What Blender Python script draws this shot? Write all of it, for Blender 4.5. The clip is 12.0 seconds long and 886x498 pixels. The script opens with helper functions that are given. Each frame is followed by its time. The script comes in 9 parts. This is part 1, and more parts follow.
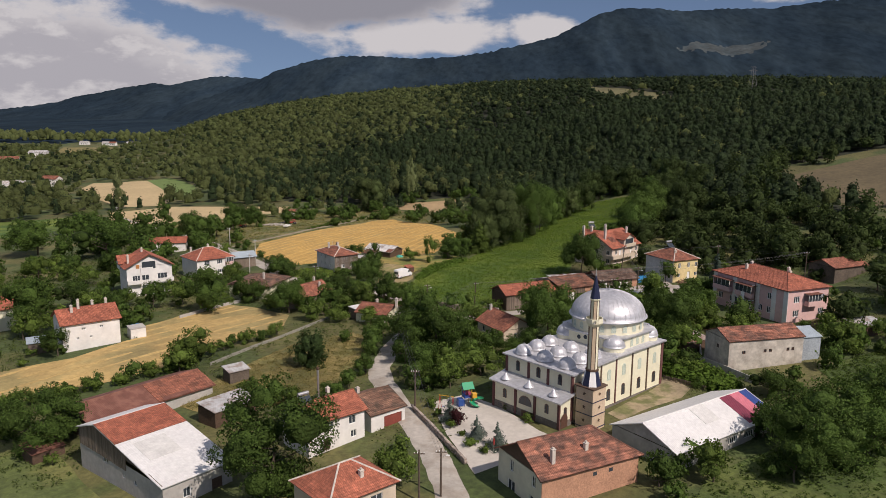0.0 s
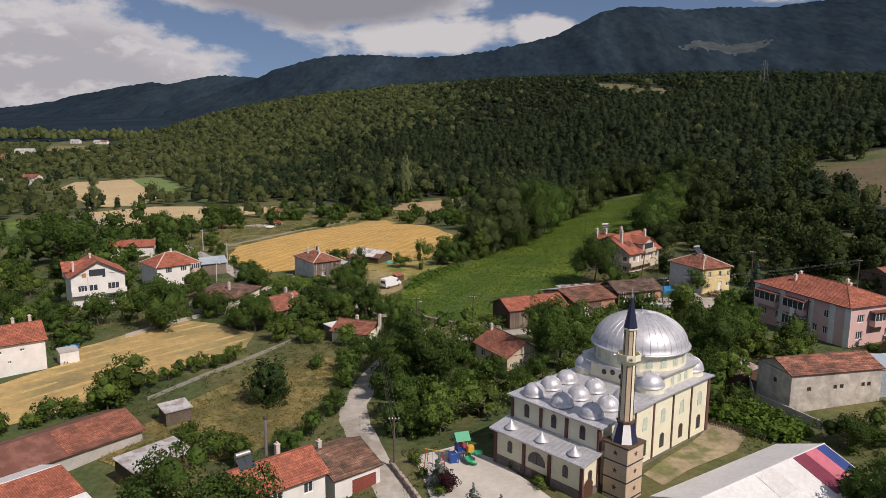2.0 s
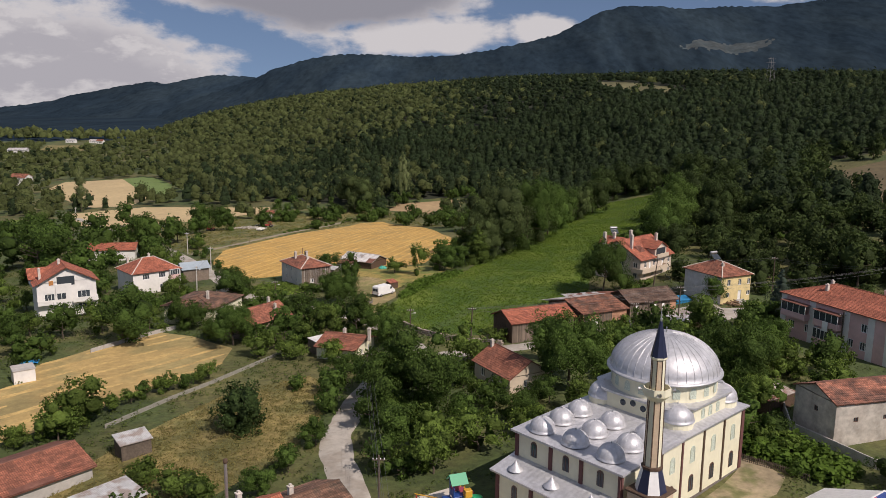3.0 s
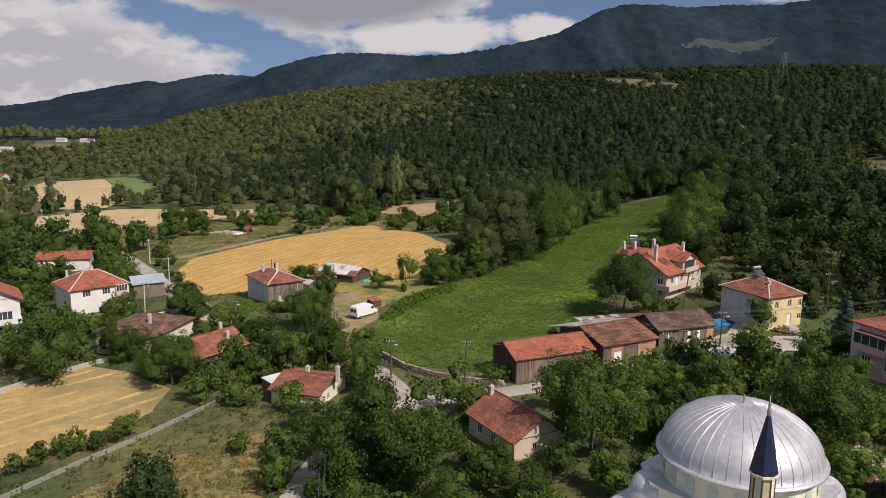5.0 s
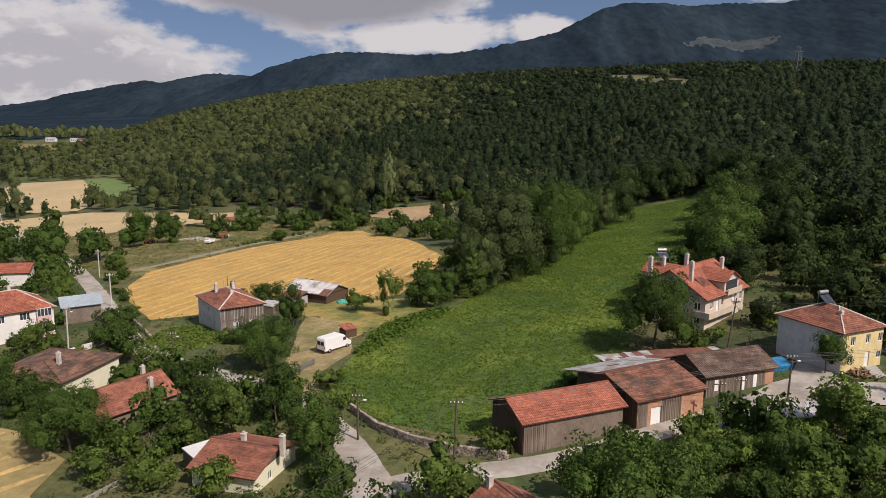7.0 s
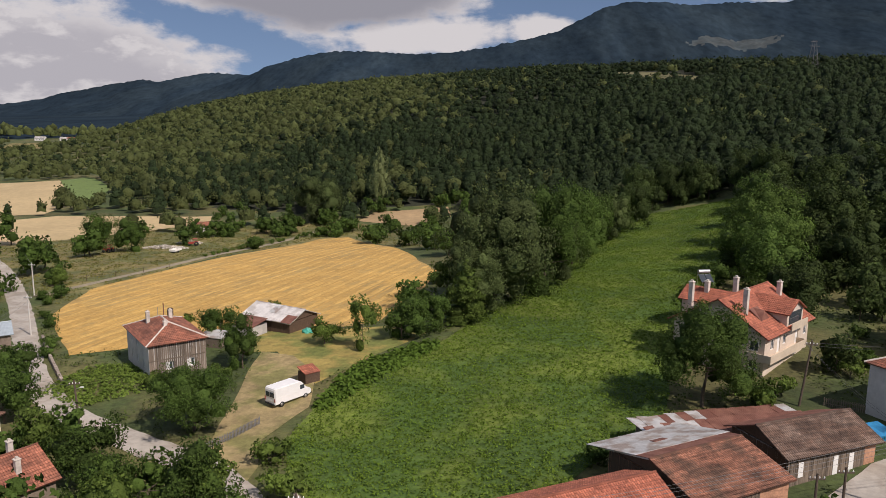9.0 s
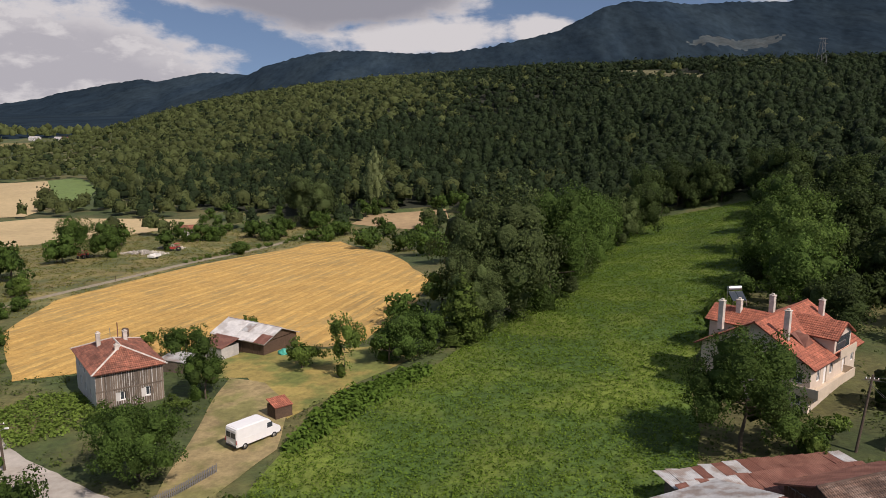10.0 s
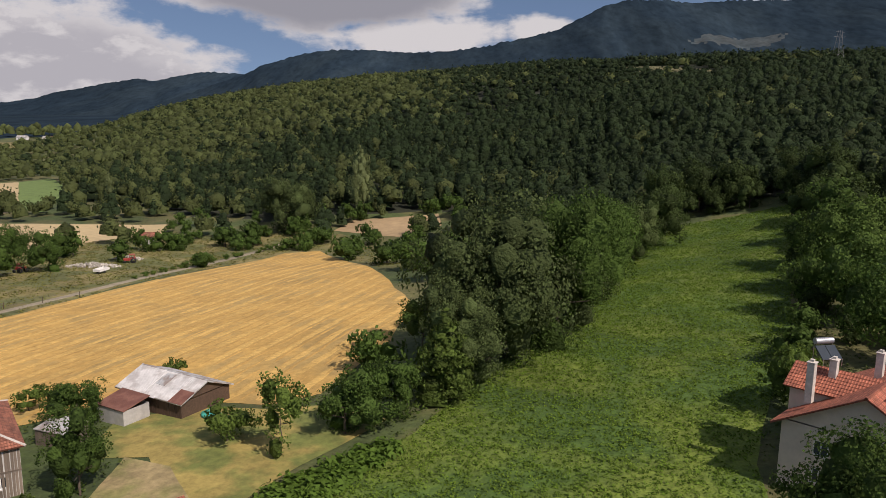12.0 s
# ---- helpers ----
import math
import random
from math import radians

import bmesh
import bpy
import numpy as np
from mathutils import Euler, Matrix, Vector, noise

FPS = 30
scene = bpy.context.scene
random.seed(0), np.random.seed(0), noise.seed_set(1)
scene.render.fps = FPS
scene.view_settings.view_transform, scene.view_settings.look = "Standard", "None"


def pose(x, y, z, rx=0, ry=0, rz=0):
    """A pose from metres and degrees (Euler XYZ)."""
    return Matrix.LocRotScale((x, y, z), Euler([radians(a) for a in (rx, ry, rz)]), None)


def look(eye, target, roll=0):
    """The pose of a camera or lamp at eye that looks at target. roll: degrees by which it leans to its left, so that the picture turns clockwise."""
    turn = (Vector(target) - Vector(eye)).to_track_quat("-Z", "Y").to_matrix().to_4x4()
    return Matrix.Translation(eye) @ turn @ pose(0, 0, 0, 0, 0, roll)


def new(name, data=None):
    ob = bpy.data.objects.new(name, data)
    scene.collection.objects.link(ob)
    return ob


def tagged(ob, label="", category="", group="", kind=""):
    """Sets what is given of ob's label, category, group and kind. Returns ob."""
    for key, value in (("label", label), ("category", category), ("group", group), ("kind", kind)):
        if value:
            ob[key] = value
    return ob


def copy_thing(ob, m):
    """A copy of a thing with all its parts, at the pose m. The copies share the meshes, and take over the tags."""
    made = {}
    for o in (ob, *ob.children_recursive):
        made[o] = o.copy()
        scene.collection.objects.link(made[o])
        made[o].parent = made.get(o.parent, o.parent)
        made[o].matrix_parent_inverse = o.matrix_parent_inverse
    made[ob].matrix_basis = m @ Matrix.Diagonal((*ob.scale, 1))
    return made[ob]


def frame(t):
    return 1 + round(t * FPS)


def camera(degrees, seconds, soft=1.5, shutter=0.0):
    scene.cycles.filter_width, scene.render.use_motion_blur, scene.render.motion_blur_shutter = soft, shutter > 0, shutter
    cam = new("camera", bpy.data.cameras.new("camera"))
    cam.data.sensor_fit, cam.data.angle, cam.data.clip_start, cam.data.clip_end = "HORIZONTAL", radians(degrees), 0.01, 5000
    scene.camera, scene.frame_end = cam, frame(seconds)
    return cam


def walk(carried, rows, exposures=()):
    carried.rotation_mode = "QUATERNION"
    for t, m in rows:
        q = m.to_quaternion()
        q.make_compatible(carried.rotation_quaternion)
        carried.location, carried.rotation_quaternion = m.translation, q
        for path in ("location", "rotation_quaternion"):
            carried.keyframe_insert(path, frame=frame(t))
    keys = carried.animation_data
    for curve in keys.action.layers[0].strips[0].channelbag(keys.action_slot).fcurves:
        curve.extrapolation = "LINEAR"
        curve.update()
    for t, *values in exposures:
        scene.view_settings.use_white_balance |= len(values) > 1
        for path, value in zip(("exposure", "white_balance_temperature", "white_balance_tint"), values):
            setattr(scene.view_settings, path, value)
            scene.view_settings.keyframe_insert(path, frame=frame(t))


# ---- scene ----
cam = camera(60.0, 12.0, soft=0.8)
# seconds, place of the eye in metres, and its turn in degrees
ROWS = [
    (0.0, 0.0, 0.0, 52.4, 79.49, -0.49, 0.02),
    (0.5, 0.42, 6.9, 51.25, 79.5, -0.51, 0.02),
    (1.0, 0.81, 13.71, 50.38, 79.5, -0.5, 0.02),
    (1.5, 1.19, 20.49, 49.53, 79.51, -0.52, 0.01),
    (2.0, 1.57, 27.22, 48.79, 79.5, -0.52, 0.01),
    (2.5, 1.96, 34.04, 48.12, 79.51, -0.52, 0.01),
    (3.0, 2.3, 40.8, 47.54, 79.5, -0.55, 0.01),
    (5.0, 4.14, 68.14, 45.15, 79.49, -0.57, 0.0),
    (5.5, 4.71, 75.22, 44.49, 79.5, -0.56, 0.0),
    (6.0, 5.17, 82.33, 43.92, 79.5, -0.57, -0.01),
    (6.5, 5.63, 89.43, 43.37, 79.5, -0.56, 0.0),
    (7.0, 6.11, 96.43, 42.86, 79.5, -0.53, -0.01),
    (9.0, 7.98, 123.99, 40.75, 79.52, -0.61, -0.01),
    (9.5, 8.41, 131.01, 40.25, 79.52, -0.63, -0.02),
    (10.0, 8.92, 138.08, 39.79, 79.53, -0.62, -0.03),
    (10.5, 9.56, 145.11, 39.3, 79.54, -0.64, -0.03),
    (11.0, 10.2, 151.95, 38.86, 79.53, -0.63, -0.05),
    (11.5, 10.87, 158.89, 38.39, 79.54, -0.63, -0.05),
    (12.0, 11.56, 165.73, 37.97, 79.53, -0.64, -0.06),
]
walk(cam, [(t, pose(x, y, z, rx, ry, rz)) for t, x, y, z, rx, ry, rz in ROWS], [(0.0, -0.08, 6400, 17), (3.0, -0.06, 6400, 17), (5.0, 0.06, 6400, 17), (12.0, 0.04, 6400, 17)])

# ---- sky and sun ----
SUN_TO = Vector((-0.58, 0.62, -0.92)).normalized()      # the way the sunlight goes
SUN_EL = math.asin(-SUN_TO.z)
SUN_AZ = math.atan2(-SUN_TO.x, -SUN_TO.y)               # from +y towards +x


def build_sky():
    w = bpy.data.worlds.new("sky")
    w.use_nodes = True
    scene.world = w
    nt = w.node_tree
    n, l = nt.nodes, nt.links
    n.clear()
    out = n.new("ShaderNodeOutputWorld")
    bg = n.new("ShaderNodeBackground")
    sky = n.new("ShaderNodeTexSky")
    sky.sky_type, sky.sun_disc = "NISHITA", False
    sky.sun_elevation, sky.sun_rotation = SUN_EL, SUN_AZ
    sky.air_density, sky.dust_density = 1.0, 0.6
    bg.inputs["Strength"].default_value = 0.08
    tcs = n.new("ShaderNodeTexCoord")
    lift = n.new("ShaderNodeVectorMath")
    lift.operation = "ADD"
    lift.inputs[1].default_value = (0, 0, 0.2)
    l.new(tcs.outputs["Generated"], lift.inputs[0])
    l.new(lift.outputs[0], sky.inputs["Vector"])
    tc = n.new("ShaderNodeTexCoord")
    mp = n.new("ShaderNodeMapping")
    mp.inputs["Scale"].default_value = (1.0, 1.0, 2.2)
    l.new(tc.outputs["Generated"], mp.inputs["Vector"])

    def noise_node(scale, detail, off, rough=0.55):
        m = n.new("ShaderNodeMapping")
        m.inputs["Location"].default_value = off
        l.new(mp.outputs[0], m.inputs["Vector"])
        t = n.new("ShaderNodeTexNoise")
        t.inputs["Scale"].default_value, t.inputs["Detail"].default_value = scale, detail
        t.inputs["Roughness"].default_value = rough
        l.new(m.outputs[0], t.inputs["Vector"])
        return t.outputs["Fac"]

    def op(kind, a, b):
        m = n.new("ShaderNodeMath")
        m.operation = kind
        for i, v in enumerate((a, b)):
            if isinstance(v, (int, float)):
                m.inputs[i].default_value = v
            else:
                l.new(v, m.inputs[i])
        return m.outputs[0]

    def ramp(v, a, b, lo=0.0, hi=1.0):
        m = n.new("ShaderNodeMapRange")
        m.interpolation_type = "SMOOTHSTEP"
        for i, x in ((1, a), (2, b), (3, lo), (4, hi)):
            m.inputs[i].default_value = x
        l.new(v, m.inputs[0])
        return m.outputs[0]

    way = n.new("ShaderNodeSeparateXYZ")
    l.new(tc.outputs["Generated"], way.inputs[0])
    bearing = op("MULTIPLY", op("ARCTAN2", way.outputs[0], way.outputs[1]), 57.2958)
    height = op("MULTIPLY", op("ARCSINE", way.outputs[2], 0.0), 57.2958)

    def bank(az, el, raz, rel):
        # how far a direction lies inside a cloud bank: 1 in its middle, 0 at its rim, less outside
        u = op("DIVIDE", op("SUBTRACT", bearing, az), raz)
        v = op("DIVIDE", op("SUBTRACT", height, el), rel)
        return op("SUBTRACT", 1.0, op("SQRT", op("ADD", op("MULTIPLY", u, u), op("MULTIPLY", v, v)), 0.0))

    near = noise_node(9.0, 10, (3.1, 0.4, 1.7), 0.6)
    high = noise_node(9.0, 10, (3.1, 0.4, 1.79), 0.6)
    puffs = noise_node(24.0, 6, (0.7, 2.4, 0.2), 0.5)
    ragged = op("MULTIPLY", op("SUBTRACT", near, 0.5), 1.1)
    heap = bank(-31.0, -0.2, 18.2, 7.2)                 # the heaped cloud over the valley
    veil = bank(-8.5, 9.0, 12.0, 4.3)                   # grey layer cloud
    banks = op("MAXIMUM", heap, veil)
    for spot in ((-2.8, 5.0, 7.4, 1.7), (7.3, 5.3, 2.6, 1.2), (23.0, 8.3, 5.0, 1.2), (-27.0, 8.3, 9.0, 1.1)):
        banks = op("MAXIMUM", banks, op("MULTIPLY", bank(*spot), 0.5))
    over = ramp(way.outputs[2], 0.16, 0.3, -0.6, 0.0)    # a loose cover over the rest of the sky
    cover = op("MAXIMUM", banks, over)
    mask = ramp(op("ADD", cover, ragged), -0.05, 0.16)
    # lit rims and puffs, grey undersides
    rim = ramp(op("ADD", heap, op("MULTIPLY", ragged, 0.5)), 0.34, 0.04)
    lit = op("MAXIMUM", op("MULTIPLY", rim, 0.9), op("MULTIPLY", ramp(op("ADD", op("SUBTRACT", near, high), op("MULTIPLY", op("SUBTRACT", puffs, 0.5), 0.5)), -0.05, 0.13), 0.85))
    dark = ramp(op("ADD", veil, op("MULTIPLY", ragged, 0.4)), 0.0, 0.3)
    mixc = n.new("ShaderNodeMix")
    mixc.data_type = "RGBA"
    mixc.inputs["A"].default_value = (5.3, 5.2, 5.4, 1)
    mixc.inputs["B"].default_value = (7.9, 7.7, 7.45, 1)
    l.new(op("MULTIPLY", lit, op("SUBTRACT", 1.0, dark)), mixc.inputs["Factor"])
    deep = n.new("ShaderNodeMix")
    deep.data_type = "RGBA"
    deep.inputs["B"].default_value = (3.0, 3.05, 3.4, 1)
    l.new(op("MULTIPLY", dark, 0.75), deep.inputs["Factor"])
    l.new(mixc.outputs["Result"], deep.inputs["A"])
    both = n.new("ShaderNodeMix")
    both.data_type = "RGBA"
    l.new(mask, both.inputs["Factor"])
    l.new(sky.outputs[0], both.inputs["A"])
    l.new(deep.outputs["Result"], both.inputs["B"])
    l.new(both.outputs["Result"], bg.inputs["Color"])
    l.new(bg.outputs[0], out.inputs[0])
    sun = new("sun", bpy.data.lights.new("sun", "SUN"))
    sun.data.energy, sun.data.angle, sun.data.color = 4.2, radians(0.53), (1.0, 0.90, 0.78)
    sun.matrix_world = look((200, -100, 300), Vector((200, -100, 300)) + SUN_TO)


build_sky()

# ---- lie of the land ----
LAND_X = np.array([-480.0, -300, -100, -40, 10, 50, 110, 300, 480])
LAND_Y = np.array([60.0, 110, 150, 200, 250, 330, 420, 550, 800, 1145, 1300])
LAND_Z = np.array([
    [-6, -6, -2, 2, 4, 6, 10, 30, 40], [-7, -7, -2, 2, 5.3, 6.2, 11, 35, 46], [-8, -8, 0.5, 3, 5, 7.5, 13, 40, 52], [-9, -9, 0, 2.5, 4.6, 7, 13, 42, 55],
    [-10, -10, -1, 2.5, 4.8, 8.5, 15, 45, 58], [-11, -11, -3, -1.5, 1.5, 5, 18, 50, 62], [-12, -12, -7, -6, -3, 6, 22, 55, 66], [-13, -13, -2, 12, 16, 22, 38, 62, 68],
    [-15, -8, 30, 46, 52, 58, 68, 77, 73], [-15, 36, 66, 71, 75, 79, 82, 86, 82], [-16, 28, 58, 64, 72, 78, 88, 96, 92]])


def land(x, y):
    """Height of the ground at x, y (numbers or arrays)."""
    x, y = np.broadcast_arrays(np.asarray(x, float), np.asarray(y, float))

    def cell(v, axis):
        v = np.clip(v, axis[0], axis[-1])
        i = np.clip(np.searchsorted(axis, v) - 1, 0, len(axis) - 2)
        return i, (v - axis[i]) / (axis[i + 1] - axis[i])
    i, u = cell(x, LAND_X)
    j, v = cell(y, LAND_Y)

    def knot(row, at):
        n = len(LAND_X)
        g = lambda k: LAND_Z[row, np.clip(k, 0, n - 1)]
        a, b, c, d = g(at - 1), g(at), g(at + 1), g(at + 2)
        return b + 0.5 * u * (c - a + u * (2 * a - 5 * b + 4 * c - d + u * (3 * (b - c) + d - a)))
    m = len(LAND_Y)
    p = [knot(np.clip(j + k, 0, m - 1), i) for k in (-1, 0, 1, 2)]
    a, b, c, d = p
    h = b + 0.5 * v * (c - a + v * (2 * a - 5 * b + 4 * c - d + v * (3 * (b - c) + d - a)))
    # past the wooded hill the land falls back to the valley before the mountains
    r = np.hypot(x, y)
    back = np.clip((r - 1400) / 900, 0, 1)
    h = h * (1 - 0.75 * back * back * (3 - 2 * back))
    h = np.where(y < 0, h * np.clip(1 + y / 600, 0.3, 1), h)
    return h


# the skyline of the mountains: bearing clockwise from straight ahead, and degrees over the horizon
RANGE_AZ = [-180, -60, -24, -21, -18.1, -15.8, -12.9, -12.3, -9.9, -7.5, -4.3, -1.8, 0.6, 3.1, 5.5, 7.9, 9.5, 11, 12.5, 14.8, 16.7, 19.3, 22.5, 24.1, 28.9, 45, 70, 180]
RANGE_EL = [1.0, -0.8, -1.4, -1.2, 0.2, 1.0, 2.1, 2.5, 3.25, 3.73, 3.74, 3.6, 3.76, 4.1, 4.62, 5.2, 5.96, 6.78, 7.14, 7.1, 6.85, 6.95, 6.86, 7.07, 7.44, 7.0, 3.0, 1.0]
BACK_AZ = [-75, -40, -29.6, -28, -26.3, -25.3, -22.8, -20.3, -19.2, -17.9, -16.2, -13.9, -11, -8]
BACK_EL = [-0.6, -0.6, -0.3, -0.07, 0.17, 0.55, 1.07, 1.57, 1.4, 1.75, 2.1, 2.05, 1.6, 0.6]


def ridge_height(az, r, table_az, table_el, crest_r, depth):
    """Height of a mountain range at a bearing and distance: spurs and gullies run down from its crest."""
    crest = 44.5 + np.tan(np.radians(np.interp(az, table_az, table_el))) * (crest_r - 70)
    s = np.clip((r - crest_r + depth) / depth, 0, 1)
    wave = az * 0.55 + 1.1 * np.sin(az * 0.21 + r / 900) + r / 1500
    spur = 0.5 + 0.3 * np.sin(wave) + 0.14 * np.sin(2.3 * wave + 1.3) + 0.06 * np.sin(5.9 * wave + r / 300)
    h = (crest + 60) * s ** 0.95 * (1 - 0.26 * spur * (1 - s) ** 0.8) - 60
    return np.where(r > crest_r, crest - (r - crest_r) * 0.4, h)

# ---- materials ----
MATS = {}


def material(name, base, rough=0.8, metal=0.0, grain=(3.0, 0.25), wide=(0.25, 0.2), bump=0.0, bump_scale=8.0, per="", spread=0.0, tint=None, coords="Object"):
    """A painted, plastered or natural surface: grain and wide stains vary its colour, and per (object or island) its pieces."""
    if name in MATS:
        return MATS[name]
    m = bpy.data.materials.new(name)
    m.use_nodes = True
    nt = m.node_tree
    n, l = nt.nodes, nt.links
    b = n["Principled BSDF"]
    b.inputs["Roughness"].default_value, b.inputs["Metallic"].default_value = rough, metal
    tc = n.new("ShaderNodeTexCoord")
    co = tc.outputs[coords]
    value = None

    def scaled(fac, amount):
        r = n.new("ShaderNodeMapRange")
        r.inputs[3].default_value, r.inputs[4].default_value = 1 - amount, 1 + amount
        l.new(fac, r.inputs[0])
        return r.outputs[0]

    for s, a in (grain, wide):
        if a:
            t = n.new("ShaderNodeTexNoise")
            t.inputs["Scale"].default_value, t.inputs["Detail"].default_value = s, 6
            t.inputs["Roughness"].default_value = 0.65
            l.new(co, t.inputs["Vector"])
            r = n.new("ShaderNodeMapRange")
            r.inputs[1].default_value, r.inputs[2].default_value = 0.28, 0.72
            r.inputs[3].default_value, r.inputs[4].default_value = 1 - a, 1 + a
            l.new(t.outputs["Fac"], r.inputs[0])
            v = r.outputs[0]
            if value is not None:
                q = n.new("ShaderNodeMath")
                q.operation = "MULTIPLY"
                l.new(value, q.inputs[0])
                l.new(v, q.inputs[1])
                v = q.outputs[0]
            value = v
    rnd = None
    if per == "object":
        rnd = n.new("ShaderNodeObjectInfo").outputs["Random"]
    elif per == "island":
        rnd = n.new("ShaderNodeNewGeometry").outputs["Random Per Island"]
    if rnd is not None and spread:
        q = n.new("ShaderNodeMath")
        q.operation = "MULTIPLY"
        l.new(scaled(rnd, spread), q.inputs[0])
        l.new(value, q.inputs[1]) if value is not None else None
        if value is None:
            q.inputs[1].default_value = 1.0
        value = q.outputs[0]
    colour = n.new("ShaderNodeMix")
    colour.data_type = "RGBA"
    colour.inputs["A"].default_value = (*base, 1)
    colour.inputs["B"].default_value = (*(tint or base), 1)
    if tint:
        t = n.new("ShaderNodeTexNoise")
        t.inputs["Scale"].default_value, t.inputs["Detail"].default_value = wide[0] * 1.7, 5
        mp = n.new("ShaderNodeMapping")
        mp.inputs["Location"].default_value = (17.0, 5.0, 3.0)
        l.new(co, mp.inputs["Vector"])
        l.new(mp.outputs[0], t.inputs["Vector"])
        r = n.new("ShaderNodeMapRange")
        r.interpolation_type = "SMOOTHSTEP"
        r.inputs[1].default_value, r.inputs[2].default_value = 0.42, 0.62
        l.new(t.outputs["Fac"], r.inputs[0])
        l.new(r.outputs[0], colour.inputs["Factor"])
    else:
        colour.inputs["Factor"].default_value = 0.0
    res = colour.outputs["Result"]
    if value is not None:
        h = n.new("ShaderNodeVectorMath")
        h.operation = "SCALE"
        l.new(res, h.inputs[0])
        l.new(value, h.inputs["Scale"])
        res = h.outputs[0]
    l.new(res, b.inputs["Base Color"])
    if bump:
        t = n.new("ShaderNodeTexNoise")
        t.inputs["Scale"].default_value, t.inputs["Detail"].default_value = bump_scale, 5
        l.new(co, t.inputs["Vector"])
        p = n.new("ShaderNodeBump")
        p.inputs["Strength"].default_value, p.inputs["Distance"].default_value = 1.0, bump
        l.new(t.outputs["Fac"], p.inputs["Height"])
        l.new(p.outputs[0], b.inputs["Normal"])
    MATS[name] = m
    return m


def tile_roof(name, base, moss, along=0.24, up=0.36, relief=0.03, worn=0.5):
    """Clay tiles laid in courses: the UV map counts metres along the eave and up the slope."""
    m = material(name, base, 0.85, grain=(1.6, 0.22), wide=(0.35, 0.28), tint=moss)
    n, l = m.node_tree.nodes, m.node_tree.links
    b = n["Principled BSDF"]
    uv = n.new("ShaderNodeUVMap")
    br = n.new("ShaderNodeTexBrick")
    br.inputs["Scale"].default_value = 1.0
    br.inputs["Brick Width"].default_value, br.inputs["Row Height"].default_value = along, up
    br.inputs["Mortar Size"].default_value, br.inputs["Mortar Smooth"].default_value = 0.035, 0.6
    br.inputs["Color1"].default_value, br.inputs["Color2"].default_value = (0.72, 0.72, 0.72, 1), (1.22, 1.22, 1.22, 1)
    br.inputs["Mortar"].default_value = (0.55, 0.55, 0.55, 1)
    br.offset = 0.0
    l.new(uv.outputs[0], br.inputs["Vector"])
    old = b.inputs["Base Color"].links[0].from_socket
    mul = n.new("ShaderNodeVectorMath")
    mul.operation = "MULTIPLY"
    l.new(old, mul.inputs[0])
    l.new(br.outputs["Color"], mul.inputs[1])
    # whole courses and patches relaid at other times
    t = n.new("ShaderNodeTexNoise")
    t.inputs["Scale"].default_value, t.inputs["Detail"].default_value = 0.9, 4
    mp = n.new("ShaderNodeMapping")
    mp.inputs["Scale"].default_value = (0.35, 2.2, 1.0)
    l.new(uv.outputs[0], mp.inputs["Vector"])
    l.new(mp.outputs[0], t.inputs["Vector"])
    r = n.new("ShaderNodeMapRange")
    r.inputs[1].default_value, r.inputs[2].default_value = 0.35, 0.65
    r.inputs[3].default_value, r.inputs[4].default_value = 1 - worn * 0.5, 1 + worn * 0.4
    l.new(t.outputs["Fac"], r.inputs[0])
    sc = n.new("ShaderNodeVectorMath")
    sc.operation = "SCALE"
    l.new(mul.outputs[0], sc.inputs[0])
    l.new(r.outputs[0], sc.inputs["Scale"])
    l.new(sc.outputs[0], b.inputs["Base Color"])
    w = n.new("ShaderNodeTexWave")
    w.wave_type, w.bands_direction = "BANDS", "X"
    w.inputs["Scale"].default_value = 0.314 / along
    l.new(uv.outputs[0], w.inputs["Vector"])
    w2 = n.new("ShaderNodeTexWave")
    w2.wave_type, w2.bands_direction, w2.wave_profile = "BANDS", "Y", "SAW"
    w2.inputs["Scale"].default_value = 0.157 / up
    l.new(uv.outputs[0], w2.inputs["Vector"])
    add = n.new("ShaderNodeMath")
    add.operation = "ADD"
    l.new(w.outputs["Fac"], add.inputs[0])
    l.new(w2.outputs["Fac"], add.inputs[1])
    p = n.new("ShaderNodeBump")
    p.inputs["Distance"].default_value = relief
    l.new(add.outputs[0], p.inputs["Height"])
    l.new(p.outputs[0], b.inputs["Normal"])
    return m


def ribbed(name, base, pitch=0.25, relief=0.02, rough=0.5, metal=0.0, tint=None, wide=(0.4, 0.18)):
    """Folded sheet metal with ribs that run up the slope."""
    m = material(name, base, rough, metal, grain=(2.0, 0.12), wide=wide, tint=tint)
    n, l = m.node_tree.nodes, m.node_tree.links
    uv = n.new("ShaderNodeUVMap")
    w = n.new("ShaderNodeTexWave")
    w.wave_type, w.bands_direction = "BANDS", "X"
    w.inputs["Scale"].default_value = 0.314 / pitch
    l.new(uv.outputs[0], w.inputs["Vector"])
    p = n.new("ShaderNodeBump")
    p.inputs["Distance"].default_value = relief
    l.new(w.outputs["Fac"], p.inputs["Height"])
    l.new(p.outputs[0], n["Principled BSDF"].inputs["Normal"])
    return m


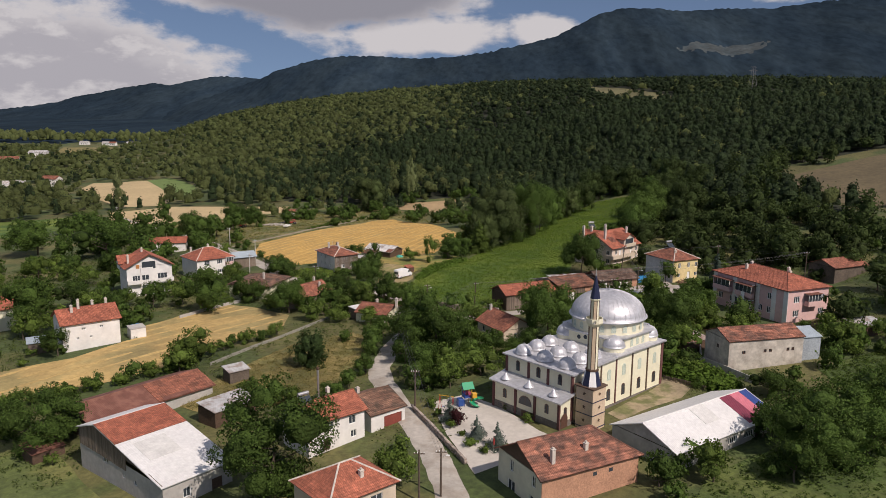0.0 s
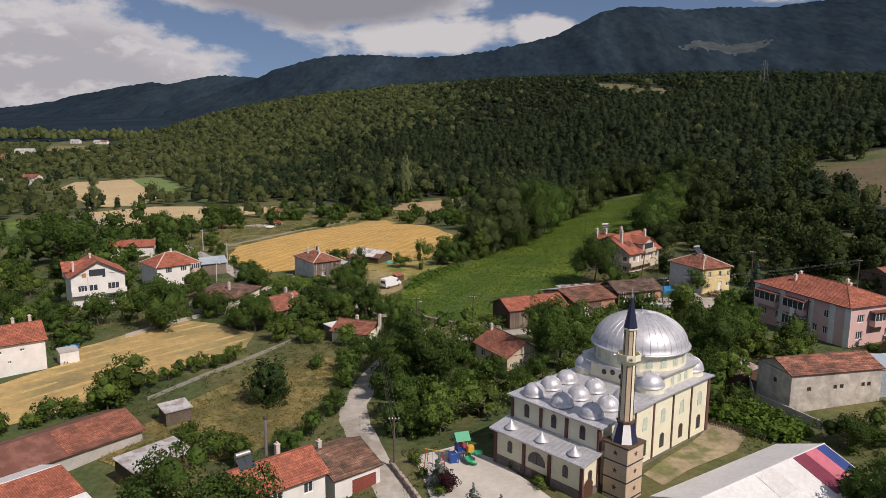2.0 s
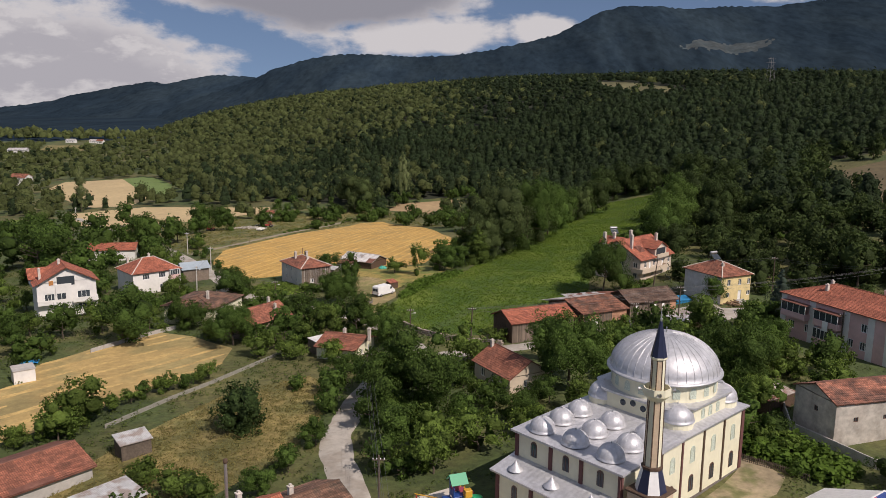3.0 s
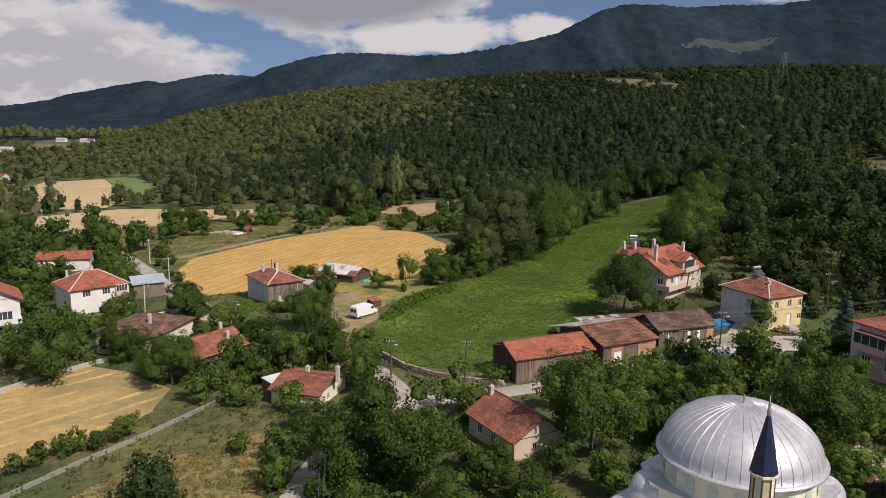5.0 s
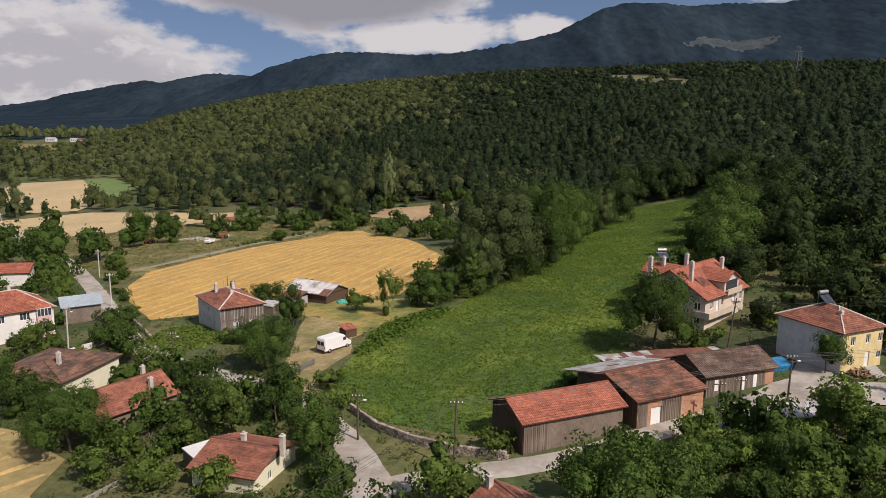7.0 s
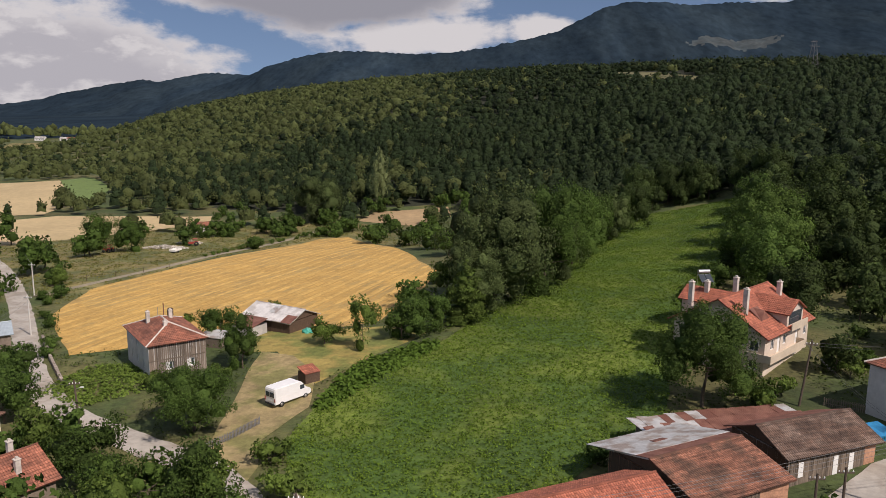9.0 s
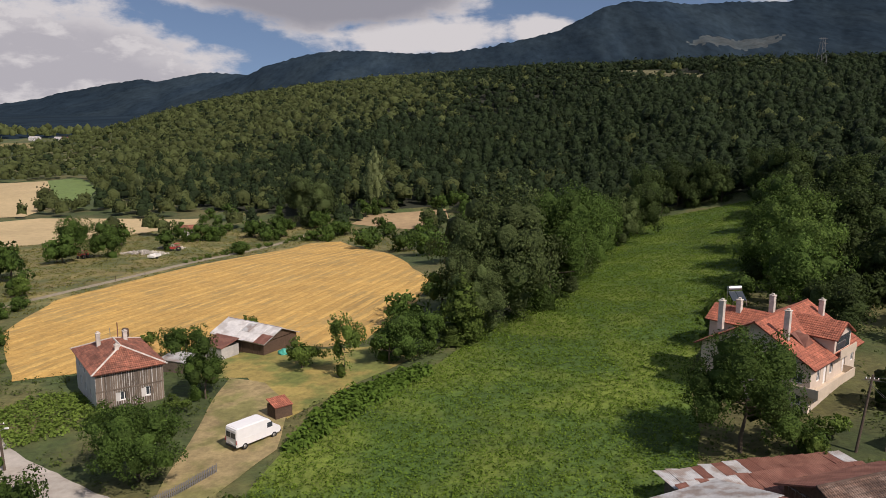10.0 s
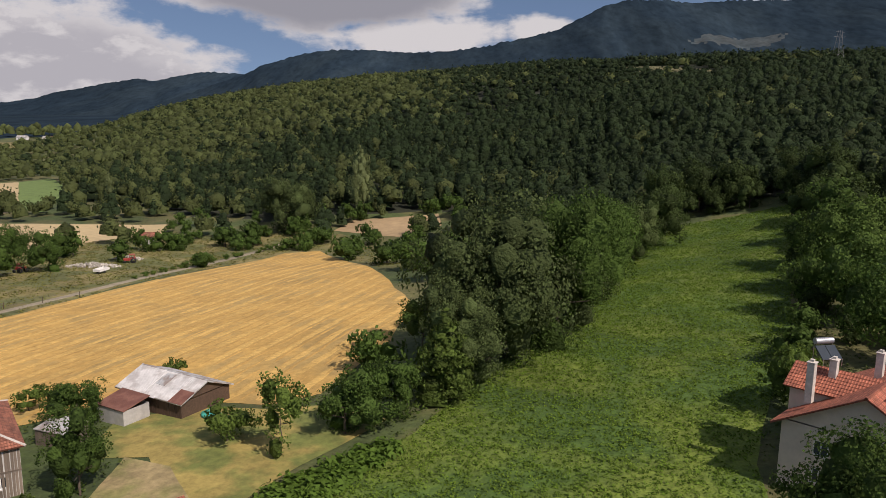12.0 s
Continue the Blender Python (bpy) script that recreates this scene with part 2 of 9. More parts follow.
def leafy(name, base, spread=0.3, pale=None, clumps=None):
    """Leaves: each one its own green, some light passing through."""
    m = bpy.data.materials.new(name)
    m.use_nodes = True
    n, l = m.node_tree.nodes, m.node_tree.links
    b = n["Principled BSDF"]
    b.inputs["Roughness"].default_value = 0.75
    b.inputs["Specular IOR Level"].default_value = 0.2
    g = n.new("ShaderNodeNewGeometry")
    o = n.new("ShaderNodeObjectInfo")
    r = n.new("ShaderNodeMapRange")
    r.inputs[3].default_value, r.inputs[4].default_value = 1 - spread, 1 + spread
    l.new(g.outputs["Random Per Island"], r.inputs[0])
    r2 = n.new("ShaderNodeMapRange")
    r2.inputs[3].default_value, r2.inputs[4].default_value = 0.78, 1.22
    l.new(o.outputs["Random"], r2.inputs[0])
    mul = n.new("ShaderNodeMath")
    mul.operation = "MULTIPLY"
    l.new(r.outputs[0], mul.inputs[0])
    l.new(r2.outputs[0], mul.inputs[1])
    mix = n.new("ShaderNodeMix")
    mix.data_type = "RGBA"
    mix.inputs["A"].default_value = (*base, 1)
    mix.inputs["B"].default_value = (*(pale or (base[0] * 1.3, base[1] * 1.22, base[2] * 1.0)), 1)
    t = n.new("ShaderNodeTexNoise")
    t.inputs["Scale"].default_value, t.inputs["Detail"].default_value, t.inputs["Roughness"].default_value = 0.14, 6, 0.7
    l.new(g.outputs["Position"], t.inputs["Vector"])
    l.new(t.outputs["Fac"], mix.inputs["Factor"])
    s = n.new("ShaderNodeVectorMath")
    s.operation = "SCALE"
    l.new(mix.outputs["Result"], s.inputs[0])
    l.new(mul.outputs[0], s.inputs["Scale"])
    l.new(s.outputs[0], b.inputs["Base Color"])
    tr = n.new("ShaderNodeBsdfTranslucent")
    l.new(s.outputs[0], tr.inputs["Color"])
    mx = n.new("ShaderNodeMixShader")
    mx.inputs[0].default_value = 0.38
    l.new(b.outputs[0], mx.inputs[1])
    l.new(tr.outputs[0], mx.inputs[2])
    l.new(mx.outputs[0], n["Material Output"].inputs[0])
    if clumps:
        # relief of leaf clumps, where crowns stand too far off for single leaves
        tx = n.new("ShaderNodeTexNoise")
        tx.inputs["Scale"].default_value, tx.inputs["Detail"].default_value = clumps[0], 4
        l.new(g.outputs["Position"], tx.inputs["Vector"])
        bp = n.new("ShaderNodeBump")
        bp.inputs["Strength"].default_value, bp.inputs["Distance"].default_value = 1.0, clumps[1] * 3
        l.new(tx.outputs["Fac"], bp.inputs["Height"])
        l.new(bp.outputs[0], b.inputs["Normal"])
    MATS[name] = m
    return m


GRASS = material("rough_grass", (0.058, 0.082, 0.022), 0.95, grain=(0.9, 0.4), wide=(0.035, 0.35), bump=0.15, bump_scale=1.4, tint=(0.118, 0.112, 0.038))
# distance haze and cloud shade are mixed into this dark blue base
HAZY_WOODLAND = material("hazy_mountain_forest", (0.0195, 0.032, 0.045), 1.0, grain=(0.05, 0.3), wide=(0.004, 0.28), tint=(0.025, 0.039, 0.051))
HAZY_WOODLAND.node_tree.nodes["Principled BSDF"].inputs["Specular IOR Level"].default_value = 0.0
STUBBLE = material("golden_stubble", (0.50, 0.31, 0.085), 0.95, grain=(0.7, 0.2), wide=(0.07, 0.2), bump=0.08, bump_scale=2.0, tint=(0.40, 0.27, 0.09))
STRAW = material("pale_straw_field", (0.47, 0.36, 0.19), 0.95, grain=(0.4, 0.14), wide=(0.03, 0.14), bump=0.06, bump_scale=2.0)
CROP = material("green_crop", (0.058, 0.108, 0.014), 0.95, grain=(1.1, 0.35), wide=(0.05, 0.35), bump=0.25, bump_scale=1.6, tint=(0.130, 0.175, 0.022))
HAY = material("dry_meadow", (0.235, 0.185, 0.065), 0.95, grain=(1.1, 0.35), wide=(0.09, 0.35), bump=0.12, bump_scale=2.0, tint=(0.135, 0.13, 0.042))
PATH = material("dusty_road", (0.42, 0.385, 0.335), 0.95, grain=(1.3, 0.16), wide=(0.16, 0.2), bump=0.02, bump_scale=5.0, tint=(0.34, 0.30, 0.25))
PLASTER = material("white_plaster", (0.73, 0.71, 0.67), 0.9, grain=(1.5, 0.05), wide=(0.4, 0.1))
CREAM = material("cream_plaster", (0.74, 0.71, 0.53), 0.9, grain=(1.5, 0.05), wide=(0.4, 0.07))
GREY_WALL = material("grey_cement_plaster", (0.42, 0.40, 0.37), 0.95, grain=(1.2, 0.12), wide=(0.35, 0.22))
OCHRE = material("ochre_plaster", (0.68, 0.55, 0.28), 0.9, grain=(1.5, 0.08), wide=(0.4, 0.15))
BEIGE = material("beige_plaster", (0.60, 0.51, 0.42), 0.9, grain=(1.5, 0.06), wide=(0.4, 0.12))
ROSE = material("rose_plaster", (0.64, 0.43, 0.40), 0.9, grain=(1.5, 0.06), wide=(0.4, 0.12))
BOARDS = material("weathered_boards", (0.165, 0.13, 0.10), 0.9, grain=(3.0, 0.3), wide=(0.5, 0.3), per="object", spread=0.35)
BRICK = material("raw_brick", (0.44, 0.24, 0.15), 0.9, grain=(4.0, 0.25), wide=(0.5, 0.2))
TIMBER = material("dark_timber", (0.09, 0.055, 0.035), 0.85, grain=(4.0, 0.3), wide=(0.6, 0.2))
TILES = tile_roof("red_clay_tiles", (0.35, 0.132, 0.080), (0.26, 0.105, 0.066))
TILES_WORN = tile_roof("worn_patched_tiles", (0.36, 0.15, 0.095), (0.17, 0.085, 0.06), worn=0.95)
TILES_NEW = tile_roof("bright_red_tiles", (0.43, 0.142, 0.082), (0.37, 0.122, 0.072), worn=0.25)
TILES_OLD = tile_roof("mossy_old_tiles", (0.24, 0.13, 0.085), (0.13, 0.085, 0.06), worn=0.9)
TILES_DARK = tile_roof("dark_lichened_tiles", (0.14, 0.085, 0.06), (0.21, 0.145, 0.11), relief=0.07, worn=0.8)
TILES_BROWN = tile_roof("brown_weathered_tiles", (0.27, 0.118, 0.072), (0.15, 0.08, 0.052), relief=0.04, worn=0.95)
RUSTY = ribbed("rusty_sheet", (0.16, 0.065, 0.045), 0.22, tint=(0.22, 0.10, 0.07), rough=0.75)
WHITE_SHEET = ribbed("white_sheet", (0.70, 0.69, 0.67), 0.3, rough=0.5, wide=(0.3, 0.08))
GREY_SHEET = ribbed("galvanised_sheet", (0.55, 0.55, 0.54), 0.2, rough=0.55, metal=0.2, tint=(0.36, 0.30, 0.26))
LEAD = ribbed("lead_sheet", (0.56, 0.56, 0.58), 0.7, 0.02, rough=0.45, metal=0.45, wide=(0.5, 0.12))
GLASS = material("window_glass", (0.05, 0.06, 0.07), 0.05, grain=(1, 0), wide=(1, 0))
FRAME = material("white_window_frame", (0.8, 0.8, 0.78), 0.5, grain=(1, 0), wide=(2, 0.06))
DARK_FRAME = material("brown_window_frame", (0.10, 0.05, 0.035), 0.6, grain=(1, 0), wide=(2, 0.1))
CHIMNEY = material("chimney_render", (0.55, 0.50, 0.44), 0.95, grain=(3, 0.12), wide=(1.0, 0.3))
STEEL = material("galvanised_steel", (0.5, 0.5, 0.5), 0.45, 0.8, grain=(3, 0.1), wide=(1, 0.1))
CONCRETE = material("concrete", (0.42, 0.40, 0.37), 0.95, grain=(2, 0.12), wide=(0.4, 0.25))
BARK = material("bark", (0.11, 0.085, 0.06), 0.95, grain=(3, 0.3), wide=(0.7, 0.2), bump=0.03)
LEAF = leafy("walnut_leaves", (0.068, 0.118, 0.025), 0.4, clumps=(1.8, 0.2))
LEAF_LIGHT = leafy("bright_leaves", (0.112, 0.172, 0.036), 0.4, clumps=(1.8, 0.2))
LEAF_GREY = leafy("willow_leaves", (0.080, 0.118, 0.036), 0.4, (0.118, 0.152, 0.052), clumps=(1.8, 0.2))
LEAF_DARK = leafy("dark_leaves", (0.042, 0.072, 0.022), 0.4)
NEEDLE_BLUE = leafy("blue_spruce_needles", (0.17, 0.22, 0.20))
CORN = leafy("maize_leaves", (0.098, 0.172, 0.026))

# ---- builders ----


def finish(name, bm, mat, parent=None, label=""):
    me = bpy.data.meshes.new(name)
    bm.to_mesh(me)
    bm.free()
    for x in (mat if isinstance(mat, (list, tuple)) else [mat]):
        me.materials.append(x)
    ob = new(name, me)
    if parent is not None:
        ob.parent = parent
    if label:
        ob["label"] = label
    return ob


def part(name, bm, mat, parent, label=""):
    return finish(name, bm, mat, parent, label)


def thing(name, label, category, x=0.0, y=0.0, z=0.0, turn=0.0, group="", kind=""):
    ob = new(name)
    ob.matrix_basis = pose(x, y, z, 0, 0, turn)
    return tagged(ob, label, category, group, kind)


def box(bm, x0, y0, z0, x1, y1, z1, bevel=0.0, mi=0):
    v = [bm.verts.new(p) for p in ((x0, y0, z0), (x1, y0, z0), (x1, y1, z0), (x0, y1, z0), (x0, y0, z1), (x1, y0, z1), (x1, y1, z1), (x0, y1, z1))]
    fs = [bm.faces.new([v[i] for i in q]) for q in ((3, 2, 1, 0), (4, 5, 6, 7), (0, 1, 5, 4), (1, 2, 6, 5), (2, 3, 7, 6), (3, 0, 4, 7))]
    for f in fs:
        f.material_index = mi
    if bevel:
        bmesh.ops.bevel(bm, geom=list({e for f in fs for e in f.edges}), offset=bevel, segments=1, affect="EDGES")
    return fs


def tube(bm, a, b, r0, r1=None, n=8, cap=True):
    """A tapered rod from a to b."""
    a, b = Vector(a), Vector(b)
    r1 = r0 if r1 is None else r1
    q = (b - a).to_track_quat("Z", "Y")
    rings = []
    for c, r in ((a, r0), (b, r1)):
        rings.append([bm.verts.new(c + q @ Vector((r * math.cos(2 * math.pi * i / n), r * math.sin(2 * math.pi * i / n), 0))) for i in range(n)])
    for i in range(n):
        bm.faces.new((rings[0][i], rings[0][(i + 1) % n], rings[1][(i + 1) % n], rings[1][i]))
    if cap:
        bm.faces.new(rings[1])
        bm.faces.new(rings[0][::-1])


def lathe(bm, profile, n=24, centre=(0, 0, 0), smooth=True):
    """A turned body: profile is (radius, height) from the foot upwards; its UV counts metres."""
    uv = bm.loops.layers.uv.verify()
    cx, cy, cz = centre
    rings = []
    for r, z in profile:
        rings.append([bm.verts.new((cx + r * math.cos(2 * math.pi * i / n), cy + r * math.sin(2 * math.pi * i / n), cz + z)) for i in range(n)] if r > 1e-4 else [bm.verts.new((cx, cy, cz + z))])
    for a, b in zip(rings, rings[1:]):
        for i in range(n):
            k = (i + 1) % n
            if len(a) == 1:
                f = bm.faces.new((a[0], b[k], b[i]))
            elif len(b) == 1:
                f = bm.faces.new((a[i], a[k], b[0]))
            else:
                f = bm.faces.new((a[i], a[k], b[k], b[i]))
            f.smooth = smooth
            for lp in f.loops:
                lp[uv].uv = (i * 0.7, lp.vert.co.z)


def slab_roof(bm, pts, thick=0.14, up=None, mi=0, tiled=False):
    """One roof slope with thickness. pts: its corners, eave first; UV in metres along the eave and up the slope."""
    uv = bm.loops.layers.uv.verify()
    if tiled:
        courses(bm, pts, mi=mi)
    p = [Vector(q) for q in pts]
    u = (p[1] - p[0]).normalized()
    nrm = (p[1] - p[0]).cross(p[2] - p[0]).normalized()
    if nrm.z < 0:
        nrm = -nrm
    v = nrm.cross(u)
    top = [bm.verts.new(q) for q in p]
    low = [bm.verts.new(q - nrm * thick) for q in p]
    f = bm.faces.new(top)
    if f.normal.dot(nrm) < 0:
        f.normal_flip()
    faces = [f, bm.faces.new(low[::-1])]
    m = len(p)
    for i in range(m):
        faces.append(bm.faces.new((top[i], low[i], low[(i + 1) % m], top[(i + 1) % m])))
    for f in faces:
        f.material_index = mi
        for lp in f.loops:
            d = lp.vert.co - p[0]
            lp[uv].uv = (d.dot(u), d.dot(v))


def courses(bm, pts, up=0.36, rise=0.035, mi=0):
    """Courses of tiles laid over one slope, each lifted at its lower edge."""
    uv = bm.loops.layers.uv.verify()
    p = [Vector(q) for q in pts]
    tl, tr = (p[3], p[2]) if len(p) == 4 else (p[2], p[2])
    u = (p[1] - p[0]).normalized()
    nrm = (p[1] - p[0]).cross(tr - p[0]).normalized()
    nrm = nrm if nrm.z > 0 else -nrm
    v = nrm.cross(u)
    k = max(3, int(((tl + tr) / 2 - (p[0] + p[1]) / 2).length / up))
    low = None
    for i in range(k):
        t0, t1 = i / k, (i + 1) / k
        if low is None:
            low = [bm.verts.new(q + nrm * 0.006) for q in (p[0], p[1])]
        lip = [bm.verts.new(q + nrm * (rise + 0.006)) for q in (p[0].lerp(tl, t0), p[1].lerp(tr, t0))]
        if i == k - 1 and len(p) == 3:
            top = [bm.verts.new(tl + nrm * 0.006)]
        else:
            top = [bm.verts.new(q + nrm * 0.006) for q in (p[0].lerp(tl, t1), p[1].lerp(tr, t1))]
        for q in ((low[0], low[1], lip[1], lip[0]), (lip[0], lip[1], *top[::-1])):
            f = bm.faces.new(q)
            f.material_index = mi
            for lp in f.loops:
                e = lp.vert.co - p[0]
                lp[uv].uv = (e.dot(u), e.dot(v))
        low = top


def wall_face(bm, a, b, z0, z1, holes, thick=0.22, inward=None):
    """An upright wall from a to b with openings cut through (s0, z0, s1, z1), and their reveals."""
    a, b = Vector((*a, 0)), Vector((*b, 0))
    length = (b - a).length
    u = (b - a) / length
    inn = Vector((-u.y, u.x, 0)) * thick          # a to b goes round the house to the left
    ss = sorted({0.0, length, *[h[0] for h in holes], *[h[2] for h in holes]})
    zs = sorted({z0, z1, *[h[1] for h in holes], *[h[3] for h in holes]})
    at = lambda s, z, d=0: a + u * s + Vector((0, 0, z)) + inn * d
    for s0, s1 in zip(ss, ss[1:]):
        for c0, c1 in zip(zs, zs[1:]):
            sm, cm = (s0 + s1) / 2, (c0 + c1) / 2
            if not any(h[0] < sm < h[2] and h[1] < cm < h[3] for h in holes):
                bm.faces.new([bm.verts.new(at(*q)) for q in ((s0, c0), (s1, c0), (s1, c1), (s0, c1))])
    for s0, c0, s1, c1 in holes:
        r = [(s0, c0), (s1, c0), (s1, c1), (s0, c1)]
        for i in range(4):
            p, q = r[i], r[(i + 1) % 4]
            bm.faces.new([bm.verts.new(v) for v in (at(*p), at(*p, 1), at(*q, 1), at(*q))])
    return at


def window_part(parent, at, s0, z0, s1, z1, frame_mat=None, bars=1, depth=0.5, pane=None):
    """A window set into its opening: frame, mullions and pane."""
    bm = bmesh.new()
    o, u = at(s0, z0, depth), (at(s1, z0, depth) - at(s0, z0, depth)).normalized()
    n = (at(s0, z0, 1) - at(s0, z0, 0)).normalized()
    w, h, t = s1 - s0, z1 - z0, 0.09
    m = Matrix((u, n, Vector((0, 0, 1)))).transposed().to_4x4()
    m.translation = o
    rim = [[bm.verts.new((x, y, z)) for x, z in ((e, e), (w - e, e), (w - e, h - e), (e, h - e))] for y in (-0.03, 0.03) for e in (0.0, t)]
    for i in range(4):
        k = (i + 1) % 4
        for a, b in ((0, 1), (1, 3), (3, 2), (2, 0)):
            bm.faces.new((rim[a][i], rim[a][k], rim[b][k], rim[b][i]))
    bmesh.ops.recalc_face_normals(bm, faces=bm.faces[:])
    bm.transform(m)
    f = part("window", bm, frame_mat or FRAME, parent)
    for i in range(bars):
        bm = bmesh.new()
        x = w * (i + 1) / (bars + 1)
        box(bm, x - 0.04, -0.028, t, x + 0.04, 0.028, h - t)
        bm.transform(m)
        part("mullion", bm, frame_mat or FRAME, f)
    bm = bmesh.new()
    v = [bm.verts.new(m @ Vector(q)) for q in ((t, 0.02, t), (w - t, 0.02, t), (w - t, 0.02, h - t), (t, 0.02, h - t))]
    bm.faces.new(v)
    part("pane", bm, pane or GLASS, f)
    return f


def chimney_part(parent, x, y, z, h=1.2, w=0.5, mat=None):
    bm = bmesh.new()
    box(bm, x - w / 2, y - w / 2, z - 0.8, x + w / 2, y + w / 2, z + h, 0.02)
    box(bm, x - w / 2 - 0.06, y - w / 2 - 0.06, z + h, x + w / 2 + 0.06, y + w / 2 + 0.06, z + h + 0.1, 0.02)
    box(bm, x - w / 4, y - w / 4, z + h + 0.1, x + w / 4, y + w / 4, z + h + 0.3)
    return part("chimney", bm, mat or CHIMNEY, parent)


def house(name, label, x, y, turn, L, W, he, hr, roof="gable", z=None, wall=None, tiles=None, over=0.45, holes=None, chimneys=(), gable=None, frame_mat=None, category="house", plinth=0.3, hip=None, group="", frame_bars=1, ridge_mat=None, ridge_at=0.0, back_lift=0.0, back=None):
    """A house round x, y: L along its ridge, W across. holes: per side (S, E, N, W) openings (middle, sill, width, height, kind)."""
    z = float(land(x, y)) if z is None else z
    top = thing(name, label, category, x, y, z, turn, group)
    # L, W and he are those of the roof's edge; the walls stand back under the eaves
    eave, o = he, over
    wide = W / 2 if roof != "hip" or L >= W else L / 2
    he, hr0 = eave + o * hr / wide, hr
    hr = hr - o * hr / wide
    a, b = L / 2 - o, W / 2 - o
    wall, tiles = wall or PLASTER, tiles or TILES
    corner = {"S": ((-a, -b), (a, -b)), "E": ((a, -b), (a, b)), "N": ((a, b), (-a, b)), "W": ((-a, b), (-a, -b))}
    bm = bmesh.new()
    made = []
    for side, (p, q) in corner.items():
        length = L if side in "SN" else W
        hs = [(length / 2 + c - w / 2, s, length / 2 + c + w / 2, s + h) for c, s, w, h, *k in (holes or {}).get(side, ())]
        at = wall_face(bm, p, q, -1.5, he - 0.1 + (back_lift if side == "N" else 0), hs)
        made += [(at, h, (k or ["window"])[0]) for h, (c, s, w, hh, *k) in zip(hs, (holes or {}).get(side, ()))]
    tip = eave + hr0 - 0.13
    ends = {"gable": (-a, a), "half": (-a,)}.get(roof, ())
    if gable is None:
        for sx in ends:
            q = [(sx, -b, he), (sx, b, he + back_lift), (sx, ridge_at, tip)]
            bm.faces.new([bm.verts.new(v) for v in (q if sx > 0 else q[::-1])])
    part("wall", bm, wall, top)
    if gable is not None:
        for sx in ends:
            bm = bmesh.new()
            d = 0.06 if sx > 0 else -0.06
            lo = [bm.verts.new(v) for v in ((sx - d, -b, he), (sx - d, b, he + back_lift), (sx - d, ridge_at, tip))]
            hi = [bm.verts.new(v) for v in ((sx + d * 0.5, -b, he), (sx + d * 0.5, b, he + back_lift), (sx + d * 0.5, ridge_at, tip))]
            bm.faces.new(hi)
            bm.faces.new(lo[::-1])
            for i in range(3):
                bm.faces.new((lo[i], lo[(i + 1) % 3], hi[(i + 1) % 3], hi[i]))
            part("gable", bm, gable, top)
    bm = bmesh.new()
    clay = tiles.name.endswith("tiles")
    ze, zr = eave, eave + hr0
    A, B = L / 2, W / 2
    rv = ridge_at
    if roof == "gable":
        for sgn in (-1, 1):
            lift = 0.0 if sgn < 0 else back_lift
            slab_roof(bm, [(-A, sgn * B, ze + lift), (A, sgn * B, ze + lift), (A, rv, zr), (-A, rv, zr)], 0.13, tiled=clay, mi=(1 if sgn > 0 and back else 0))
    elif roof == "half":
        # a gable on one end, a hip on the other
        i = hip
        slab_roof(bm, [(-A, -B, ze), (A, -B, ze), (A - i, 0, zr), (-A, 0, zr)], 0.13, tiled=clay)
        slab_roof(bm, [(A, B, ze), (-A, B, ze), (-A, 0, zr), (A - i, 0, zr)], 0.13, tiled=clay)
        slab_roof(bm, [(A, -B, ze), (A, B, ze), (A - i, 0, zr)], 0.13, tiled=clay)
        lines = [((A, -B, ze), (A - i, 0, zr)), ((-A, 0, zr), (A - i, 0, zr))]
    elif roof == "hip":
        c = [(-A, -B, ze), (A, -B, ze), (A, B, ze), (-A, B, ze)]
        if L >= W:
            i = hip if hip is not None else B
            r0, r1 = (-A + i, 0, zr), (A - i, 0, zr)
            qs = ([c[0], c[1], r1, r0], [c[2], c[3], r0, r1], [c[1], c[2], r1], [c[3], c[0], r0])
            lines = [(c[0], r0), (c[1], r1), (c[2], r1), (c[3], r0), (r0, r1)]
        else:
            i = hip if hip is not None else A
            r0, r1 = (0, -B + i, zr), (0, B - i, zr)
            qs = ([c[1], c[2], r1, r0], [c[3], c[0], r0, r1], [c[0], c[1], r0], [c[2], c[3], r1])
            lines = [(c[0], r0), (c[1], r0), (c[2], r1), (c[3], r1), (r0, r1)]
        for q in qs:
            slab_roof(bm, q, 0.13, tiled=clay)
    elif roof == "shed":
        slab_roof(bm, [(-A, -B, ze), (A, -B, ze), (A, B, zr), (-A, B, zr)], 0.1)
    if roof in ("hip", "half"):
        for p, q in lines:
            if (Vector(p) - Vector(q)).length > 0.2:
                rb = bmesh.new()
                tube(rb, p, q, 0.12, n=6)
                part("ridge_tile", rb, ridge_mat or tiles, top)
    part("roof", bm, [tiles, back or tiles], top)
    if roof == "gable":
        rb = bmesh.new()
        tube(rb, (-A, rv, zr), (A, rv, zr), 0.11, n=6)
        part("ridge_tile", rb, ridge_mat or tiles, top)
    for at, (s0, c0, s1, c1), kind in made:
        if kind == "window":
            window_part(top, at, s0, c0, s1, c1, frame_mat, frame_bars if s1 - s0 < 1.9 else 2 * frame_bars)
        else:
            rb = bmesh.new()
            q = [at(s0, c0, 0.6), at(s1, c0, 0.6), at(s1, c1, 0.6), at(s0, c1, 0.6)]
            f = rb.faces.new([rb.verts.new(v) for v in q])
            ex = bmesh.ops.extrude_face_region(rb, geom=[f])
            d = at(s0, c0, 0.75) - at(s0, c0, 0.6)
            bmesh.ops.translate(rb, verts=[v for v in ex["geom"] if isinstance(v, bmesh.types.BMVert)], vec=d)
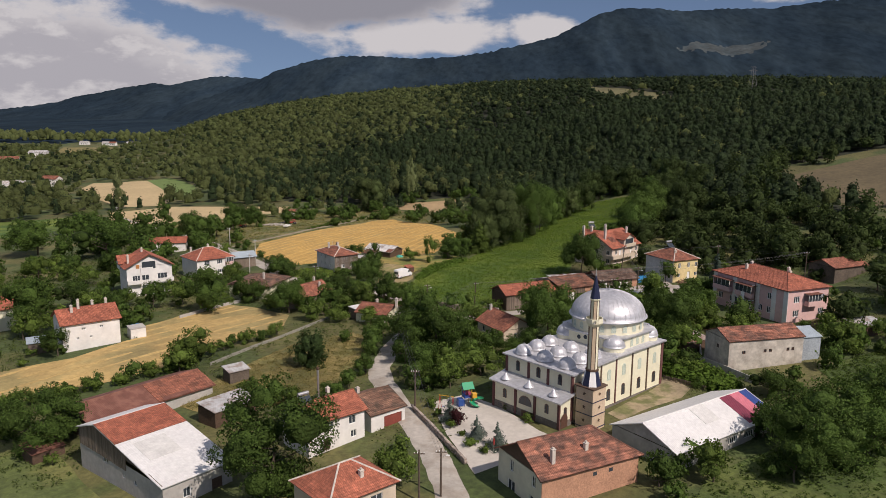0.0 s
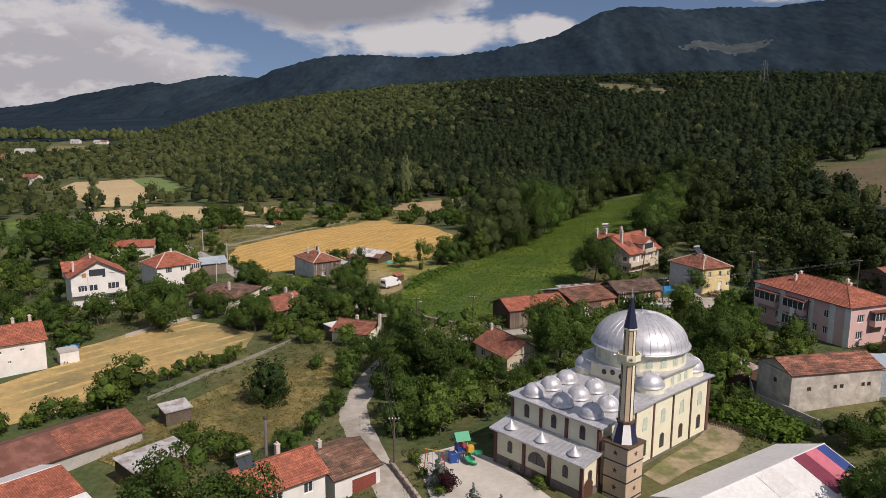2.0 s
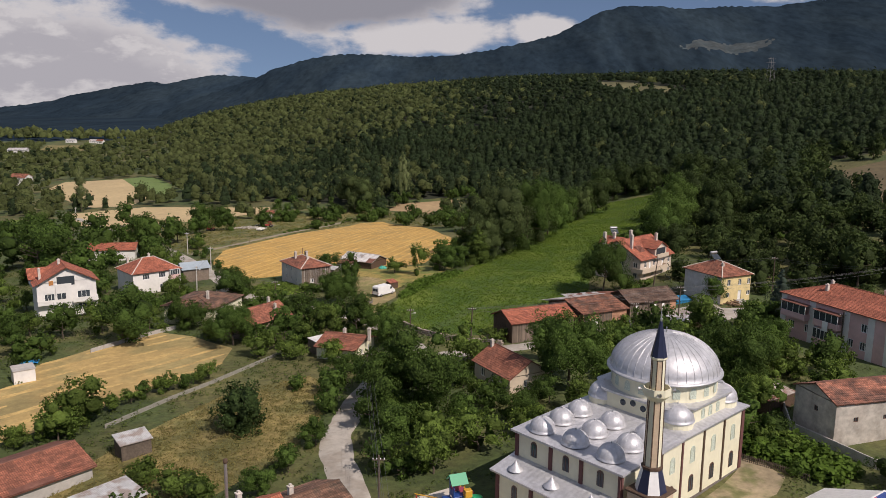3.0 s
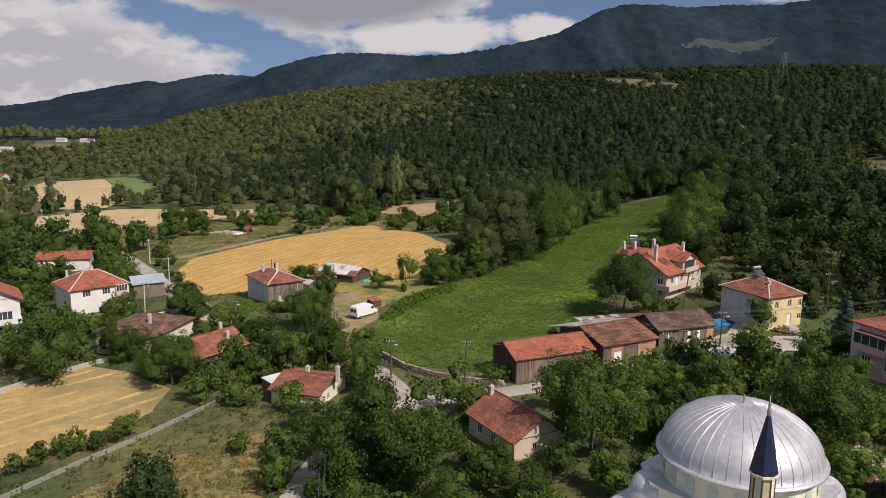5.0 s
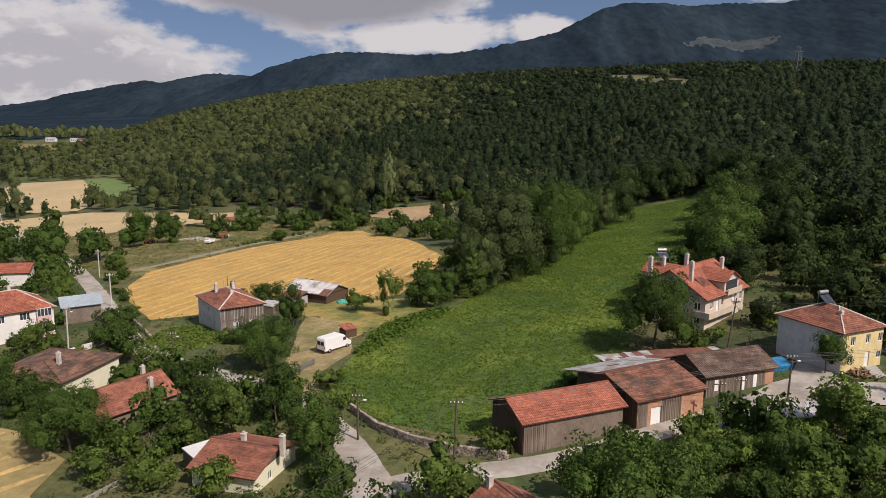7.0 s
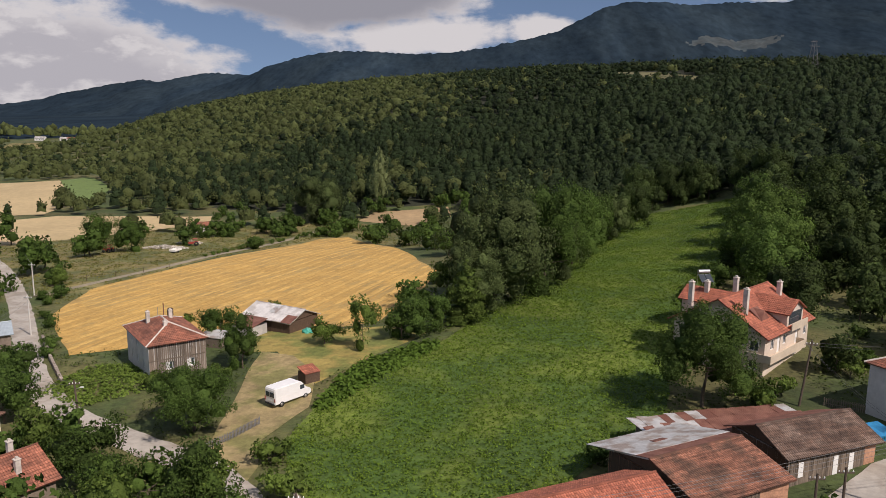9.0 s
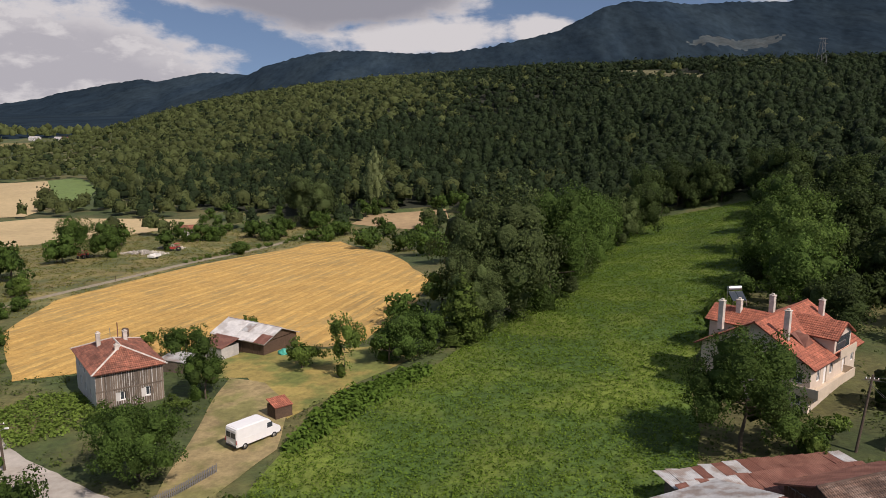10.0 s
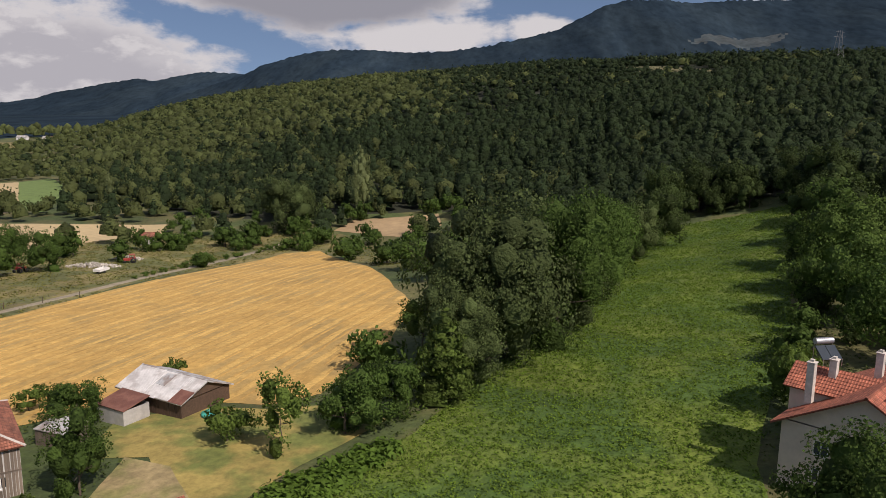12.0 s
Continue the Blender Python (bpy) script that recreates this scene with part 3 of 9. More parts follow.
            part("door", rb, {"door": TIMBER, "gate": MATS.get("red_gate", TIMBER), "white": FRAME}[kind], top)
    for cx, cy, ch in chimneys:
        cz = eave + hr0 * (1 - min(abs(cy) / B, 1)) if roof != "shed" else he
        chimney_part(top, cx, cy, cz, ch)
    return top

# ---- ground ----


def sheet(name, mat, zs, xs, ys, label, category, kind="structure"):
    nx, ny = len(xs), len(ys)
    gx, gy = np.meshgrid(xs, ys)
    co = np.stack([gx.ravel(), gy.ravel(), zs(gx, gy).ravel()], 1)
    i = np.arange((ny - 1) * (nx - 1))
    r, c = i // (nx - 1), i % (nx - 1)
    v = r * nx + c
    me = bpy.data.meshes.new(name)
    me.from_pydata(co.tolist(), [], np.stack([v, v + 1, v + nx + 1, v + nx], 1).tolist())
    me.polygons.foreach_set("use_smooth", np.ones(len(me.polygons), bool))
    for m in (mat if isinstance(mat, list) else [mat]):
        me.materials.append(m)
    return tagged(new(name, me), label, category, kind=kind)


def steps(near, far, fine, grow):
    out, d, x = [near], fine, near
    while x < far:
        x += d
        if x > grow:
            d *= 1.06
        out.append(min(x, far))
    return out


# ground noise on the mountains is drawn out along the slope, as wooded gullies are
_n = HAZY_WOODLAND.node_tree
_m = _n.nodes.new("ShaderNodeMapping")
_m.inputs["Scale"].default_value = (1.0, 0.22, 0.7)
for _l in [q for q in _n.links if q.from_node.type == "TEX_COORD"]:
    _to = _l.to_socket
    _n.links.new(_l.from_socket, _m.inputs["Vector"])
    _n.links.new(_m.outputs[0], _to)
GX = steps(0, 4600, 4.0, 140)
GX = np.array([-v for v in GX[:0:-1]] + GX)
GY = np.concatenate([-np.array(steps(0, 4000, 30, 100))[:0:-1], np.array(steps(0, 4600, 4.0, 420))])
ground = sheet("ground", [GRASS, HAZY_WOODLAND], land, GX, GY, "rough grass valley floor rising to forested mountains", "ground")
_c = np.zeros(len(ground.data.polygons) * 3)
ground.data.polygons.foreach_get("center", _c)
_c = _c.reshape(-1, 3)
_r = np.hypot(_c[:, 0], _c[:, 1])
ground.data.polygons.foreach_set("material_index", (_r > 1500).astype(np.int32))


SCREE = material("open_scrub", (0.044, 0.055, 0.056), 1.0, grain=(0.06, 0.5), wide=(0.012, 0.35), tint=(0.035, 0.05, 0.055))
QUARRY = material("quarry_rock", (0.27, 0.24, 0.23), 1.0, grain=(0.04, 0.3), wide=(0.01, 0.3), tint=(0.16, 0.16, 0.16))


def mountain(name, label, table_az, table_el, crest_r, depth, opening, mat):
    """A range of mountains round the place; opening: bearings and distances of an open patch in its woods."""
    az = np.concatenate([np.arange(table_az[0], -35, 3.0), np.arange(-35, min(45, table_az[-1]), 0.2), np.arange(45, table_az[-1] + 1, 3.0)])
    az = az[az <= table_az[-1]]
    r = np.concatenate([np.linspace(crest_r - depth, crest_r, 72), [crest_r + 60, crest_r + 300]])
    a, q = np.meshgrid(az, r)
    h = ridge_height(a, q, table_az, table_el, crest_r, depth)
    rough = np.random.default_rng(int(crest_r)).normal(0, 1, h.shape)
    h = h + rough * np.where(q > crest_r - 100, 1.8, 1.2)
    co = np.stack([(np.sin(np.radians(a)) * q).ravel(), (np.cos(np.radians(a)) * q).ravel(), h.ravel()], 1)
    w = len(az)
    i = np.arange((len(r) - 1) * (w - 1))
    v = i // (w - 1) * w + i % (w - 1)
    me = bpy.data.meshes.new(name)
    me.from_pydata(co.tolist(), [], np.stack([v, v + w, v + w + 1, v + 1], 1)[:, ::-1].tolist())
    me.polygons.foreach_set("use_smooth", np.ones(len(me.polygons), bool))
    me.materials.append(HAZY_WOODLAND)
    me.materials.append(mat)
    a0, a1, r0, r1 = opening
    fa, fr = a.ravel()[v], q.ravel()[v]
    u, t = (fa - (a0 + a1) / 2) / ((a1 - a0) / 2), (fr - (r0 + r1) / 2) / ((r1 - r0) / 2)
    wild = np.random.default_rng(3).normal(0, 0.16, len(v))
    me.polygons.foreach_set("material_index", (u * u + (t - 0.5 * u) ** 2 + wild < 1).astype(np.int32))
    return tagged(new(name, me), label, "mountain", kind="structure")


mountain("mountain_1", "forested mountain range behind the hill, haze and shade in its colour", RANGE_AZ, RANGE_EL, 3300, 1500, (16.4, 22.2, 2720, 2840), SCREE)
mountain("mountain_2", "farther forested ridge closing the valley, haze in its bluish colour", BACK_AZ, BACK_EL, 4200, 1500, (-31.5, -27.6, 2860, 3060), QUARRY)


def inside(x, y, poly):
    x, y = np.asarray(x, float), np.asarray(y, float)
    r = np.zeros(x.shape, bool)
    for (x0, y0), (x1, y1) in zip(poly, poly[1:] + poly[:1]):
        r ^= ((y0 > y) != (y1 > y)) & (x < (x1 - x0) * (y - y0) / (y1 - y0 + 1e-12) + x0)
    return r


def patch(name, poly, mat, label, category, up=0.06, cell=3.0, wobble=0.5, relief=0.0):
    """A piece of land cover laid over the ground, its rim following poly."""
    bm = bmesh.new()
    # the rim is broken into short, slightly uneven steps
    rim = []
    for (x0, y0), (x1, y1) in zip(poly, poly[1:] + poly[:1]):
        k = max(1, int(math.hypot(x1 - x0, y1 - y0) / cell))
        for i in range(k):
            t = i / k
            px, py = x0 + (x1 - x0) * t, y0 + (y1 - y0) * t
            w = noise.noise_vector((px * 0.13, py * 0.13, 3.0)) * wobble
            rim.append((px + w.x, py + w.y))
    f = bm.faces.new([bm.verts.new((px, py, 0)) for px, py in rim])
    bmesh.ops.triangulate(bm, faces=[f])
    lo = [min(p[i] for p in rim) for i in (0, 1)]
    hi = [max(p[i] for p in rim) for i in (0, 1)]
    for ax in (0, 1):
        v = lo[ax] + cell
        while v < hi[ax]:
            no = (1, 0, 0) if ax == 0 else (0, 1, 0)
            bmesh.ops.bisect_plane(bm, geom=bm.verts[:] + bm.edges[:] + bm.faces[:], plane_co=(v, 0, 0) if ax == 0 else (0, v, 0), plane_no=no)
            v += cell
    xs = np.array([v.co.x for v in bm.verts])
    ys = np.array([v.co.y for v in bm.verts])
    zs = land(xs, ys)
    for v, z in zip(bm.verts, zs):
        v.co.z = z + up
    for f in bm.faces:
        f.smooth = True
        if f.normal.z < 0:
            f.normal_flip()
    return tagged(finish(name, bm, mat), label, category, kind="structure")


def strip(name, line, width, mat, label, category, up=0.1):
    """A road along line."""
    pts = [Vector((*p, 0)) for p in line]
    fine = []
    for i in range(len(pts) - 1):
        a, b, c, d = pts[max(i - 1, 0)], pts[i], pts[i + 1], pts[min(i + 2, len(pts) - 1)]
        k = max(2, int((c - b).length / 1.5))
        for j in range(k):
            t = j / k
            fine.append(0.5 * (2 * b + (c - a) * t + (2 * a - 5 * b + 4 * c - d) * t * t + (3 * b - a - 3 * c + d) * t ** 3))
    fine.append(pts[-1])
    bm = bmesh.new()
    rows = []
    for i, p in enumerate(fine):
        d = (fine[min(i + 1, len(fine) - 1)] - fine[max(i - 1, 0)]).normalized()
        s = Vector((d.y, -d.x, 0))
        row = []
        for k in range(7):
            o = (k / 6 - 0.5) * width
            if k in (0, 6):
                o += 0.35 * noise.noise((p.x * 0.4, p.y * 0.4, k * 1.0))
            q = p + s * o
            row.append(bm.verts.new((q.x, q.y, float(land(q.x, q.y)) + up + (0.03 if 1 < k < 5 else 0) - (0.08 if k in (0, 6) else 0))))
        rows.append(row)
    for r0, r1 in zip(rows, rows[1:]):
        for k in range(6):
            f = bm.faces.new((r0[k], r1[k], r1[k + 1], r0[k + 1]))
            f.smooth = True
            if f.normal.z < 0:
                f.normal_flip()
    return tagged(finish(name, bm, mat), label, category, kind="structure")


FIELD_A = [(-150, 96), (-150, 122), (-85.3, 141.5), (-74.1, 147.9), (-66.4, 160.2), (-68.7, 169.3), (-63, 179.2), (-55.1, 190.4), (-47, 186.8), (-36.6, 177.9), (-35.7, 168.5), (-38, 162), (-45.5, 155.1), (-49.1, 147.5), (-53.6, 141.5), (-59.4, 136.1), (-65.5, 132.6), (-72, 129), (-85, 121), (-110, 105)]
FIELD_B = [(-65.9, 264.2), (-70.4, 291.1), (-58.8, 329.2), (-35.2, 394.9), (-25.6, 397.4), (-4.8, 348.8), (6.8, 300.9), (4.1, 274.9), (-2.5, 252.7), (-8.3, 249.3), (-15.9, 251.1), (-23.4, 251.9), (-31.6, 247.3), (-42.6, 239.9), (-49.4, 237.5)]
FIELD_C = [(-175, 400), (-192, 438), (-162.9, 463.2), (-90.5, 450), (-84.4, 425.5), (-98, 420), (-142.8, 370)]
FIELD_D = [(-270.9, 565.7), (-289.4, 634.6), (-240.1, 622.5), (-179.2, 512.1), (-173.1, 470), (-196, 466)]
FIELD_E = [(-240.1, 622.5), (-220.7, 625), (-182, 562.9), (-160.5, 495), (-177.3, 506.3)]
FIELD_F = [(-26, 430), (-19.8, 446), (10.4, 447), (12, 428), (-0.5, 415)]
MEADOW = [(-0.3, 185.6), (-7.4, 195), (-9, 205), (-7, 216), (-2.1, 226), (9, 240), (17, 258), (28.9, 281), (45.1, 324.7), (73, 362), (99.5, 357), (76, 303), (60, 268), (48, 245), (39.5, 229), (36.5, 214), (33, 204), (24, 197), (14.5, 185.5), (10, 181.5)]
FIELD_G = [(-200, 340), (-240, 403), (-201, 421), (-186, 382), (-177, 318)]
LOT = [(-46, 124), (-40, 137), (-31.2, 153), (-19.5, 161), (-15.5, 157.6), (-14.5, 142.5), (-17, 131), (-24, 122), (-36, 118)]
COURT = [(-1.8, 118.7), (3.8, 121.5), (9.1, 116.5), (14.5, 106.4), (20, 100), (12, 99), (4.6, 94), (1.0, 106)]
HILL_FIELD = [(132, 322), (146, 332), (180, 342), (230, 350), (230, 258), (150, 258), (135.5, 283)]
CLEARING = [(135, 915), (168.8, 884), (194.8, 740), (204.8, 667), (180, 682), (144, 751)]
FIELD_H = [(-500, 985), (-590, 1200), (-440, 1240), (-375, 1120), (-405, 1000)]
CLEARING_B = [(250, 674), (272, 679), (287, 647), (267, 610), (243, 628)]
NEAR_STUBBLE = material("dull_stubble", (0.43, 0.30, 0.115), 0.95, grain=(0.8, 0.22), wide=(0.06, 0.26), bump=0.08, bump_scale=2.0, tint=(0.31, 0.245, 0.10))
patch("field_stubble_near", FIELD_A, NEAR_STUBBLE, "golden mown stubble field", "field")
patch("field_stubble_wide", FIELD_B, STUBBLE, "golden mown grain field with swaths", "field")
patch("field_straw", FIELD_C, STRAW, "pale straw-coloured field", "field", up=0.1, cell=8)
patch("field_straw_far", FIELD_D, STRAW, "pale straw-coloured far field", "field", up=0.15, cell=10)
patch("field_green_far", FIELD_E, material("green_ley", (0.13, 0.19, 0.05), 0.95), "green ley beside the straw field", "field", up=0.2, cell=10)
patch("field_straw_small", FIELD_F, material("brown_straw", (0.36, 0.255, 0.135), 0.95, grain=(0.5, 0.16), wide=(0.04, 0.18)), "small pale field below the wood", "field", up=0.1, cell=8)
patch("field_dry_far", FIELD_H, HAY, "dry open meadow before the far village", "field", up=0.4, cell=16)
patch("meadow", MEADOW, CROP, "lush green meadow between tree belts", "meadow", cell=2.5)
patch("field_green_side", FIELD_G, CROP, "green field behind trees", "field", up=0.1, cell=8)
patch("dry_lot", LOT, HAY, "dry yellowed grass lot", "grass", cell=2.5)
patch("court", COURT, material("pale_paving", (0.52, 0.48, 0.42), 0.95, grain=(1.5, 0.1), wide=(0.2, 0.15)), "pale paved forecourt of the mosque", "pavement", up=0.09, cell=2.5, wobble=0.2)
patch("hill_field", HILL_FIELD, material("brown_fallow", (0.115, 0.09, 0.045), 0.95, grain=(0.5, 0.25), wide=(0.04, 0.25)), "brown fallow field on the slope", "field", up=0.15, cell=8)
patch("clearing", CLEARING, material("hill_pasture", (0.13, 0.12, 0.05), 0.95, grain=(0.2, 0.3), wide=(0.02, 0.25)), "dry pasture on the wooded hill", "clearing", up=0.3, cell=12)
patch("clearing_small", CLEARING_B, MATS["hill_pasture"], "small dry pasture near the pylon", "clearing", up=0.3, cell=12)
ROAD_A = [(4, 74), (1.5, 88.8), (-1.2, 101.2), (-5.1, 113.2), (-9.2, 125.8), (-11.4, 134.6), (-11.0, 141.5), (-9.5, 152), (-6, 163), (0, 169), (7, 171.4), (20, 174.5), (32, 181), (44, 186), (56, 187.5), (68, 189), (90, 190)]
ROAD_B = [(-180, 420), (-130, 352), (-102, 314), (-76, 272.5), (-60, 245), (-48.5, 226), (-38, 214), (-26, 205), (-15, 197), (-6, 183), (0, 169)]
ROAD_C = [(-79, 284), (-66.3, 318.4), (-57.1, 351.5), (-47, 393), (-40, 412)]
strip("road_village", ROAD_A, 4.0, PATH, "dusty pale village road", "road")
strip("road_lane", ROAD_B, 4.0, PATH, "dusty lane past houses and fields", "road", up=0.14)
strip("road_track", ROAD_C, 2.4, material("dirt_track", (0.27, 0.23, 0.16), 0.95, grain=(1.2, 0.25), wide=(0.1, 0.25)), "two-rut dirt track along the field", "road")
LAWN = [(34.4, 92.1), (42.5, 97.9), (58.2, 107), (70, 109), (80, 100), (60, 82), (22, 80), (20.5, 86), (32.2, 88)]
LAWN_B = [(66.3, 129), (90, 142), (90, 120), (66.1, 117)]
DARK_LAWN = material("dark_lawn", (0.058, 0.092, 0.018), 0.95, grain=(1.1, 0.35), wide=(0.05, 0.35), bump=0.2, bump_scale=1.6, tint=(0.098, 0.122, 0.028))
patch("front_lawn", [(-76, 110), (-66, 113), (-57, 107), (-50.5, 99), (-38, 86), (-40, 76), (-76, 78)], material("sunny_grass", (0.105, 0.135, 0.036), 0.95, grain=(1.1, 0.35), wide=(0.06, 0.35), bump=0.15, bump_scale=1.6, tint=(0.165, 0.165, 0.050)), "sunlit rough grass beside the barn", "grass", cell=2.5)
patch("side_lawn", LAWN, DARK_LAWN, "dark green grass plot beside trees", "grass", cell=2.5)
patch("upper_lawn", LAWN_B, DARK_LAWN, "green grass plot on the slope", "grass", cell=2.5)
PASTURE = [(-70, 275), (-60, 330), (-37, 396), (-26, 402), (-4, 352), (2, 352), (-14, 412), (-26, 430), (-84, 424), (-100, 419), (-142, 369), (-102, 314)]
patch("pasture", PASTURE, material("dry_pasture", (0.115, 0.125, 0.040), 0.95, grain=(0.9, 0.35), wide=(0.06, 0.35), bump=0.1, bump_scale=1.5, tint=(0.21, 0.175, 0.065)), "half-dry pasture round the dirt track", "grass", up=0.03, cell=4)
BACK_LAWN = [(-24, 236), (-24, 246), (-16, 249.5), (-8, 248), (-1, 249), (6, 244), (-3, 231), (-8.5, 222), (-11, 226), (-17, 236)]
patch("back_lawn", BACK_LAWN, material("yellow_lawn", (0.31, 0.24, 0.068), 0.95, grain=(1.2, 0.3), wide=(0.12, 0.3), tint=(0.15, 0.17, 0.04)), "yellowing lawn behind the van", "grass", up=0.05, cell=2.5)
patch("dirt_plot", [(26.1, 112.8), (37.1, 124.4), (40.0, 129.2), (41.9, 122.6), (39.2, 118.9), (31.4, 113.5), (27.7, 110.1)], material("dry_earth", (0.30, 0.24, 0.15), 0.95, grain=(1.0, 0.25), wide=(0.2, 0.3), bump=0.05, bump_scale=2.0, tint=(0.15, 0.15, 0.06)), "dry earth plot beside the mosque", "earth", up=0.05, cell=2.0)
BARN_YARD = [(36, 181.5), (42, 187.5), (49.9, 193.7), (53.3, 195.1), (57.9, 203), (59.5, 198), (59.5, 192.8), (68, 192), (80, 192.5), (80, 186.5), (63.7, 184), (58.9, 184.5), (55.3, 181.5), (45.2, 181.2), (40, 179)]
patch("barn_yard", BARN_YARD, PATH, "wide dusty yard before the barns", "yard", up=0.17, cell=2.5)
YARD = [(-11.6, 192), (-17.4, 199.5), (-18.4, 217.7), (-19.5, 236), (-14, 234), (-9, 226), (-8.2, 214), (-12.0, 205), (-11, 198)]
patch("yard", YARD, material("trodden_dirt", (0.31, 0.24, 0.115), 0.95, grain=(1.2, 0.25), wide=(0.15, 0.3), tint=(0.20, 0.185, 0.065)), "dry trodden yard", "yard", up=0.08, cell=2.5)

# ---- trees ----


def leaf_cloud(points, normals, size, rng, tall=1.0, tilt=0.6, soft=0.8):
    """One leaf quad at each point: its corners, and the way its surface faces (mostly out of the crown)."""
    n = len(points)
    normals = normals / (np.linalg.norm(normals, axis=1)[:, None] + 1e-9)
    nr = normals + rng.normal(0, tilt, (n, 3))
    nr /= np.linalg.norm(nr, axis=1)[:, None] + 1e-9
    t = np.cross(nr, rng.normal(0, 1, (n, 3)))
    t /= np.linalg.norm(t, axis=1)[:, None] + 1e-9
    b = np.cross(nr, t)
    s = (size * rng.uniform(0.65, 1.35, n))[:, None]
    v = np.stack([points - t * s * tall, points - b * s * 0.62 + nr * s * 0.15, points + t * s * tall, points + b * s * 0.62 + nr * s * 0.15], 1)
    f = normals * (1 - soft) + nr * soft
    f /= np.linalg.norm(f, axis=1)[:, None] + 1e-9
    return v.reshape(-1, 3), np.repeat(f, 4, 0)


def quads_mesh(name, cloud, mats, core=None):
    """A mesh of loose leaf quads, with a core of triangles inside where one is given: (corners, faces, normals)."""
    v, f = cloud
    n = len(v) // 4
    idx, tot = np.arange(n * 4), np.full(n, 4)
    if core is not None:
        idx = np.concatenate([idx, core[1].ravel() + len(v)])
        tot = np.concatenate([tot, np.full(len(core[1]), core[1].shape[1])])
        v, f = np.concatenate([v, core[0]]), np.concatenate([f, core[2]])
    me = bpy.data.meshes.new(name)
    me.vertices.add(len(v))
    me.vertices.foreach_set("co", np.ascontiguousarray(v, np.float32).ravel())
    me.loops.add(len(idx))
    me.loops.foreach_set("vertex_index", np.ascontiguousarray(idx, np.int32))
    me.polygons.add(len(tot))
    me.polygons.foreach_set("loop_start", np.ascontiguousarray(np.cumsum(tot) - tot, np.int32))
    me.polygons.foreach_set("loop_total", np.ascontiguousarray(tot, np.int32))
    me.update(calc_edges=True)
    a = me.attributes.new("custom_normal", "FLOAT_VECTOR", "POINT")
    a.data.foreach_set("vector", np.ascontiguousarray(f, np.float32).ravel())
    for m in mats:
        me.materials.append(m)
    return me


def ball():
    """Corners and triangles of a coarse ball of radius one."""
    bm = bmesh.new()
    bmesh.ops.create_icosphere(bm, subdivisions=1, radius=1.0)
    v = np.array([p.co[:] for p in bm.verts])
    f = np.array([[p.index for p in q.verts] for q in bm.faces])
    bm.free()
    return v, f


BALL = ball()


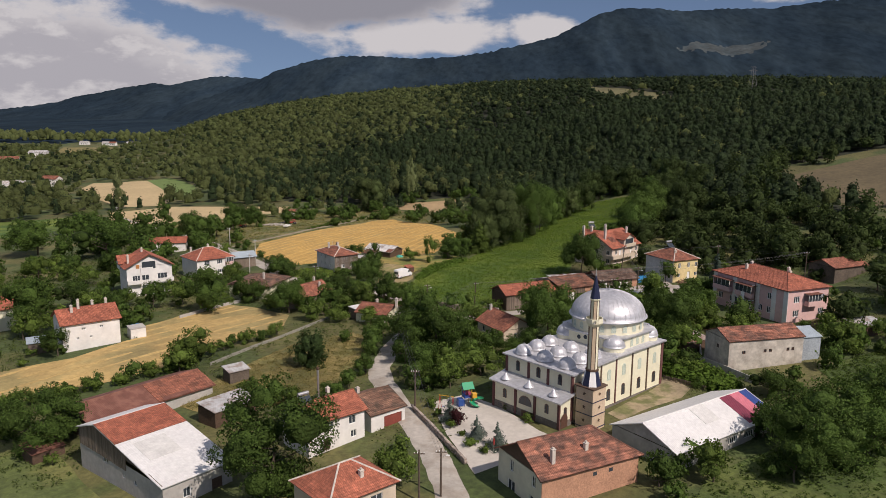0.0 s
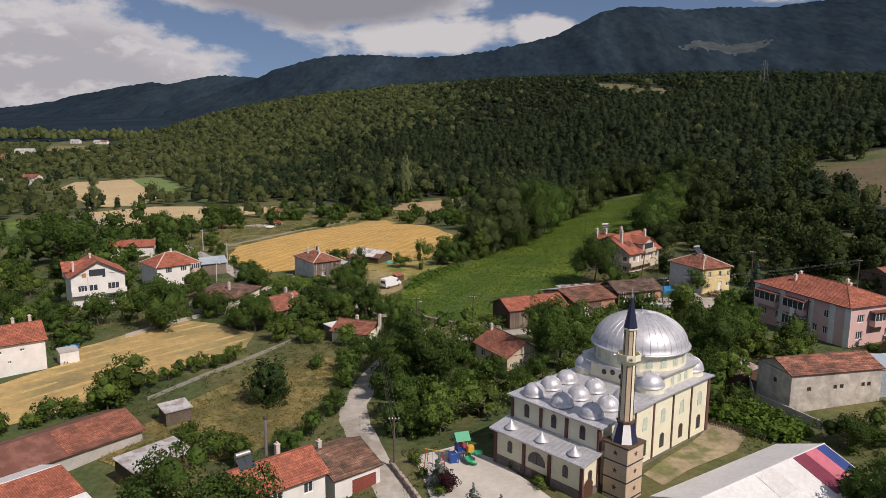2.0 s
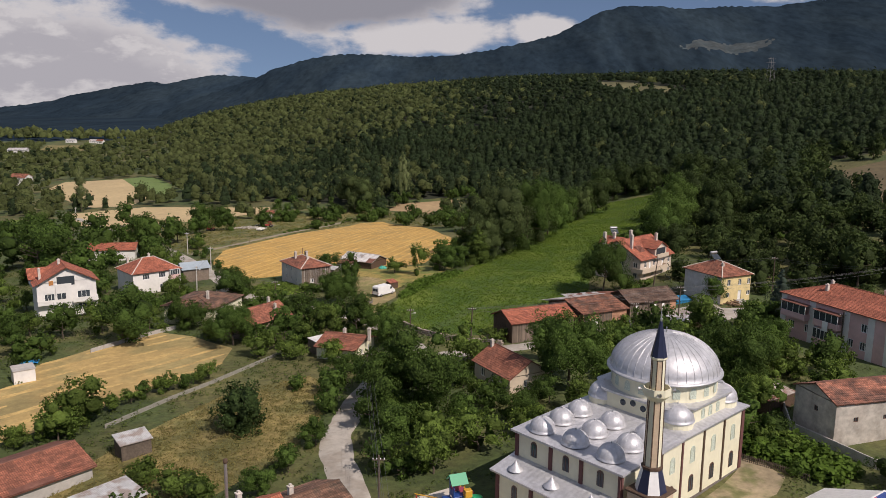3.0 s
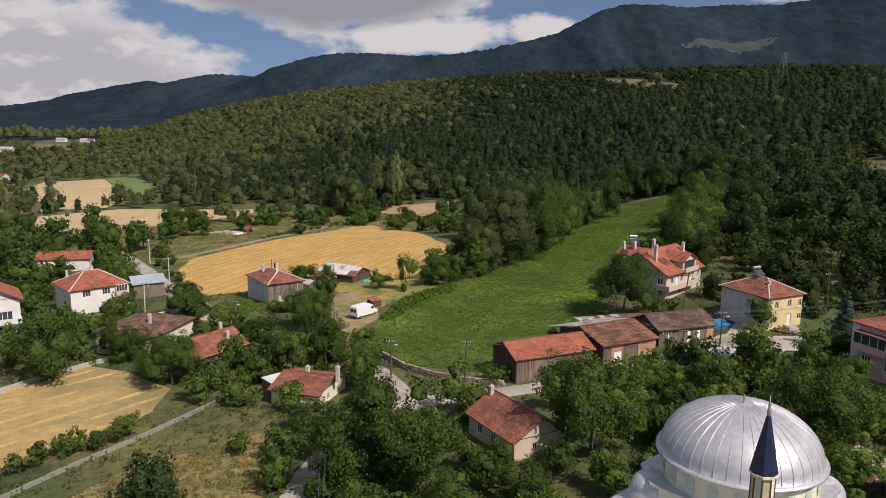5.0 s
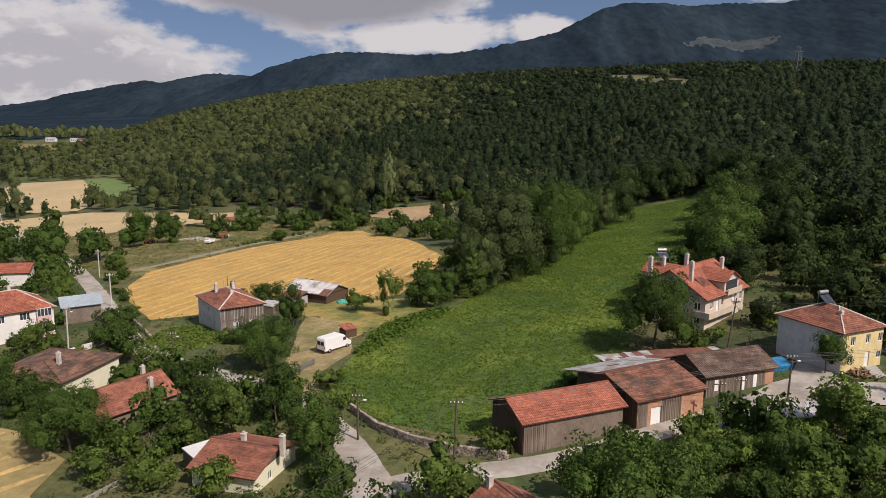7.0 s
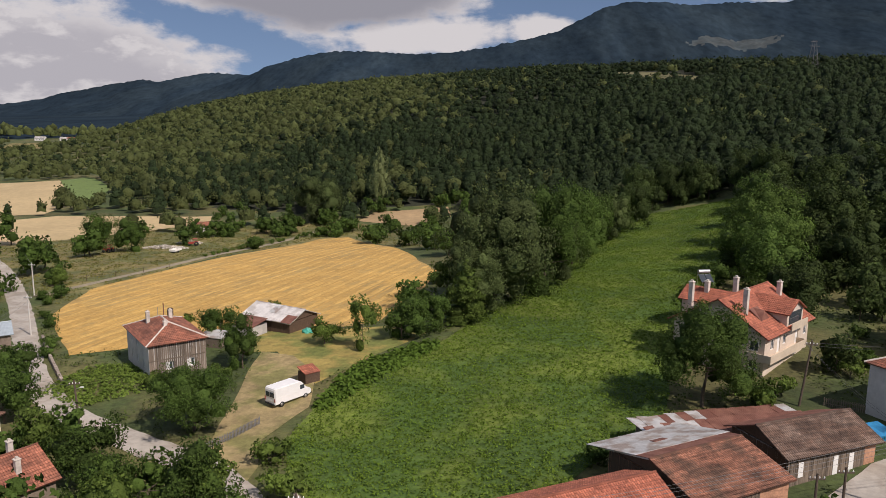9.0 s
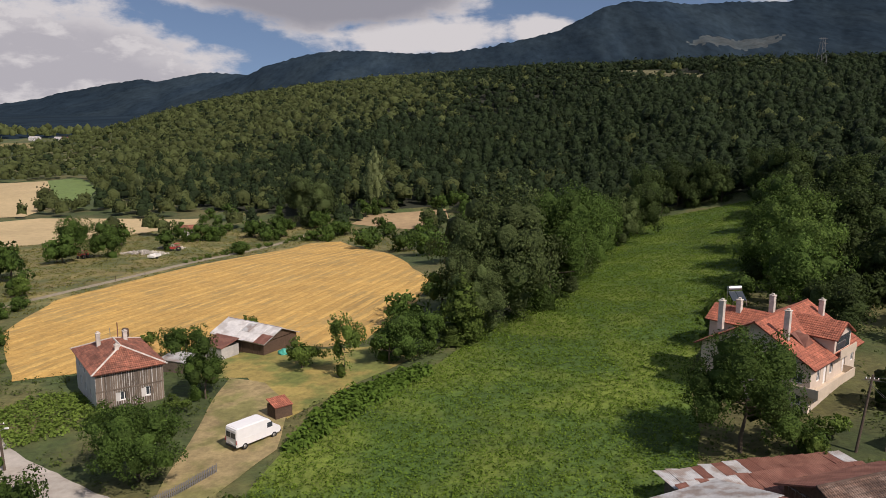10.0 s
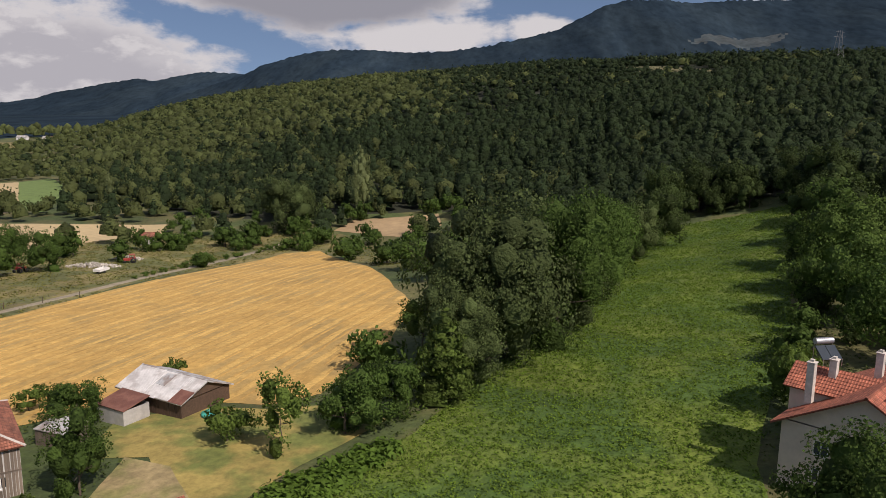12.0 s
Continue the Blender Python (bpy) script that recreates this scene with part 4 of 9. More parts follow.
def crown_points(seed, count, blobs=16, spread=0.66, blob=0.36, shape="round"):
    """Points and outward normals on a lumpy crown one unit wide to each side and one high: boughs carry clumps, and clumps carry leaves."""
    rng = np.random.default_rng(seed)
    if shape == "round":
        d = rng.normal(0, 1, (blobs, 3))
        d[:, 2] = d[:, 2] * 0.8 + 0.15
        d /= np.linalg.norm(d, axis=1)[:, None]
        c = d * (rng.uniform(0.25, 1.1, blobs) ** 0.5)[:, None] * spread * rng.uniform(0.85, 1.12, (1, 3))
        c[:, 2] = c[:, 2] * 0.58 + 0.52 - 0.08 * rng.random(blobs)
        r = blob * rng.uniform(0.65, 1.25, blobs)
        zs = 0.52
    elif shape == "column":
        c = np.stack([rng.normal(0, 0.2, blobs), rng.normal(0, 0.2, blobs), np.linspace(0.12, 0.93, blobs)], 1)
        r = 0.72 * np.sin(np.linspace(0.5, 2.85, blobs)) ** 0.7 * rng.uniform(0.75, 1.15, blobs)
        zs = 0.14
    else:
        z = np.linspace(0.08, 0.92, blobs)
        a = rng.uniform(0, 6.28, blobs)
        off = (1 - z) * 0.45
        c = np.stack([np.cos(a) * off, np.sin(a) * off, z], 1)
        r = (1 - z) * 0.72 + 0.08
        zs = 0.3 if shape == "pine" else 0.2
    flat = np.array([1, 1, zs])
    # clumps on the outside of the boughs
    m = 16 + count // 130
    k = rng.choice(blobs, m * 3, p=r ** 2 / (r ** 2).sum())
    d = rng.normal(0, 1, (m * 3, 3))
    d[:, 2] = d[:, 2] * 0.9 + 0.3
    d /= np.linalg.norm(d, axis=1)[:, None]
    q = c[k] + d * r[k][:, None] * flat * rng.uniform(0.86, 1.12, m * 3)[:, None]
    keep = np.ones(len(q), bool)
    for i in range(blobs):
        e = np.linalg.norm((q - c[i]) / (r[i] * flat), axis=1)
        keep &= (e > 0.88) | (k == i)
    q, d, k = q[keep][:m], d[keep][:m], k[keep][:m]
    m = len(q)
    size = rng.uniform(0.6, 1.3, m) * 1.9 * math.sqrt((r ** 2).sum() / m / 2.2)
    size = np.minimum(size, 0.75 * r[k])
    at = rng.choice(m, count, p=size ** 2 / (size ** 2).sum())
    e = rng.normal(0, 1, (count, 3)) + d[at] * 0.9
    e /= np.linalg.norm(e, axis=1)[:, None]
    p = q[at] + e * size[at][:, None] * flat * rng.uniform(0.5, 1.08, count)[:, None]
    # a third of the leaves lie close over the boughs, between the clumps
    j = rng.random(count) < 0.33
    p[j] = c[k[at[j]]] + e[j] * r[k[at[j]]][:, None] * flat * rng.uniform(0.84, 1.0, j.sum())[:, None]

    def out(q, e):
        whole = q - np.array([0, 0, 0.4])
        whole /= np.linalg.norm(whole, axis=1)[:, None] + 1e-9
        return e * 0.8 + whole * 0.4
    # twigs and inner leaves close the middle of each bough
    cv, cf, cn = [], [], []
    for i in range(blobs):
        b = BALL[0] * (1 + 0.16 * rng.normal(0, 1, (len(BALL[0]), 1)))
        w = c[i] + b * r[i] * 0.74 * flat
        cf.append(BALL[1] + i * len(BALL[0]))
        cv.append(w)
        cn.append(out(w, BALL[0]))
    return p, out(p, e * 0.75 + d[at] * 0.4), (np.concatenate(cv), np.concatenate(cf), np.concatenate(cn))


def trunk_mesh(bm, height, r, limbs, rng, lean=0.0):
    pts = [Vector((0, 0, -0.4))]
    for i in range(1, 5):
        pts.append(Vector((rng.normal(0, 0.02 + lean), rng.normal(0, 0.02), height * i / 4)))
    for i in range(4):
        tube(bm, pts[i], pts[i + 1], r * (1 - 0.2 * i), r * (1 - 0.2 * (i + 1)), 7, cap=False)
    for i in range(limbs):
        a = rng.uniform(0, 6.28)
        z = height * rng.uniform(0.45, 0.95)
        e = Vector((math.cos(a) * rng.uniform(0.3, 0.6), math.sin(a) * rng.uniform(0.3, 0.6), z + rng.uniform(0.1, 0.3)))
        tube(bm, (0, 0, z), e, r * 0.4, r * 0.12, 5, cap=False)


KINDS = {}


def tree_kind(key, name, label, category, mat, variants, count, leaf, shape="round", blobs=16, spread=0.66, blob=0.36, trunk=0.45, tr=0.045):
    """Model trees one unit high and one unit wide to each side; each tree of the place is a scaled copy."""
    made = []
    for i in range(variants):
        rng = np.random.default_rng(sum(map(ord, key)) + i * 77)
        p, n, core = crown_points(sum(map(ord, key)) * 3 + i, count, blobs, spread, blob, shape)
        made.append((p, n, core, rng))
    KINDS[key] = dict(name=name, label=label, category=category, mat=mat, made=made, leaf=leaf, trunk=trunk, tr=tr, first=[None] * variants, cache={})


def plant(key, x, y, h, r, rng, group="trees of the village"):
    k = KINDS[key]
    i = int(rng.integers(0, len(k["made"])))
    # meshes are kept per rough proportion, so that leaves stay leaf-shaped
    ratio = 0.5 * round(2 * h / r) if h / r < 4 else round(h / r)
    slot = (i, ratio)
    z = float(land(x, y))
    m = pose(x, y, z, 0, 0, rng.uniform(0, 360)) @ Matrix.Diagonal((r, r, h / ratio, 1))
    if slot not in k["cache"]:
        p, n, core, g = k["made"][i]
        s = np.array([1, 1, ratio])
        v = leaf_cloud(p * s, n / s, k["leaf"], g, soft=0.6)
        top = thing(k["name"], k["label"], k["category"], group=group)
        bm = bmesh.new()
        trunk_mesh(bm, ratio * k["trunk"], k["tr"], 6, g)
        part("trunk", bm, BARK, top)
        crown = new("crown", quads_mesh("crown", v, [k["mat"]], (core[0] * s, core[1], core[2] / s)))
        crown.parent = top
        top.matrix_basis = m
        k["cache"][slot] = top
        return top
    src = k["cache"][slot]
    keep = src.matrix_basis.copy()
    src.matrix_basis = Matrix.Identity(4)
    t = copy_thing(src, m)
    src.matrix_basis = keep
    return t


tree_kind("w", "walnut_tree", "broad dark green leafy walnut tree", "tree", LEAF, 4, 3600, 0.036, blobs=16, spread=0.71, blob=0.33)
tree_kind("W", "walnut_tree", "broad dark green leafy walnut tree", "tree", LEAF, 3, 12500, 0.0225, blobs=24, spread=0.75, blob=0.29)
# brighter copy of the walnut leaves, sunlight put into the colour
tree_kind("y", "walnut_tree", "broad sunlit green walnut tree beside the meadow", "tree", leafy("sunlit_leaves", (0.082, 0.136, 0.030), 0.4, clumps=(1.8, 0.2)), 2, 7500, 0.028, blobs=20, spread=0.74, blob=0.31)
tree_kind("v", "fruit_tree", "light green leafy fruit tree", "tree", LEAF_LIGHT, 3, 1150, 0.058, blobs=9, spread=0.66, blob=0.38)
tree_kind("b", "bush", "dense green bush at a plot's edge", "bush", LEAF_LIGHT, 4, 480, 0.08, blobs=6, spread=0.6, blob=0.44, trunk=0.3)
tree_kind("d", "dark_bush", "dark green shrub among garden growth", "bush", LEAF, 4, 480, 0.08, blobs=6, spread=0.62, blob=0.43, trunk=0.3)
tree_kind("g", "willow_tree", "grey-green tall willow tree", "tree", LEAF_GREY, 2, 13000, 0.0225, blobs=28, spread=0.76, blob=0.27)
tree_kind("l", "poplar_tree", "slender tall poplar tree", "tree", leafy("poplar_leaves", (0.150, 0.185, 0.085), 0.3), 2, 2000, 0.11, "column", 14, trunk=0.3, tr=0.1)
tree_kind("l2", "young_poplar_tree", "pointed bright poplar tree by the meadow", "tree", LEAF_LIGHT, 1, 2600, 0.06, "cone", 18, trunk=0.3)
tree_kind("p", "pine_tree", "round dark green pine tree", "tree", LEAF_DARK, 1, 2600, 0.055, "round", 18, 0.6, 0.4)
tree_kind("f", "field_tree", "round green tree among fields", "tree", LEAF, 5, 450, 0.092, blobs=7, spread=0.62, blob=0.42)
# darker leaf copy that paints cloud shade onto the trees by the meadow
LEAF_CLOUD_SHADE = leafy("cloud_shade_leaves", (0.042, 0.070, 0.019), 0.4, (0.068, 0.096, 0.025), clumps=(1.8, 0.2))
tree_kind("n", "slope_tree", "leafy tree beside the meadow, cloud shade in its leaf colour", "tree", LEAF_CLOUD_SHADE, 3, 3400, 0.037, blobs=16, spread=0.71, blob=0.33)
tree_kind("e", "field_tree", "round tree on the slope, leaves coloured dark for cloud shade", "tree", LEAF_CLOUD_SHADE, 5, 450, 0.092, blobs=7, spread=0.62, blob=0.42)
tree_kind("s", "blue_spruce", "small blue-grey spruce by the forecourt", "tree", NEEDLE_BLUE, 1, 1800, 0.075, "spruce", 22, trunk=0.3)

_rng = np.random.default_rng(5)
FRONT = [(-21.5, 92, 15.5, 8.0, "W"), (-60, 109, 9.5, 7.4, "W"), (-5.7, 93, 6.5, 3.3, "v"), (51.5, 97, 10.5, 7.8, "W"), (64, 104, 9, 6, "w"), (35, 91, 5, 3.3, "v"), (27.7, 90, 4.6, 2.9, "d"), (-1.2, 144.3, 12.5, 7.8, "W"), (-7.1, 152, 7, 4.7, "w"), (-3.5, 131.5, 6.5, 4.2, "w"), (1.5, 131.7, 6.3, 4.4, "v"), (7, 131, 5.2, 4.1, "v"), (22, 152.5, 13, 6.6, "W"), (46, 148.6, 10.8, 6.3, "W"), (60.8, 152, 6.5, 3.1, "d"), (-25.2, 139, 7.0, 3.7, "p")]
VILLAGE = [(-20, 154.3, 3, 1.8, "d"), (-93, 167.6, 13, 7, "w"), (-78, 149.5, 6, 3.2, "w"), (-59, 183, 11, 6.2, "w"), (11.4, 148, 4.6, 2.0, "d"), (-117.6, 264.5, 15, 11, "w"), (-152, 283, 13, 10, "w"), (-95, 290.6, 13, 8, "w"), (-99.7, 359, 12, 5.6, "w"), (-86.5, 354.3, 10, 5.3, "w"), (-75.5, 371.6, 7, 5, "d"), (-45, 212, 7.2, 4.6, "w"), (-49, 192, 6, 3.6, "w"), (-37, 180, 8.6, 4.9, "W"), (-26.5, 196, 6.4, 4.0, "w"), (-20.5, 208, 8.8, 5.0, "W"), (-20.2, 229, 7.5, 3.2, "w"), (-27.5, 221, 2.6, 2.4, "d"), (-31, 222.5, 2.2, 2.0, "b"), (-24.5, 221, 3.0, 2.3, "d"), (-22.3, 224, 2.6, 2.0, "b"), (-13.7, 190, 5.8, 3.4, "v"), (-190, 447, 25.9, 2.7, "l"), (-140.6, 516, 15, 1.6, "l")]
MIDDLE = [(39.0, 209.5, 13.6, 6.0, "W"), (-48.7, 220.8, 6.6, 4.3, "w"), (-52, 196, 6.6, 3.2, "w"), (-29.8, 180, 5, 3.6, "d"), (-9.5, 199, 2.8, 2.6, "b"), (-30.4, 172, 4, 3, "v"), (58.6, 196.5, 6.2, 2.9, "w"), (38.6, 171, 4.4, 3.3, "d"), (44.9, 173, 3.8, 2.8, "v"), (46.7, 164.5, 4.8, 3.6, "d"), (49, 159, 6, 3.1, "v"), (-16, 168, 3.6, 3, "v"), (-24, 171, 4.2, 3.2, "v"), (12, 177, 3.2, 2.6, "b"), (48.4, 211.5, 2.4, 2.1, "b"), (-17.8, 454, 27.5, 2.6, "l"), (-19.8, 451, 25, 2.2, "l"), (-42.5, 431, 19, 11, "g")]
BELT = [(18.0, 262.0, 23.0, 10.8, "g"), (28, 270, 22.0, 8.8, "W"), (14, 254.5, 13.5, 5.8, "g"), (12.1, 248.8, 11.7, 4.1, "l2"), (34.5, 287, 19.5, 8.4, "W"), (48, 324, 14, 6.4, "w"), (1.8, 240.5, 6.6, 4.4, "w"), (-3.9, 236, 8.6, 2.8, "v"), (6.7, 246, 6, 4, "w"), (-27.8, 244.5, 5.2, 3.4, "w"), (-10.2, 239.5, 4.6, 3.0, "v"), (38.5, 300, 15, 7.2, "w"), (30, 277, 18, 7.4, "g"), (43.5, 313, 14, 6.8, "w"), (-1.8, 356, 7.5, 6.4, "d"), (-13.6, 374, 7, 6.2, "d"), (6, 340, 7, 5.5, "d"), (10, 325, 7, 5, "w"), (-27.8, 412, 6, 5.5, "d")]
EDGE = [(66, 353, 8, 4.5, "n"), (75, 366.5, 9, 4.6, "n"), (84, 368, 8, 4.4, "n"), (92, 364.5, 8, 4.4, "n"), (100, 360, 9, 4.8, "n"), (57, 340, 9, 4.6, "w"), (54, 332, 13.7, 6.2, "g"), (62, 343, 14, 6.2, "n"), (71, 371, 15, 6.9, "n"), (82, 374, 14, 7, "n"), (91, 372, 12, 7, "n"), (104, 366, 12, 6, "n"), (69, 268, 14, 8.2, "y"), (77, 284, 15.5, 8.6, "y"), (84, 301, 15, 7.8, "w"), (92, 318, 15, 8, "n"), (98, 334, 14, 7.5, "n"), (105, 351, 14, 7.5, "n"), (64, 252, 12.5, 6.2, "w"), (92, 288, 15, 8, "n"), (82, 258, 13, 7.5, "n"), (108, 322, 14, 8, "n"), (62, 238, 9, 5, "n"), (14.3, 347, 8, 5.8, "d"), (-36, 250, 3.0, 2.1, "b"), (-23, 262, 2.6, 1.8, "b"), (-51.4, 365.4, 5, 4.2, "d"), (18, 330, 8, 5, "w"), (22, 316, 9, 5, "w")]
LANE = [(-14.5, 187, 7.5, 3.8, "w"), (-9.5, 180.5, 6.5, 3.6, "w"), (-19, 183.5, 6.5, 3.4, "v"), (-7, 173.5, 6, 3.2, "w"), (-22.5, 188, 6.5, 3.2, "w"), (-12.5, 161.5, 3.8, 3.0, "w"), (-5, 158.5, 5.6, 3.6, "w"), (-14.5, 153, 5.5, 3.2, "d"), (-13.5, 146, 4.5, 2.8, "d"), (-6.8, 139, 7, 4.2, "w"), (-4.5, 125, 5, 2.6, "d"), (1.5, 125, 5.5, 3.2, "v"), (-6.5, 192, 2.8, 2.6, "b"), (-4, 168, 5.5, 2.6, "d"), (19, 166, 4.5, 2.8, "d"), (26, 173.5, 4.2, 2.6, "d")]
GARDENS = [(-101, 185, 7.5, 4.6, "w"), (-94, 189.5, 8, 5, "w"), (-86.5, 184, 6, 3.8, "v"), (-78.5, 183, 6, 3.6, "w"), (-72, 186, 7, 4, "w"), (-66, 190, 6, 3.6, "v"), (58, 97, 9.5, 6.2, "W"), (66, 110, 8, 5, "w"), (72, 100, 10, 6.5, "W"), (45, 90.5, 6, 4, "w"), (53, 118, 4.5, 3.2, "w"),
           (36.5, 169.5, 5, 3.2, "v"), (33, 167.5, 4.5, 3, "w"), (41, 168, 5, 3.4, "w"), (52.8, 167, 5, 3.4, "v"), (54, 160, 5.5, 3.6, "w"), (40, 160.5, 5, 3.4, "v"), (57, 172.5, 5, 3, "w"), (34.5, 160, 5, 3.3, "w"), (30, 164, 4.5, 3, "v"), (27.5, 167.5, 4, 2.6, "w"), (58.5, 165, 5.5, 3.4, "w"),
           (7.5, 148, 3.5, 2.4, "v"), (18, 146, 4.2, 2.8, "w"), (21, 142, 4.5, 3, "v"), (12.5, 141, 4.6, 3, "w"), (6, 139, 4.5, 3, "w"), (14.5, 135.5, 4.4, 3, "v"), (-28, 122.5, 4, 2.8, "v"), (-23.5, 119, 3.6, 2.6, "v"), (-18, 121.5, 3.4, 2.4, "w"), (-16, 127, 3.2, 2.2, "w"), (-33, 126, 3.5, 2.4, "v"), (-13.8, 134, 3.6, 2.4, "w")]
PLANTED = GARDENS + FRONT + VILLAGE + MIDDLE + BELT + EDGE + LANE
for x, y, h, r, k in PLANTED:
    plant(k, x, y, h, r, _rng)
# three blue spruces, and plum-red shrub, at the forecourt
for x, y, h, r in ((1.4, 111.5, 4.2, 1.25), (5.2, 104.5, 4.0, 1.15), (8.0, 101.3, 4.3, 1.15)):
    plant("s", x, y, h, r, _rng, "spruces by the forecourt")

tree_kind("t", "dark_spruce", "tall dark blue-green spruce beside the terrace", "tree", leafy("dark_spruce_needles", (0.050, 0.075, 0.060), 0.35), 1, 3600, 0.05, "spruce", 30, trunk=0.3)
plant("t", 67.5, 184.5, 10.5, 2.9, _rng, "spruces of the village")
tree_kind("r", "plum_shrub", "dark purple-leaved plum shrub", "bush", leafy("plum_leaves", (0.050, 0.014, 0.018)), 1, 700, 0.08, blobs=8, spread=0.55, blob=0.42, trunk=0.3)
plant("r", 2.6, 109.4, 3.0, 1.4, _rng)

# hedge between the stubble field and the dry lot
for i in range(34):
    t = i / 33
    u = -84 + 48 * t
    x, y = u + _rng.normal(0, 0.4), np.interp(u, (-84, -66, -58, -52, -47.5, -43.5, -36), (117.8, 129.5, 133.6, 139, 145.6, 153, 160.5)) + _rng.normal(0, 0.5)
    plant("bdv"[i % 3] if i % 3 < 2 else "v", x, y, _rng.uniform(2.2, 3.8), _rng.uniform(1.6, 2.4), _rng, "hedge along the stubble field")

# overgrown bank between the track and the wide stubble field
for i in range(22):
    t = (i + _rng.uniform(-0.4, 0.4)) / 21
    x, y = np.interp(t, (0, 0.55, 1), (-60.5, -53.5, -40.5)) + _rng.normal(0, 0.6), np.interp(t, (0, 0.55, 1), (340, 372, 406)) + _rng.normal(0, 0.8)
    rr = _rng.uniform(0.9, 1.7) * (0.7 if t < 0.3 else 1.0)
    plant("bbd"[i % 3], x, y, rr * _rng.uniform(1.0, 1.5), rr, _rng, "bank along the stubble field")
for x, y, h, rr in ((-76.5, 281, 2.4, 2.0), (-72, 276, 1.8, 1.6), (-66, 263.5, 1.8, 1.5), (-61.5, 256.5, 2.2, 1.8), (-54.5, 242.5, 1.9, 1.6), (-52, 237, 2.0, 1.7)):
    plant("d", x, y, h, rr, _rng, "bushes along the lane")

# bushes under the trees along the meadow
for i in range(26):
    t = i / 25
    x, y = np.interp(t, (0, 0.25, 0.6, 1), (47, 62.5, 78, 99)) + _rng.normal(0, 0.6), np.interp(t, (0, 0.25, 0.6, 1), (243, 268, 303, 354)) + _rng.normal(0, 0.8)
    rr = _rng.uniform(1.8, 3.2) * (0.7 if t < 0.2 else 1.0)
    plant("ddde"[i % 4], x, y, rr * _rng.uniform(1.3, 1.9), rr, _rng, "bushes along the meadow")
# shrubs along the forecourt's parapet
for x, y, h, rr in ((-0.3, 113.5, 1.4, 1.1), (1.6, 108.8, 1.3, 1.1), (4.2, 102.3, 1.5, 1.3), (6.3, 99.9, 1.3, 1.0), (9.4, 99.6, 1.5, 1.2), (3.2, 105.6, 1.0, 0.8), (-1.6, 117.2, 1.6, 1.2), (10.4, 114.6, 1.3, 1.0), (13.2, 109.5, 1.4, 1.1)):
    plant("b", x, y, h, rr, _rng, "shrubs round the forecourt")
for x, y, h, rr in ((28, 86, 3.0, 2.2), (33, 96, 3.4, 2.6), (30.5, 92.5, 3.6, 2.3), (43, 92, 3.4, 2.8), (46.5, 104, 4.5, 3.0), (58, 112, 4.6, 3.2), (72, 113, 5, 3.4), (70, 96, 6, 4.2)):
    plant("d", x, y, h, rr, _rng)

# where each house stands: x, y, radius kept clear
PLOTS = [(-51, 122, 15), (-38, 101, 15), (16.5, 92, 11), (-11, 85, 8), (-16, 106, 8), (19.5, 181, 8), (31, 188, 9), (44, 196, 9), (13.4, 156, 7), (-35, 189, 8), (-49, 201.5, 9), (-71, 226, 10), (-81, 205, 10), (-19.5, 252, 8), (49.5, 226, 11.5), (-75.7, 158, 9), (73, 166.5, 14), (62, 202.5, 9), (-32.3, 232, 9), (57, 134, 10), (37, 105, 14), (-15, 173.5, 7), (26, 122, 17), (11, 113, 12), (-10, 211, 7), (68, 148, 7)]
CLEAR = [FIELD_A, FIELD_B, FIELD_C, FIELD_D, FIELD_E, FIELD_F, FIELD_G, MEADOW, COURT, LOT, HILL_FIELD]


def near_line(x, y, line, d):
    x, y = np.asarray(x, float), np.asarray(y, float)
    hit = np.zeros(x.shape, bool)
    for (x0, y0), (x1, y1) in zip(line, line[1:]):
        q = (x1 - x0) ** 2 + (y1 - y0) ** 2
        t = np.clip(((x - x0) * (x1 - x0) + (y - y0) * (y1 - y0)) / q, 0, 1)
        hit |= np.hypot(x - x0 - t * (x1 - x0), y - y0 - t * (y1 - y0)) < d
    return hit


def is_free(x, y, gap=1.5):
    x, y = np.asarray(x, float), np.asarray(y, float)
    f = np.ones(x.shape, bool)
    for p in CLEAR:
        f &= ~inside(x, y, p)
    for a, b, r in PLOTS:
        f &= np.hypot(x - a, y - b) > r - 2 + gap
    for l in (ROAD_A, ROAD_B, ROAD_C):
        f &= ~near_line(x, y, l, 2.3 + gap)
    return f


# garden bushes and small trees that fill the plots: the whole village, then its thickest parts
for area, many, tallish in (((-135, 125, 98, 300), 300, 0.33), ((26, 82, 128, 181), 85, 0.25), ((-62, 0, 138, 222), 25, 0.25), ((58, 128, 196, 300), 80, 0.65), ((-24, 8, 118, 170), 8, 0.1)):
    count = tries = 0
    while count < many and tries < 4000:
        tries += 1
        x, y = _rng.uniform(*area[:2]), _rng.uniform(*area[2:])
        if abs(x) > 14 + 0.56 * y or not is_free(x, y, 2.2) or (-46 < x < -8 and 112 < y < 171) or (-52 < x < -23 and 205 < y < 242) or (-9 < x < 16 and 215 < y < 262) or (-25 < x < -4 and 192 < y < 252) or (26 < x < 74 and 179 < y < 194):
            continue
        if any(math.hypot(x - q[0], y - q[1]) < q[3] * 0.8 for q in PLANTED):
            continue
        tall = _rng.random() < tallish
        # tall trees on the slope take the shade-coloured kind e
        k = ("fv"[int(_rng.integers(0, 2))] if x < 58 or y < 180 else "e") if tall else "bddb"[int(_rng.integers(0, 4))]
        r = _rng.uniform(2.6, 4.0) if tall else _rng.uniform(1.2, 2.4)
        plant(k, x, y, r * _rng.uniform(1.5, 2.0) if tall else r * _rng.uniform(1.2, 1.7), r, _rng)
        count += 1

